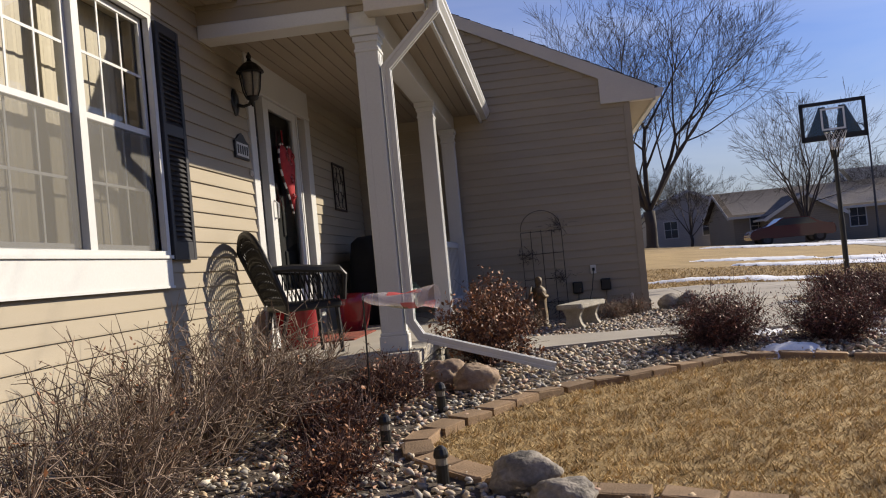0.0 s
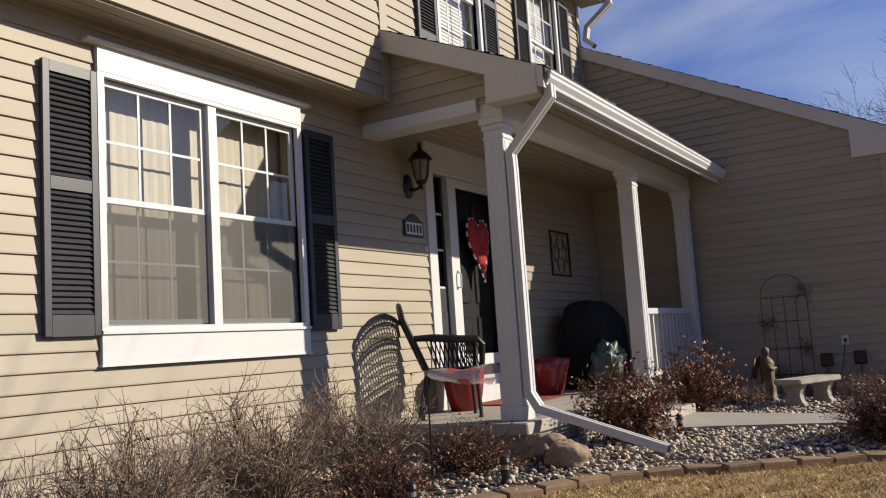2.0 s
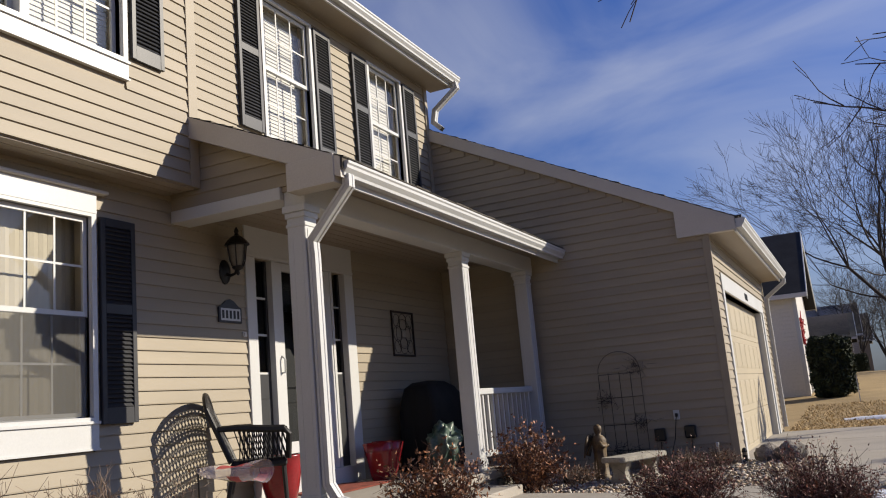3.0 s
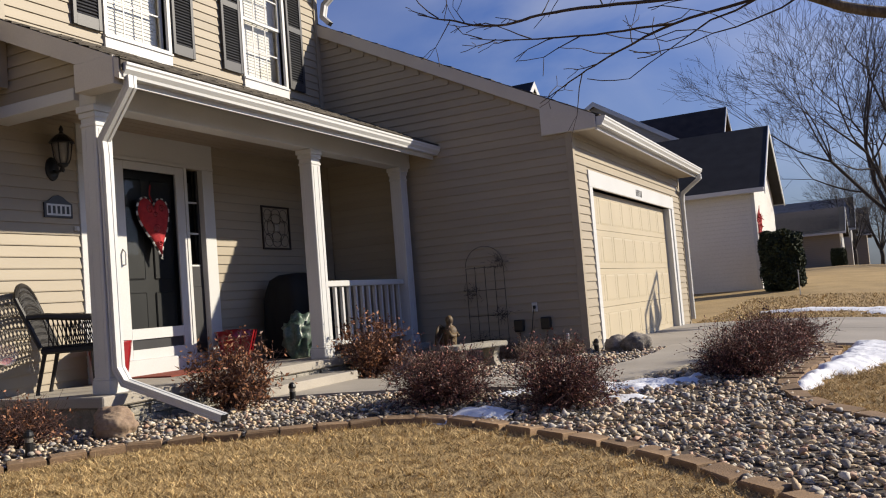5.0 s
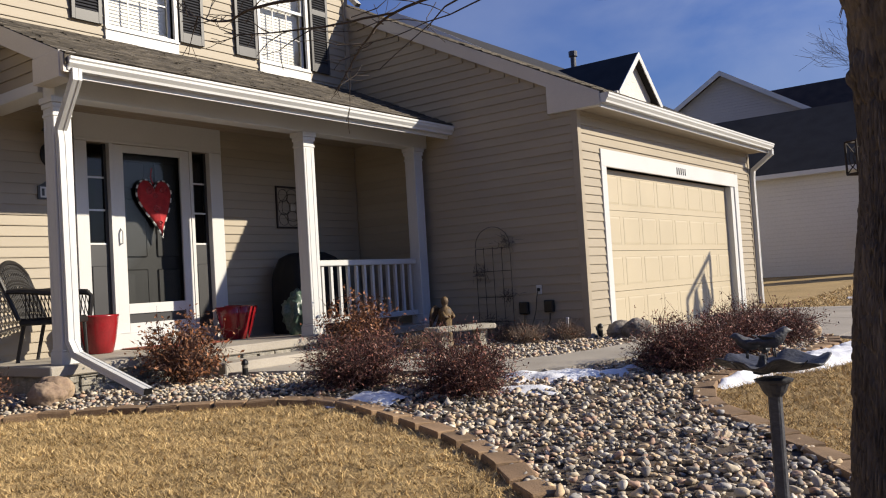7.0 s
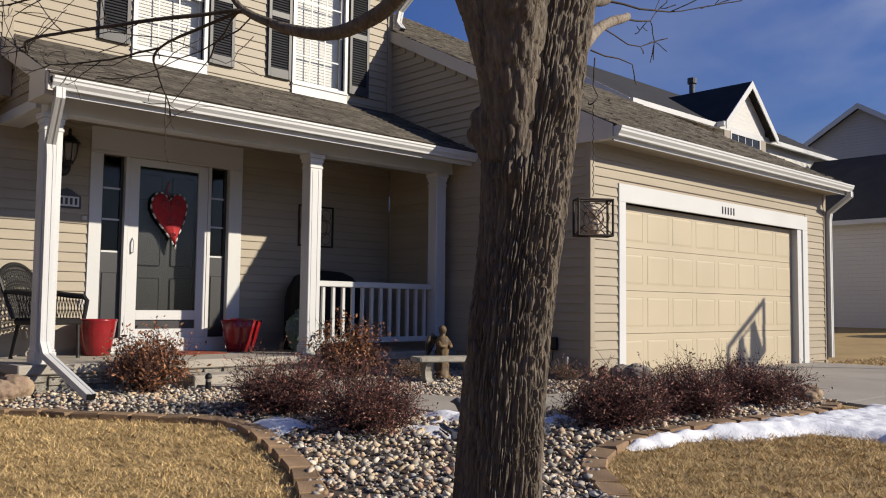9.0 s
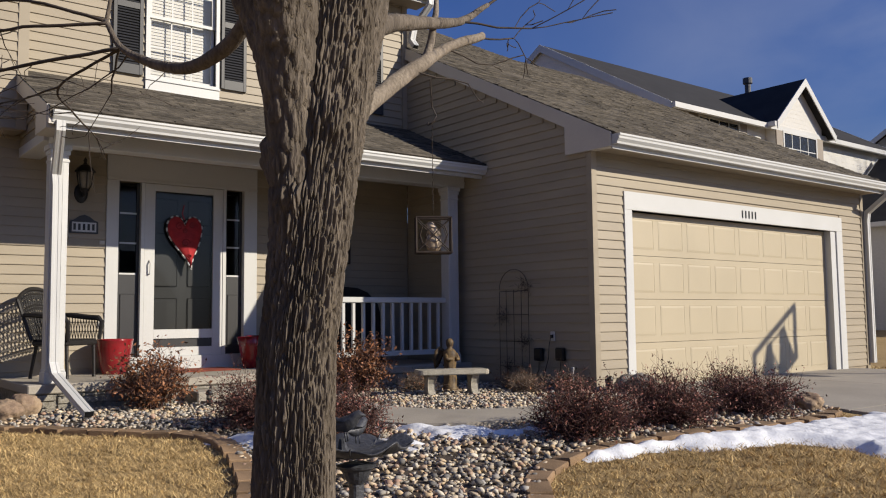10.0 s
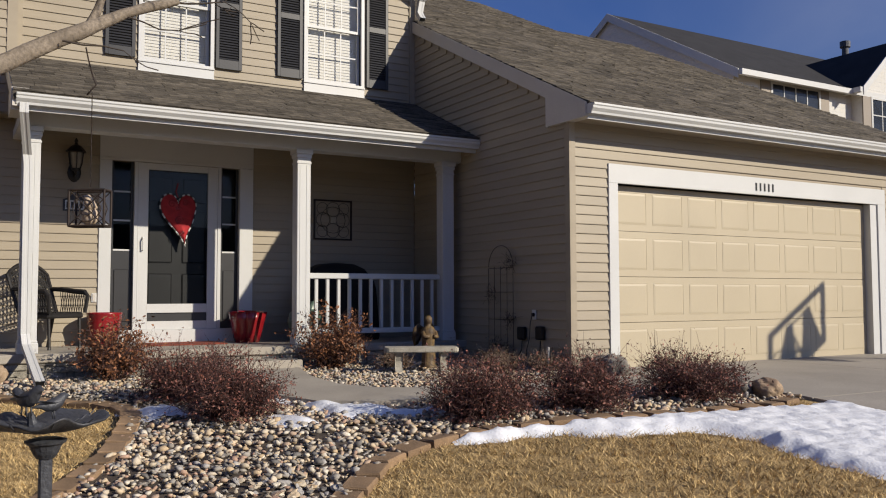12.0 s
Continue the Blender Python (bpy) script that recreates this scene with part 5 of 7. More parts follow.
# the robed garden statue, one plain mesh
bm = bmesh.new()
sx, sy = 0.02, 10.12
lathe(bm, [(0.12, 0.0), (0.125, 0.05), (0.10, 0.08), (0.095, 0.2), (0.085, 0.36), (0.095, 0.48), (0.105, 0.56), (0.075, 0.61), (0.035, 0.635), (0.05, 0.67), (0.058, 0.71), (0.05, 0.75), (0.02, 0.775)],
      (sx, sy, 0.5), 24, wobble=lambda a, z: 1 + (0.09 * math.sin(7 * a + 4 * z) if 0.08 < z < 0.5 else 0.0))
for s in (-1, 1):
    tube(bm, [(sx + 0.02, sy + s * 0.095, 1.04), (sx + 0.07, sy + s * 0.10, 0.97), (sx + 0.11, sy + s * 0.03, 0.98)], [0.035, 0.032, 0.025], 8)
    lo = [bm.verts.new((sx - 0.06 - 0.03 * k, sy + s * w, 0.5 + z)) for k, (w, z) in enumerate(((0.03, 0.6), (0.11, 0.66), (0.17, 0.60), (0.18, 0.46), (0.13, 0.33), (0.05, 0.36)))]
    hi = [bm.verts.new(v.co + Vector((-0.02, 0, 0))) for v in lo]
    bm.faces.new(lo)
    bm.faces.new(hi[::-1])
    for i in range(6):
        bm.faces.new((lo[i], hi[i], hi[(i + 1) % 6], lo[(i + 1) % 6]))
bm.transform(Matrix.Translation((sx, sy, 0.5)) @ Matrix.Scale(0.88, 4) @ Matrix.Translation((-sx, -sy, -0.5)))
tagged(part("garden_statue", bm, M["statue"], smooth=True), "bronze-brown robed winged garden statue beside the bench", "statue")

# bird bath with two birds on the rim
bx0, by0 = 5.60, 5.20
bz = gz(bx0, by0)
bath = thing("bird_bath", (bx0, by0, bz), "aged pewter bird bath with ruffled leaf bowl on a column", "bird bath")
bm = bmesh.new()
prism(bm, [(bx0 - 0.026, by0 - 0.026), (bx0 + 0.026, by0 - 0.026), (bx0 + 0.026, by0 + 0.026), (bx0 - 0.026, by0 + 0.026)], "z", bz + 0.05, 0.80)
bmesh.ops.bevel(bm, geom=[e for e in bm.edges if abs((e.verts[0].co - e.verts[1].co).z) > 0.1], offset=0.008, segments=1, affect="EDGES")
part("column", bm, M["bath"], bath)
bm = bmesh.new()
lathe(bm, [(0.16, 0), (0.16, 0.02), (0.11, 0.05), (0.05, 0.075), (0.04, 0.10)], (bx0, by0, bz), 20)
part("base", bm, M["bath"], bath)
bm = bmesh.new()
lathe(bm, [(0.035, 0.68), (0.05, 0.70), (0.065, 0.735), (0.08, 0.745), (0.085, 0.755), (0.05, 0.765)], (bx0, by0, 0.075), 16)
part("collar", bm, M["bath"], bath)
bm = bmesh.new()
n, rings = 60, []
for r, z, q in ((0.04, 0.768, 0), (0.10, 0.775, 0.1), (0.17, 0.795, 0.5), (0.222, 0.818, 1.0), (0.232, 0.828, 1.0), (0.220, 0.828, 1.0), (0.165, 0.808, 0.5), (0.09, 0.795, 0.1), (0.01, 0.792, 0)):
    ring = []
    for k in range(n):
        a = k * math.tau / n
        ruff = math.sin(5 * a + 0.6) * 0.016 + math.sin(9 * a) * 0.008
        rr = r * (1 + q * 0.07 * math.sin(5 * a + 2.0) + q * 0.03 * math.sin(11 * a))
        ring.append(bm.verts.new((bx0 + rr * math.cos(a), by0 + rr * math.sin(a), z + 0.095 + q * ruff)))
    rings.append(ring)
for a, b in zip(rings, rings[1:]):
    for k in range(n):
        bm.faces.new((a[k], a[(k + 1) % n], b[(k + 1) % n], b[k]))
bm.faces.new(rings[0][::-1])
bm.faces.new(rings[-1])
part("bowl", bm, M["bath"], bath, smooth=True)
rows = []
for k in range(9):
    a = k * math.tau / 9
    for j in range(5):
        r0, r1 = 0.04 + j * 0.04, 0.08 + j * 0.04
        rows.append(((bx0 + r0 * math.cos(a), by0 + r0 * math.sin(a), 0.877 + 0.5 * r0 * r0), (bx0 + r1 * math.cos(a + 0.03), by0 + r1 * math.sin(a + 0.03), 0.877 + 0.9 * r1 * r1), 0.004, 0.003))
segs("leaf_vein", rows, M["bath"], bath, 4)


def bird(px, py, pz, turn, s=1.0):
    bm = bmesh.new()
    prof = [(-0.115, 0.004, 0.0), (-0.07, 0.014, 0.004), (-0.04, 0.028, 0.0), (0.0, 0.036, 0.006), (0.03, 0.03, 0.022), (0.048, 0.023, 0.042), (0.062, 0.02, 0.05), (0.078, 0.008, 0.048), (0.092, 0.002, 0.045)]
    tube(bm, [(u, 0, z + 0.04) for u, r, z in prof], [r for u, r, z in prof], 10)
    for t in (-1, 1):
        v = [bm.verts.new(c) for c in ((0.03, t * 0.03, 0.065), (0.0, t * 0.044, 0.06), (-0.09, t * 0.03, 0.075), (-0.05, t * 0.02, 0.05))]
        bm.faces.new(v)
        tube(bm, [(0.0, t * 0.012, 0.015), (0.004, t * 0.012, -0.03)], 0.004, 5)
    bm.transform(pose(px, py, pz, 0, 0, turn) @ Matrix.Scale(s, 4))
    return part("bird_figure", bm, M["bath"], bath, smooth=True)


bird(5.52, 5.12, 0.955, 215, 0.85)
bird(5.63, 5.13, 0.965, 35, 0.95)
bird(5.56, 5.23, 0.935, 110, 0.8)
bm = bmesh.new()
tube(bm, [(5.57, 5.16, 0.875), (5.57, 5.15, 0.90), (5.58, 5.14, 0.945)], [0.05, 0.022, 0.012], 8)
part("perch", bm, M["bath"], bath)

# hanging ornament: wire box with a resin bird, under a limb of the tree
ox, oy = 6.02, 5.30
orn = thing("hanging_ornament", (ox, oy, 1.68), "square twig-wire ornament with a cream resin bird on a chain", "garden ornament")
d1v, d2v = Vector((0.55, 0.835, 0)), Vector((0.835, -0.55, 0))
half, dep = 0.070, 0.03
c = Vector((ox, oy, 1.775))
rows = []
for s in (-1, 1):
    q = c + d2v * dep * s
    P = [q + d1v * half * a + Vector((0, 0, half * b)) for a, b in ((-1, -1), (1, -1), (1, 1), (-1, 1))]
    for i in range(4):
        rows.append((P[i], P[(i + 1) % 4], 0.005, 0.005))
    rows += [(P[0], P[2], 0.0025, 0.0025), (P[1], P[3], 0.0025, 0.0025)]
    for i in range(10):
        t = i * math.tau / 10
        t2 = (i + 1) * math.tau / 10
        for rr in (0.03, 0.055):
            rows.append((q + d1v * rr * math.cos(t) + Vector((0, 0, rr * math.sin(t))), q + d1v * rr * math.cos(t2) + Vector((0, 0, rr * math.sin(t2))), 0.002, 0.002))
for a, b in ((-1, -1), (1, -1), (1, 1), (-1, 1)):
    rows.append((c - d2v * dep + d1v * half * a + Vector((0, 0, half * b)), c + d2v * dep + d1v * half * a + Vector((0, 0, half * b)), 0.005, 0.005))
segs("wire_box", rows, M["rust"], orn, 5)
rows = []
for i in range(24):
    z = 1.86 + i * 0.0155
    sgn = 0.003 if i % 2 else -0.003
    rows.append(((ox + sgn, oy, z), (ox - sgn, oy, z + 0.0155), 0.0018, 0.0018))
segs("chain", rows, M["rust"], orn, 4)
bm = bmesh.new()
tube(bm, [(ox + 0.018 * math.cos(a), oy + 0.018 * math.sin(a), 2.245 + 0.018 * math.sin(a) * 1.3) for a in [k * 0.5 for k in range(7, 15)]] + [(ox, oy, 2.3), (ox + 0.02, oy - 0.02, 2.36), (ox + 0.03, oy - 0.03, 2.40)], 0.003, 5)
part("hook", bm, M["rust"], orn)
bm = bmesh.new()
bmesh.ops.create_icosphere(bm, subdivisions=3, radius=1.0)
for q in bm.verts:
    d = q.co.copy()
    q.co = Vector((ox, oy, 1.745)) + d1v * (d.x * 0.032) + d2v * d.y * 0.024 + Vector((0, 0, d.z * 0.038 * (1 + 0.3 * noise.noise(d * 3))))
tube(bm, [Vector((ox, oy, 1.77)) + d1v * 0.012, Vector((ox, oy, 1.80)) - d1v * 0.004, Vector((ox, oy, 1.825)) - d1v * 0.014], [0.02, 0.02, 0.012], 8)
part("resin_bird", bm, M["cream"], orn, smooth=True)

# clear-film wind spinner on a thin pole, beside the porch corner
fl = thing("garden_spinner", (-1.0, 4.10, 0.45), "clear film wind cone with red print on a thin pole", "wind spinner")
bm = bmesh.new()
tube(bm, [(-1.0, 4.10, 0.42), (-0.99, 4.09, 0.9), (-0.98, 4.07, 1.30)], 0.006, 6)
part("pole", bm, M["black"], fl)


def film(name, k0, k1, a0, a1, fat, material, label=""):
    """A stretch of the crumpled film cone."""
    bm = bmesh.new()
    rings = []
    for k in range(k0, k1 + 1):
        t = k / 14
        r = 0.018 + 0.072 * t ** 0.7 + 0.008 * math.sin(7 * t) + fat
        p = Vector((-0.98 + 0.43 * t, 4.07 + 0.12 * t, 1.275 - 0.03 * t - 0.02 * math.sin(3 * t)))
        rings.append([bm.verts.new(p + Vector((0.3 * r * math.cos(a), r * math.cos(a), r * 0.75 * math.sin(a) * (1 + 0.16 * math.sin(3 * a + k * 0.8))))) for a in [i * math.tau / 20 for i in range(a0, a1 + 1)]])
    for u, v in zip(rings, rings[1:]):
        for q in range(a1 - a0):
            bm.faces.new((u[q], u[q + 1], v[q + 1], v[q]))
    return part(name, bm, material, fl, label, smooth=True)


film("film_cone", 0, 14, 0, 20, 0.0, M["plastic"])
film("red_print", 5, 11, 3, 7, 0.002, M["redprint"])
film("red_print", 8, 11, 11, 15, 0.002, M["redprint"])
film("leaf_print", 4, 9, 13, 18, 0.0025, M["leafprint"], "faded green leaf print")
film("red_print", 11, 13, 16, 19, 0.002, M["redprint"])


def path_light(x, y):
    z = gz(x, y)
    ob = thing("path_light", (x, y, z), "small black cylindrical path light with clear collar", "garden light", "path lights")
    bm = bmesh.new()
    lathe(bm, [(0.022, -0.05), (0.03, 0.0), (0.03, 0.11), (0.034, 0.115)], (x, y, z), 12)
    part("stem", bm, M["black"], ob)
    bm = bmesh.new()
    lathe(bm, [(0.029, 0.115), (0.029, 0.15)], (x, y, z), 12)
    part("lens", bm, M["amber"], ob)
    bm = bmesh.new()
    lathe(bm, [(0.036, 0.15), (0.037, 0.165), (0.03, 0.19), (0.012, 0.205)], (x, y, z), 12)
    part("cap", bm, M["black"], ob)
    return ob


for p in ((-0.60, 4.39), (-0.81, 3.56), (-0.42, 2.92), (-0.15, 6.95), (1.55, 11.45), (-0.32, 9.7)):
    path_light(*p)


def boulder(x, y, rx, ry, rz, seed, material, label, sink=0.25):
    bm = bmesh.new()
    bmesh.ops.create_icosphere(bm, subdivisions=4, radius=1.0)
    o = Vector((seed * 7.3, seed * 1.7, seed * 3.1))
    for q in bm.verts:
        d = q.co.normalized()
        r = 1 + 0.26 * noise.noise(d * 1.3 + o) + 0.12 * noise.noise(d * 3.5 + o) + 0.07 * noise.noise(d * 8 + o) + 0.10 * (0.35 - abs(noise.noise(d * 4.5 + o))) + 0.03 * noise.noise(d * 22 + o)
        q.co = Vector((x + d.x * r * rx, y + d.y * r * ry, gz(x, y) + rz * (1 - sink) + d.z * r * rz))
    return tagged(part("boulder", bm, material, smooth=True), label, "rock", "boulders in the bed")


boulder(-0.66, 5.22, 0.17, 0.15, 0.14, 1, M["boulder"], "rounded tan boulder beside the porch corner")
boulder(-0.42, 5.02, 0.16, 0.14, 0.12, 2, M["boulder"], "rounded russet boulder beside the porch corner")
boulder(-0.03, 2.88, 0.16, 0.12, 0.10, 3, M["granite"], "rough grey boulder beside the brick edging")
boulder(0.14, 2.66, 0.15, 0.11, 0.075, 4, M["granite"], "pale grey boulder beside the brick edging")
boulder(1.85, 11.42, 0.17, 0.14, 0.13, 5, M["granite"], "grey rock at the corner of the garage")
boulder(2.12, 11.36, 0.18, 0.15, 0.15, 6, M["granite"], "mottled rock at the corner of the garage")
boulder(4.12, 11.45, 0.15, 0.12, 0.11, 7, M["boulder"], "tan rock at the end of the brick edging")
boulder(3.95, 11.3, 0.11, 0.10, 0.09, 8, M["granite"], "small grey rock near the drive")

# ---- basketball hoop across the drive ----
hx, hy = 6.97, 19.6
hz = gz(hx, hy)
hoop = thing("basketball_hoop", (hx, hy, hz), "black pole basketball hoop with clear backboard and white net", "basketball hoop")
face = Vector((-0.25, -0.97, 0)).normalized()
wide = Vector((-face.y, face.x, 0))
bm = bmesh.new()
tube(bm, [(hx, hy, hz - 0.1), (hx, hy, hz + 1.4)], 0.062, 10)
tube(bm, [(hx, hy, hz + 1.4), (hx, hy, 3.35)], 0.052, 10)
part("pole", bm, M["black"], hoop)
bc = Vector((hx, hy, 3.90)) + face * 0.55
for du, z0, z1 in ((-0.12, 3.1, 3.65), (0.12, 3.1, 3.65), (-0.12, 3.3, 4.0), (0.12, 3.3, 4.0)):
    bm = bmesh.new()
    a = Vector((hx, hy, z0)) + wide * du * 0.5
    b = Vector((bc.x, bc.y, z1)) + wide * du - face * 0.03
    tube(bm, [a, b], 0.022, 6)
    part("support_arm", bm, M["black"], hoop)


def slab_on(u0, u1, z0, z1, t0, t1):
    bm = bmesh.new()
    v = []
    for t in (t0, t1):
        for u, z in ((u0, z0), (u1, z0), (u1, z1), (u0, z1)):
            v.append(bm.verts.new(bc + wide * u + Vector((0, 0, z)) + face * t))
    for q in ((0, 1, 2, 3), (7, 6, 5, 4), (0, 4, 5, 1), (1, 5, 6, 2), (2, 6, 7, 3), (3, 7, 4, 0)):
        bm.faces.new([v[i] for i in q])
    return bm


HW, HH = 0.69, 0.44
o = part("backboard", slab_on(-HW, HW, -HH, HH, 0.0, 0.012), M["board"], hoop, "clear acrylic board")
o.visible_shadow = False
for a in ((-HW, HW, HH - 0.08, HH), (-HW, HW, -HH, -HH + 0.12), (-HW, -HW + 0.08, -HH, HH), (HW - 0.08, HW, -HH, HH)):
    part("board_border", slab_on(*a, -0.02, 0.03), M["black"], o)
for a in ((-0.25, 0.25, 0.24, 0.28), (-0.25, 0.25, -0.22, -0.18), (-0.25, -0.21, -0.22, 0.28), (0.21, 0.25, -0.22, 0.28)):
    part("target_line", slab_on(*a, 0.012, 0.016), M["net"], o)
for s in (-1, 1):
    bm = bmesh.new()
    v = [bm.verts.new(bc + wide * s * u + Vector((0, 0, z)) - face * 0.012) for u, z in ((0.60, -0.40), (0.06, -0.40), (0.14, 0.32), (0.28, 0.32))]
    w = [bm.verts.new(q.co - face * 0.02) for q in v]
    bm.faces.new(v)
    bm.faces.new(w[::-1])
    for i in range(4):
        bm.faces.new((v[i], w[i], w[(i + 1) % 4], v[(i + 1) % 4]))
    part("brace_panel", bm, M["black"], o)
rc = bc + face * 0.38 + Vector((0, 0, -0.30))
bm = bmesh.new()
tube(bm, [rc + (wide * math.cos(a) + face * math.sin(a)) * 0.23 for a in [k * math.tau / 20 for k in range(21)]], 0.012, 6, cap=False)
tube(bm, [bc + Vector((0, 0, -0.30)), bc + Vector((0, 0, -0.30)) + face * 0.15], 0.04, 6)
part("rim", bm, M["black"], hoop)
rows = []
for k in range(12):
    for lvl in range(4):
        r0, r1 = 0.23 - 0.03 * lvl, 0.23 - 0.03 * (lvl + 1)
        for s in (-0.5, 0.5):
            a0 = (k + (lvl % 2) * 0.5) * math.tau / 12
            a1 = a0 + s * math.tau / 12
            rows.append((rc + (wide * math.cos(a0) + face * math.sin(a0)) * r0 - Vector((0, 0, 0.1 * lvl)), rc + (wide * math.cos(a1) + face * math.sin(a1)) * r1 - Vector((0, 0, 0.1 * (lvl + 1))), 0.005, 0.005))
segs("net", rows, M["net"], hoop, 3)


# ---- trees ----


def grow(rows, p, d, length, r, depth, rng, wander=0.22, lift=0.12, kids=(2, 4), shrink=0.68, tips=None, least=0.0025):
    """A limb that bends, thins and forks."""
    n = 4 if depth > 1 else 3
    p, d = np.array(p, float), np.array(d, float)
    d /= np.linalg.norm(d)
    pts = [p.copy()]
    for i in range(n):
        d = d + rng.normal(size=3) * wander * 0.5 + np.array([0, 0, lift * 0.3])
        d /= np.linalg.norm(d)
        q = p + d * length / n
        r1 = max(r * (1 - 0.45 / n), least)
        rows.append((tuple(p), tuple(q), r, r1))
        p, r = q, r1
        pts.append(p.copy())
        if depth > 0 and i >= 1:
            for _ in range(rng.integers(0, 2)):
                side = rng.normal(size=3)
                side -= d * side.dot(d)
                side /= np.linalg.norm(side)
                a = rng.uniform(0.5, 1.0)
                grow(rows, p, d * math.cos(a) + side * math.sin(a), length * shrink * rng.uniform(0.6, 0.95), r * 0.55, depth - 1, rng, wander, lift, kids, shrink, tips, least)
    if depth > 0:
        for _ in range(rng.integers(*kids)):
            side = rng.normal(size=3)
            side -= d * side.dot(d)
            side /= np.linalg.norm(side)
            a = rng.uniform(0.2, 0.6)
            grow(rows, p, d * math.cos(a) + side * math.sin(a), length * shrink * rng.uniform(0.8, 1.15), r * 0.72, depth - 1, rng, wander, lift, kids, shrink, tips, least)


def bare_tree(x, y, height, spread, seed, label, trunk_r=0.2, depth=5):
    """A leafless street tree: trunk, limbs and a haze of twigs."""
    rng = np.random.default_rng(seed)
    z = gz(x, y)
    ob = thing("bare_tree", (x, y, z), label, "tree", "bare trees")
    fork = height * 0.16
    bm = bmesh.new()
    tube(bm, [(x, y, z - 0.2), (x, y, z + 0.15), (x + 0.05, y, z + fork * 0.6), (x, y, z + fork)], [trunk_r * 1.5, trunk_r * 1.1, trunk_r, trunk_r * 1.1], 12)
    part("trunk", bm, M["fartwig"], ob, smooth=True)
    rows = []
    k = 7
    for i in range(k):
        a = i * math.tau / k + rng.uniform(-0.3, 0.3)
        s = rng.uniform(0.35, 1.0) * spread
        grow(rows, (x, y, z + fork * rng.uniform(0.8, 1.05)), (math.cos(a) * s, math.sin(a) * s, 1.0), height * 0.34, trunk_r * rng.uniform(0.36, 0.58), depth, rng, 0.16, 0.10, (2, 4), 0.72, least=0.007)
    grow(rows, (x, y, z + fork), (0.05, 0.05, 1), height * 0.36, trunk_r * 0.6, depth, rng, 0.14, 0.1, (2, 4), 0.70, least=0.008)
    big, small = [r for r in rows if r[2] > 0.03], [r for r in rows if r[2] <= 0.03]
    tagged(segs("limb_mass", big, M["fartwig"], ob, 6), kind="stuff")
    tagged(segs("twig_mass", small, M["fartwig"], ob, 3), kind="stuff")
    return ob


# the tree that stands in the stone bed
tx, ty = 6.155, 4.585
tz = gz(tx, ty)
tree = thing("front_tree", (tx, ty, tz), "mature tree with deeply furrowed grey bark and bare low limbs", "tree")
NA, NZ = 440, 460
ang = np.arange(NA) * math.tau / NA
hs = np.linspace(-0.08, 2.62, NZ)
verts = np.zeros((NZ, NA, 3))
for i, h in enumerate(hs):
    r0 = np.interp(h, [-0.1, 0.05, 0.3, 0.75, 1.5, 1.77, 2.05, 2.42], [0.225, 0.182, 0.152, 0.139, 0.128, 0.139, 0.152, 0.166])
    for k in range(NA):
        a = ang[k]
        c, s = math.cos(a), math.sin(a)
        w1 = noise.noise(Vector((c * 3, s * 3, h * 5 + 5)))
        w2 = noise.noise(Vector((c * 9, s * 9, h * 16 + 2)))
        # long plates of bark parted by cracks that run together and split again
        cell = noise.voronoi(Vector((c * 14.5 + w1 * 0.7 + w2 * 0.45, s * 14.5 - w1 * 0.7 + w2 * 0.45, h * 6.2 + w2 * 0.6)))[0]
        crack = max(0.0, 0.36 - (cell[1] - cell[0])) / 0.36
        rib = noise.noise(Vector((c * 24 + w1, s * 24, h * 5)))
        flake = noise.noise(Vector((c * 30, s * 30, h * 38)))
        deep = crack * 0.015 + max(0.0, 0.12 - abs(rib)) / 0.12 * 0.006 - flake * 0.0035 + 0.004 * (cell[0] - 0.4)
        lump = 0.05 * noise.noise(Vector((c * 0.9, s * 0.9, h * 1.1)))
        knurl = 1 + 0.9 * noise.noise(Vector((c * 10, s * 10, h * 14)))
        knot = 0.040 * math.exp(-((h - 1.92) / 0.07) ** 2 - ((a - 4.0) / 0.26) ** 2) + 0.034 * math.exp(-((h - 1.80) / 0.11) ** 2 - ((a - 5.2) / 0.35) ** 2) + 0.022 * math.exp(-((h - 2.0) / 0.06) ** 2 - ((a - 5.9) / 0.3) ** 2)
        hole = -0.06 * math.exp(-((h - 1.84) / 0.035) ** 2 - ((a - 5.45) / 0.12) ** 2)
        oval = 1 + (0.12 * ease(1.6, 2.3, h)) * abs(math.sin(a - 0.5))
        r = r0 * oval + lump * 0.4 - deep + knot * knurl + hole
        verts[i, k] = (tx + np.interp(h, [0, 0.5, 1.2, 1.65, 2.6], [0.0, 0.025, 0.068, 0.11, 0.165]) + r * c, ty + np.interp(h, [0, 1.3, 1.9, 2.6], [0.0, 0.0, 0.04, 0.105]) + r * s, tz + h)
i, k = np.meshgrid(np.arange(NZ - 1), np.arange(NA), indexing="ij")
a0 = (i * NA + k).ravel()
b0 = (i * NA + (k + 1) % NA).ravel()
raw("trunk", verts.reshape(-1, 3), np.stack([a0, b0, b0 + NA, a0 + NA], 1), M["bark"], tree, smooth=True)


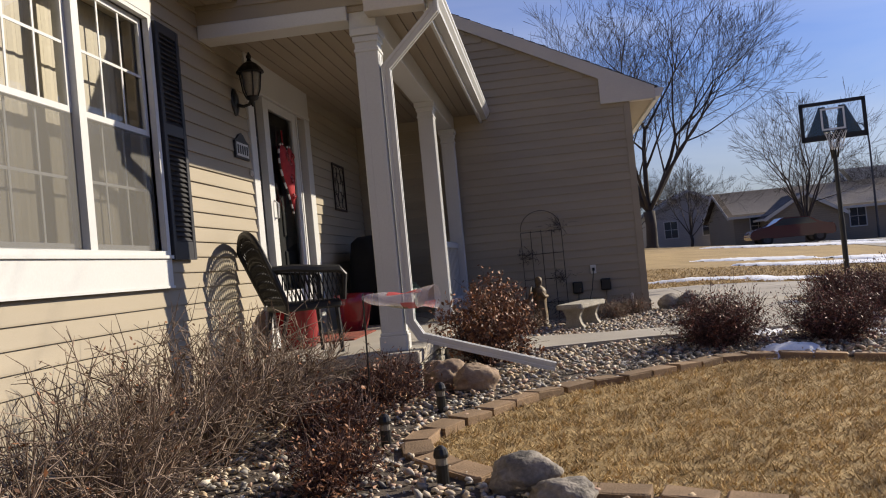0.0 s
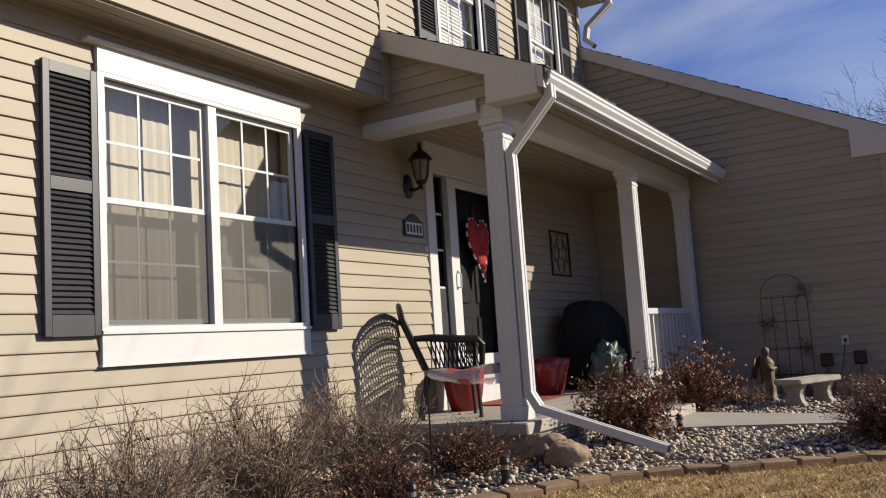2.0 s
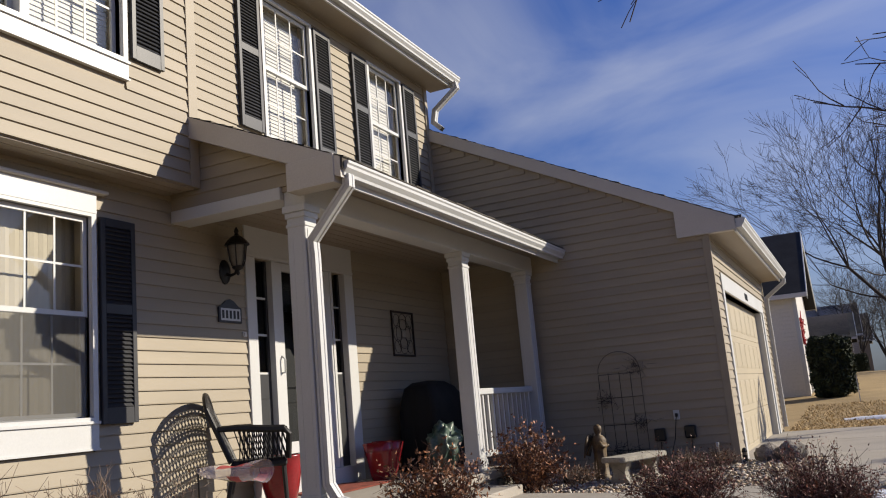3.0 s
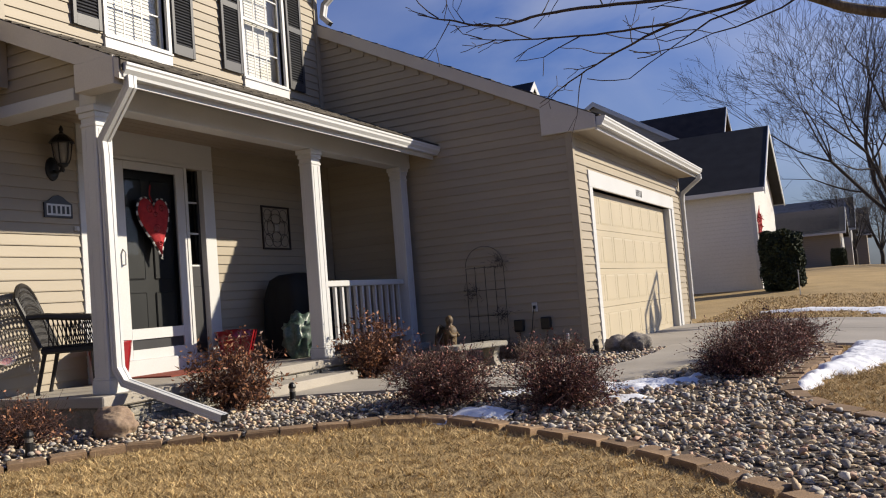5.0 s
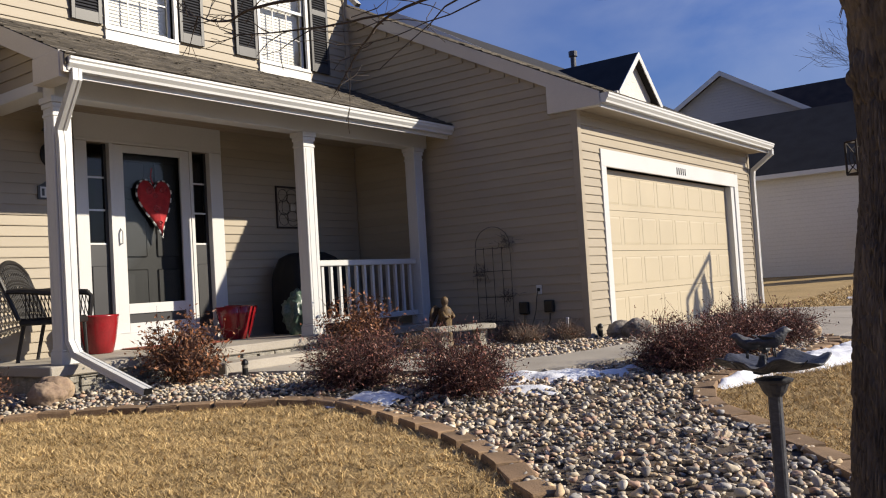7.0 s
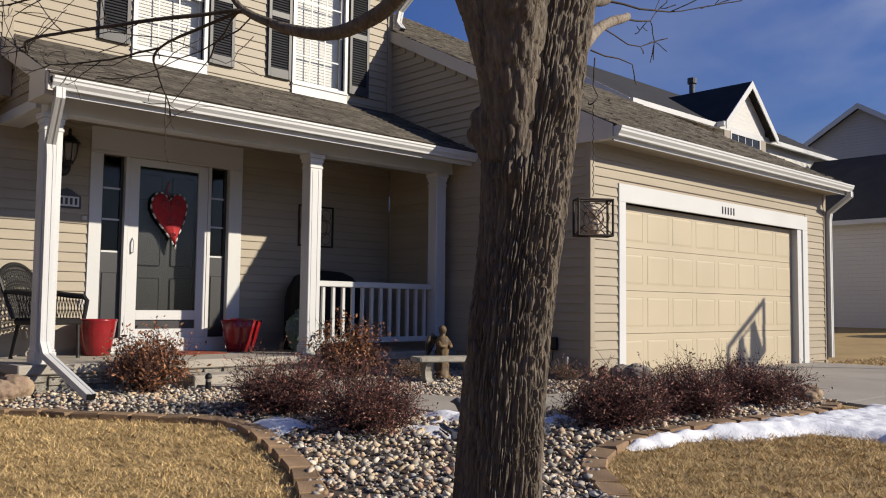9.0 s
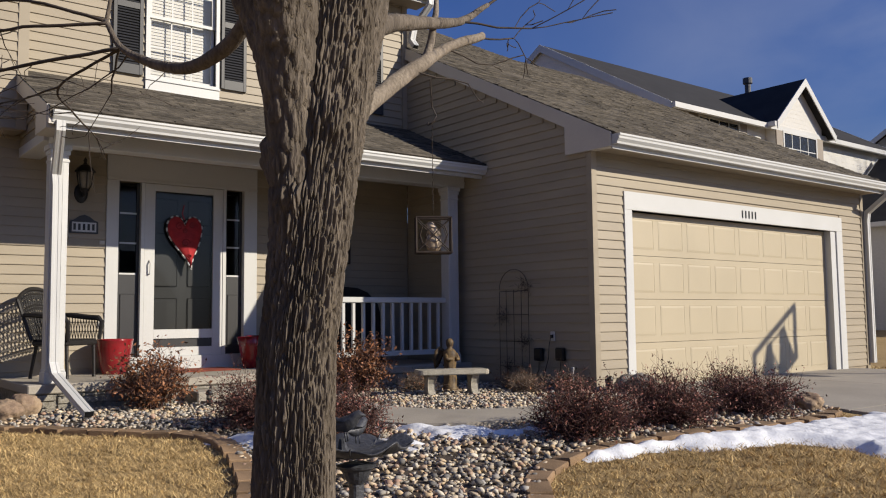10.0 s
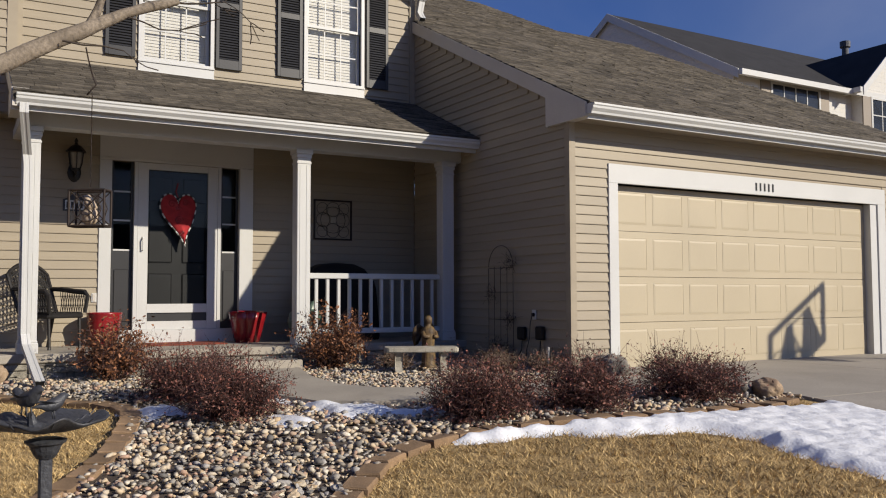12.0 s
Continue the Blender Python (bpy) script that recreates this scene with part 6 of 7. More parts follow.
def limb(pts, radii, material, n=16, rough=0.004, furrow=0.0):
    bm = bmesh.new()
    P = [Vector(p) for p in pts]
    fine, rad = [], []
    k = 40 if furrow else 7
    for j in range(len(P) - 1):
        for q in range(k):
            t = q / k
            a, b, c, d = P[max(j - 1, 0)], P[j], P[j + 1], P[min(j + 2, len(P) - 1)]
            fine.append(0.5 * ((2 * b) + (c - a) * t + (2 * a - 5 * b + 4 * c - d) * t * t + (3 * b - a - 3 * c + d) * t ** 3))
            rad.append(radii[j] + (radii[j + 1] - radii[j]) * t)
    fine.append(P[-1])
    rad.append(radii[-1])
    m = 90 if furrow else n
    tube(bm, fine, rad, m)
    bm.normal_update()
    for v in bm.verts:
        w = v.co
        if furrow:
            cell = noise.voronoi(Vector((w.x * 36, w.y * 36, w.z * 7)) + noise.noise_vector(w * 20) * 0.4)[0]
            v.co = w - v.normal * (max(0.0, 0.2 - (cell[1] - cell[0])) / 0.2 * furrow)
        v.co += Vector((noise.noise(w * 9), noise.noise(w * 9 + Vector((5, 0, 0))), noise.noise(w * 9 + Vector((0, 7, 0))))) * rough
    return part("limb", bm, material, tree, smooth=True)


zc = tz + 2.2
limb([(6.29, 4.62, 1.90), (6.24, 4.74, 2.07), (6.16, 4.90, 2.22), (6.005, 5.29, 2.495), (5.965, 5.46, 2.60), (5.945, 5.64, 2.68)], [0.046, 0.038, 0.034, 0.028, 0.021, 0.018], M["palebark"], rough=0.007)
limb([(6.005, 5.28, 2.49), (5.99, 5.32, 2.58), (5.97, 5.36, 2.72), (5.93, 5.40, 2.86)], [0.020, 0.016, 0.012, 0.009], M["palebark"], rough=0.005)
limb([(6.37, 4.66, 2.34), (6.24, 4.92, 2.50), (6.06, 5.23, 2.62), (5.90, 5.55, 2.74), (5.80, 5.8, 2.90)], [0.05, 0.036, 0.026, 0.018, 0.010], M["bark"], rough=0.005)
limb([(6.16, 4.68, 3.05), (5.82, 4.71, 2.80), (5.50, 4.67, 2.59), (5.25, 4.59, 2.525), (5.0, 4.51, 2.59), (4.78, 4.44, 2.71), (4.66, 4.41, 2.86)], [0.050, 0.038, 0.032, 0.028, 0.023, 0.015, 0.011], M["bark"])
limb([(6.27, 4.57, zc - 0.45), (6.24, 4.55, zc), (6.08, 4.42, zc + 0.5), (5.87, 4.08, zc + 1.2), (5.7, 3.6, zc + 2.2)], [0.08, 0.115, 0.115, 0.10, 0.07], M["bark"], furrow=0.013)
limb([(6.29, 4.59, zc - 0.45), (6.32, 4.67, zc), (6.37, 4.76, zc + 0.6), (6.40, 4.88, zc + 1.6), (6.5, 5.1, zc + 2.8)], [0.08, 0.12, 0.125, 0.10, 0.07], M["bark"], furrow=0.013)
limb([(6.29, 4.53, zc - 0.4), (6.35, 4.48, zc + 0.05), (6.53, 4.33, zc + 0.5), (6.9, 4.05, zc + 1.3), (7.3, 3.8, zc + 2.2)], [0.07, 0.10, 0.10, 0.08, 0.05], M["bark"], furrow=0.012)
limb([(6.0, 4.25, zc + 0.6), (5.6, 3.9, zc + 1.05), (5.1, 3.6, zc + 1.3), (4.6, 3.5, zc + 1.4), (4.1, 3.45, zc + 1.45)], [0.045, 0.032, 0.024, 0.018, 0.010], M["bark"])
# the low outer branches that reach over the lawn towards the porch
OUTER = (([(4.80, 4.445, 2.70), (4.28, 4.30, 2.61), (3.95, 4.45, 2.57), (3.62, 4.66, 2.52), (3.40, 4.78, 2.46)], 0.008),
         ([(4.80, 4.445, 2.70), (4.40, 4.15, 2.67), (3.88, 3.87, 2.65), (3.52, 3.95, 2.68), (3.25, 3.98, 2.77), (3.05, 4.02, 2.86)], 0.010),
         ([(4.68, 4.415, 2.84), (4.40, 4.10, 2.84), (4.05, 3.90, 2.83), (3.60, 3.85, 2.88), (3.25, 3.80, 2.93)], 0.010),
         ([(4.66, 4.41, 2.86), (4.30, 4.10, 3.00), (3.80, 3.95, 3.06), (3.35, 3.85, 3.07)], 0.009),
         ([(4.28, 4.30, 2.61), (3.85, 4.20, 2.62), (3.52, 4.09, 2.64), (3.30, 4.10, 2.70)], 0.006))
for pts, r in OUTER:
    limb(pts, [r * (1 - 0.72 * k / (len(pts) - 1)) for k in range(len(pts))], M["twig"], 6, 0.006)
rng = np.random.default_rng(33)
rows = []
for pts, r in OUTER:
    for a, b in zip(pts[1:], pts[2:]):
        a, b = np.array(a), np.array(b)
        for t in (0.0, 0.35, 0.7):
            d = (b - a) / np.linalg.norm(b - a) + rng.normal(size=3) * 0.55
            grow(rows, a + (b - a) * t, d, rng.uniform(0.08, 0.24), 0.0036, 1, rng, 0.24, 0.05, (1, 3), 0.7, least=0.0018)
tagged(segs("twig_mass", rows, M["twig"], tree, 4), kind="stuff")
rng = np.random.default_rng(21)
rows = []
for p, d, l, r, dep in (((4.78, 4.44, 2.71), (-0.9, -0.05, 0.15), 0.5, 0.007, 2), ((4.66, 4.41, 2.86), (-0.3, 0.1, 0.9), 0.6, 0.010, 3),
                        ((4.85, 4.46, 2.67), (-0.7, -0.4, -0.2), 0.45, 0.005, 2),
                        ((4.1, 3.45, zc + 1.45), (-0.9, -0.1, 0.0), 0.8, 0.009, 3), ((4.6, 3.5, zc + 1.4), (-0.6, 0.5, -0.1), 0.7, 0.008, 3), ((5.1, 3.6, zc + 1.3), (-0.5, -0.8, 0.1), 0.9, 0.009, 3),
                        ((4.9, 3.55, zc + 1.35), (-0.7, -0.4, -0.1), 0.8, 0.008, 3), ((5.3, 3.7, zc + 1.2), (-0.4, -0.8, 0.35), 1.0, 0.010, 3),
                        ((5.80, 5.8, 2.90), (-0.1, 0.9, 0.4), 0.35, 0.007, 2), ((5.93, 5.42, 2.84), (0.1, 0.4, 0.8), 0.35, 0.006, 2), ((5.945, 5.63, 2.67), (-0.2, 0.9, 0.05), 0.22, 0.005, 2), ((5.98, 5.42, 2.57), (0.1, 0.9, 0.0), 0.22, 0.004, 1),
                        ((5.9, 5.55, 2.74), (0.3, 0.9, 0.1), 0.35, 0.006, 2), ((6.1, 5.18, 2.40), (0.2, 0.9, 0.0), 0.22, 0.004, 1),
                        ((5.7, 3.6, zc + 2.2), (-0.4, -0.6, 1), 1.6, 0.06, 4), ((5.85, 4.0, zc + 1.2), (-0.9, -0.3, 0.7), 1.4, 0.05, 4), ((6.5, 5.1, zc + 2.8), (0.1, 0.5, 1), 1.6, 0.06, 4), ((6.4, 4.8, zc + 1.6), (-0.4, 0.9, 0.6), 1.4, 0.05, 4),
                        ((7.3, 3.8, zc + 2.2), (0.6, -0.5, 0.9), 1.5, 0.045, 4), ((6.9, 4.05, zc + 1.3), (0.9, 0.4, 0.6), 1.3, 0.04, 4), ((6.4, 4.8, zc + 1.9), (0.9, 0.5, 0.8), 1.3, 0.04, 4), ((6.35, 4.65, zc + 0.8), (0.2, 0.9, 0.4), 1.1, 0.02, 3)):
    grow(rows, p, d, l, r, dep, rng, 0.30, 0.05, (1, 3), 0.72)
tagged(segs("branch_mass", [r for r in rows if r[2] > 0.008], M["bark"], tree, 6), kind="stuff")
tagged(segs("twig_mass", [r for r in rows if r[2] <= 0.008], M["twig"], tree, 4), kind="stuff")

big = bare_tree(6.3, 50.0, 13.5, 1.15, 3, "wide-spreading bare tree on the far lawn", 0.31, 5)
t2 = bare_tree(15.6, 52.0, 8.0, 0.75, 9, "upright bare tree in front of a dark house", 0.16, 4)
t3 = bare_tree(10.2, 60.0, 5.5, 0.9, 12, "small bare tree beside a pale house", 0.10, 4)
for src, x, y, t in ((t2, 3.5, 78, 40), (t3, 24, 64, 80), (t2, 9.0, 92, 150), (t3, 1.0, 96, 200), (t2, 15.5, 98, 250), (t3, 20, 86, 20), (t2, 40, 110, 70), (t2, 28, 88, 120), (t2, 5.5, 84, 10), (t3, 7.2, 70, 300)):
    copy_thing(src, pose(x, y, gz(x, y), 0, 0, t))

# ---- shrubs ----


def shrub(name, x, y, r, h, n, seed, twig, leaf, count, label, size=0.016, stiff=0.5, low=0.6, thick=1.0):
    """Stems that fan out of a crown and fork into fine twigs, with what dried leaves are left."""
    rng = np.random.default_rng(seed)
    z = gz(x, y)
    ob = thing(name, (x, y, z), label, "shrub", name + "s")
    rows, tips = [], []
    for i in range(n):
        a = rng.uniform(0, math.tau)
        out = math.sqrt(rng.uniform(0, 1))
        p = np.array([x + 0.16 * r * math.cos(a) * out, y + 0.16 * r * math.sin(a) * out, z])
        end = np.array([x + r * math.cos(a) * out * 0.95, y + r * math.sin(a) * out * 0.95, z + h * (1 - 0.35 * out ** 3) * rng.uniform(low, 1.0)])
        m = p + (end - p) * 0.5 + np.array([0, 0, h * 0.10 * out]) + rng.normal(size=3) * 0.03
        pts = [p, p + (m - p) * 0.55, m, m + (end - m) * 0.5 + rng.normal(size=3) * 0.025, end]
        rr = 0.0056 * thick
        for u, v in zip(pts, pts[1:]):
            rows.append((tuple(u), tuple(v), rr, rr * 0.75))
            rr *= 0.75
        for j in (1, 2, 3, 4):
            for _ in range(rng.integers(2, 5)):
                d = (pts[j] - pts[j - 1])
                d = d / np.linalg.norm(d) * stiff + rng.normal(size=3) * 0.55 + np.array([0, 0, 0.25])
                q = pts[j] + d / np.linalg.norm(d) * rng.uniform(0.07, 0.17) * (r / 0.5)
                rows.append((tuple(pts[j]), tuple(q), 0.0026 * thick, 0.0015 * thick))
                tips += [q, pts[j] + (q - pts[j]) * rng.uniform(0.2, 0.8)]
                for _ in range(2):
                    e = q + (d / np.linalg.norm(d) + rng.normal(size=3) * 0.7) * rng.uniform(0.03, 0.08)
                    rows.append((tuple(q), tuple(e), 0.0017 * thick, 0.001 * thick))
                    tips.append(e)
    tagged(segs("stem_tangle", rows, twig, ob, 3), kind="stuff")
    if count:
        tips = np.array(tips)
        pick = tips[rng.integers(0, len(tips), count)] + rng.normal(size=(count, 3)) * 0.018
        pick[:, 2] = np.maximum(pick[:, 2], z + 0.03)
        tagged(leaves("dried_foliage", pick, size, leaf, ob, rng), kind="stuff")
    return ob


shrub("brown_leaved_shrub", -0.42, 6.42, 0.42, 0.66, 60, 31, M["barberry"], M["brownleaf"], 2600, "rounded shrub with dried russet leaves beside the porch step", 0.025, 0.5, 0.3)
shrub("brown_leaved_shrub", -0.55, 9.05, 0.46, 0.72, 65, 32, M["barberry"], M["brownleaf"], 3000, "rounded shrub with dried russet leaves in front of the railing", 0.025, 0.5, 0.3)
for i, (x, y, r, h) in enumerate(((1.60, 6.72, 0.50, 0.55), (2.62, 6.85, 0.50, 0.56), (3.85, 8.50, 0.52, 0.52), (4.0, 9.42, 0.48, 0.53), (3.98, 10.62, 0.52, 0.50))):
    shrub("barberry_shrub", x, y, r * 0.86, h * 0.84, 120, 40 + i, M["barberry"], M["redleaf"], 5600, "low mounded barberry with maroon twigs among the stones", 0.0135, 0.6, 0.15)
for i, (x, y, r, h, n) in enumerate(((-1.75, 2.2, 0.62, 0.68, 72), (-1.72, 3.30, 0.60, 0.70, 72), (-1.62, 4.15, 0.50, 0.76, 62), (-1.6, 1.1, 0.6, 0.62, 55))):
    shrub("bare_shrub", x, y, r, h, n, 60 + i, M["spirea"], M["brownleaf"], 260, "leafless grey-brown twiggy shrub against the siding", 0.014, 0.7, 0.45, 1.35)
for i, (x, y, r, h, n) in enumerate(((-0.98, 4.62, 0.32, 0.28, 45), (-0.92, 2.85, 0.26, 0.22, 32), (-1.15, 3.72, 0.32, 0.24, 40))):
    shrub("low_shrub", x, y, r, h, n, 70 + i, M["barberry"], M["brownleaf"], 1100, "low sprawling bare shrub with a few maroon leaves", 0.016, 0.8, 0.35, 1.3)
for i, (x, y, r, h) in enumerate(((0.55, 10.75, 0.26, 0.20), (0.95, 10.6, 0.24, 0.18), (-0.15, 9.75, 0.22, 0.18), (1.3, 11.0, 0.2, 0.2))):
    shrub("dry_perennial", x, y, r, h, 34, 80 + i, M["spirea"], M["brownleaf"], 260, "low tuft of dried tan stems near the bench", 0.016, 0.6)

# ---- stones, edging, snow ----


def unit_pebbles(count, seed, level=2):
    rng = np.random.default_rng(seed)
    bm = bmesh.new()
    bmesh.ops.create_icosphere(bm, subdivisions=level, radius=1.0)
    base = np.array([v.co[:] for v in bm.verts])
    tri = np.array([[v.index for v in f.verts] for f in bm.faces])
    bm.free()
    out = []
    for _ in range(count):
        k = rng.normal(size=(3, 3)) * 0.25
        s = 1 + 0.30 * np.sin(base @ k[0] * 6 + rng.uniform(0, 6)) + 0.20 * np.sin(base @ k[1] * 11) + rng.normal(size=len(base)) * 0.06
        out.append(base * s[:, None])
    return out, tri


SHAPES, TRI = unit_pebbles(8, 4)
ROUGH, RTRI = unit_pebbles(12, 6, 1)
rng = np.random.default_rng(17)
bed = thing("gravel_bed", (2.0, 6.5, 0.45), "bed of mixed grey, tan and white river stones", "river stones", kind="structure")
N = 58000
px, py = rng.uniform(-2.44, 7.0, N), rng.uniform(1.0, 11.7, N)
keep = inside(BED, px, py) & ~inside(PATHWAY, px, py)
keep &= ~((px < -0.44) & (py > 6.93) & (py < 8.64)) & (np.hypot(px - tx, py - ty) > 0.17)
px, py = px[keep], py[keep]
sz = rng.uniform(0.015, 0.029, len(px)) * np.where(px > 2.0, 1.08, 0.92) * rng.choice([0.6, 0.8, 1.0, 1.3], len(px))
close = np.argsort(np.abs(px - 4.9) + np.abs(py - 6.4))[:300]
solo = np.zeros(len(px), bool)
solo[close] = True
V, F, off = [], [], 0
metas = [bpy.data.meshes.new("stone") for _ in SHAPES]
for me, s in zip(metas, SHAPES):
    me.from_pydata((s * np.array([1, 0.72, 0.42])).tolist(), [], TRI.tolist())
    me.materials.append(M["pebble_one"])
for j in range(len(px)):
    t = rng.uniform(0, math.tau)
    tilt = rng.normal(size=2) * 0.32
    z = gz(px[j], py[j]) + 0.012 + sz[j] * rng.uniform(0.2, 1.1)
    if solo[j]:
        o = new("stone", metas[j % 8])
        o.parent = bed
        o.matrix_parent_inverse = bed.matrix_basis.inverted()
        o.matrix_basis = Matrix.LocRotScale((px[j], py[j], z), Euler((tilt[0], tilt[1], t)), Vector((sz[j],) * 3))
        continue
    near = 4.5 < px[j] < 6.6 and 4.0 < py[j] < 6.8
    s = (SHAPES[j % 8] if near else ROUGH[j % 12]) * np.array([1, 0.72, 0.45]) * sz[j]
    s = s @ np.array(Euler((tilt[0], tilt[1], t)).to_matrix()).T
    V.append(s + np.array([px[j], py[j], z]))
    F.append((TRI if near else RTRI) + off)
    off += len(s)
tagged(raw("river_stones", np.concatenate(V), np.concatenate(F), M["pebble"], bed, smooth=False), kind="stuff")


def edging(name, line, label, width=0.15):
    """Pavers laid end to end along a line."""
    ob = thing(name, (*line[len(line) // 2], gz(*line[len(line) // 2])), label, "garden edging", kind="structure")
    P = [Vector((x, y)) for x, y in line]
    dense = []
    for j in range(len(P) - 1):
        for q in range(10):
            t = q / 10
            a, b, c, d = P[max(j - 1, 0)], P[j], P[j + 1], P[min(j + 2, len(P) - 1)]
            dense.append(0.5 * ((2 * b) + (c - a) * t + (2 * a - 5 * b + 4 * c - d) * t * t + (3 * b - a - 3 * c + d) * t ** 3))
    dense.append(P[-1])
    rng = np.random.default_rng(len(line))
    shapes = []
    for _ in range(5):
        bm = bmesh.new()
        L, w = 0.245, width
        k = 0.012
        prism(bm, [(-L / 2, -w / 2), (L / 2 - 0.01 * rng.uniform(), -w / 2), (L / 2, w / 2 - 0.02), (L / 2 - 0.02, w / 2), (-L / 2 + 0.02, w / 2), (-L / 2, w / 2 - 0.02)], "z", -0.08, 0.035)
        bmesh.ops.bevel(bm, geom=[e for e in bm.edges if e.verts[0].co.z > 0 and e.verts[1].co.z > 0], offset=0.007, segments=1, affect="EDGES")
        for v in bm.verts:
            v.co += Vector(rng.normal(size=3)) * 0.0025
        bmesh.ops.recalc_face_normals(bm, faces=bm.faces)
        me = bpy.data.meshes.new("brick")
        bm.to_mesh(me)
        bm.free()
        me.materials.append(M["brick"])
        shapes.append(me)
    run, last = 0.25, dense[0]
    for j in range(1, len(dense)):
        run += (dense[j] - dense[j - 1]).length
        if run >= 0.252:
            run = 0.0
            c, d = dense[j], (dense[min(j + 1, len(dense) - 1)] - dense[j - 1]).normalized()
            o = new("brick", shapes[j % 5])
            o.parent, o.matrix_parent_inverse = ob, ob.matrix_basis.inverted()
            slope = math.atan2(gz(c.x + d.x * 0.1, c.y + d.y * 0.1) - gz(c.x - d.x * 0.1, c.y - d.y * 0.1), 0.2)
            turn = Euler((rng.normal() * 0.03, -slope + rng.normal() * 0.02, math.atan2(d.y, d.x) + rng.normal() * 0.04))
            o.matrix_basis = Matrix.LocRotScale((c.x, c.y, gz(c.x, c.y) + 0.012), turn, None)
    return ob


edging("edging_left_lawn", EDGE_A, "tan concrete paver edging between lawn and stones", 0.17)
edging("edging_right_lawn", EDGE_B, "tan concrete paver edging along the right lawn", 0.17)


def snow(poly, h, label, step=0.032, seed=0.0):
    x0, x1 = min(p[0] for p in poly), max(p[0] for p in poly)
    y0, y1 = min(p[1] for p in poly), max(p[1] for p in poly)
    xs, ys = np.arange(x0 - step, x1 + step, step), np.arange(y0 - step, y1 + step, step)
    gx, gy = np.meshgrid(xs, ys, indexing="ij")
    jit = np.vectorize(lambda a, b: noise.noise(Vector((a * 1.8, b * 1.8, seed))) * 0.16 + noise.noise(Vector((a * 6, b * 6, seed))) * 0.09)(gx, gy)
    lump = np.vectorize(lambda a, b: noise.noise(Vector((a * 3.5, b * 3.5, seed + 9))) * 0.35 + noise.noise(Vector((a * 11, b * 11, seed + 3))) * 0.45 + noise.noise(Vector((a * 26, b * 26, seed + 3))) * 0.35)(gx, gy)
    d = edge_gap(poly, gx, gy) * np.where(inside(poly, gx, gy), 1, -1) + jit
    z = ground_z(gx, gy) + 0.018 + h * np.clip(d / 0.12, -1.2, 1) * (1 + 0.75 * lump * (d > 0))
    ok = d > -0.13
    idx = -np.ones(gx.shape, int)
    cell = ok[:-1, :-1] & ok[1:, :-1] & ok[1:, 1:] & ok[:-1, 1:]
    used = np.zeros(gx.shape, bool)
    for a, b in ((0, 0), (1, 0), (1, 1), (0, 1)):
        used[a:a + cell.shape[0], b:b + cell.shape[1]] |= cell
    idx[used] = np.arange(used.sum())
    v = np.stack([gx[used], gy[used], z[used]], 1)
    f = np.stack([idx[:-1, :-1][cell], idx[1:, :-1][cell], idx[1:, 1:][cell], idx[:-1, 1:][cell]], 1)
    if len(f):
        tagged(raw("snow_patch", v, f, M["snow"], smooth=True), label, "snow", "melting snow", "stuff")


snow([(4.36, 7.95), (4.5, 8.3), (4.62, 8.72), (4.78, 9.2), (4.95, 9.62), (5.48, 9.72), (6.16, 9.72), (6.7, 9.7), (7.4, 10.2), (7.5, 11.3), (6.5, 11.68), (4.62, 11.62), (4.62, 10.6), (4.60, 10.0), (4.53, 9.4), (4.40, 8.7), (4.30, 8.2)], 0.055, "melting crusted snow along the brick edging", seed=1.0)
snow([(2.0, 7.12), (2.6, 7.40), (3.05, 7.55), (3.6, 8.0), (3.5, 8.38), (2.98, 7.92), (2.6, 7.60), (2.1, 7.36)], 0.055, "thin strip of snow beside the walk", 0.035, 2.0)
snow([(1.85, 6.1), (2.35, 6.25), (2.35, 6.62), (1.85, 6.5)], 0.05, "small patch of old snow on the stones", 0.035, 3.0)
snow([(2.75, 7.05), (3.3, 7.2), (3.2, 7.4), (2.8, 7.3)], 0.03, "thin skin of snow on the stones", 0.035, 7.0)
for k, (x, y, rx, ry) in enumerate(((9.5, 27.5, 3.2, 0.8), (13.5, 30.0, 4.0, 1.0), (15.0, 26.0, 1.8, 1.4), (5.6, 19.6, 0.9, 0.5), (7.8, 31.0, 2.2, 0.5), (13.5, 42.0, 5.0, 1.3), (4.2, 20.6, 1.6, 0.3), (20.0, 48.0, 5.0, 1.6))):
    snow([(x + rx * math.cos(a) * (1 + 0.2 * math.sin(3 * a + k)), y + ry * math.sin(a)) for a in [i * math.tau / 14 for i in range(14)]], 0.05 if k != 2 else 0.25, "patch of old snow on the far lawn", 0.12, 20.0 + k)

# ---- grass ----
rng = np.random.default_rng(77)


def blades(x0, x1, y0, y1, n):
    x, y = rng.uniform(x0, x1, n), rng.uniform(y0, y1, n)
    ok = ~inside(BED, x, y) & ~((y > 11.7) & (y < 17.75) & (x > 1.1)) & (edge_gap(BED, x, y) > 0.06)
    return x[ok], y[ok]


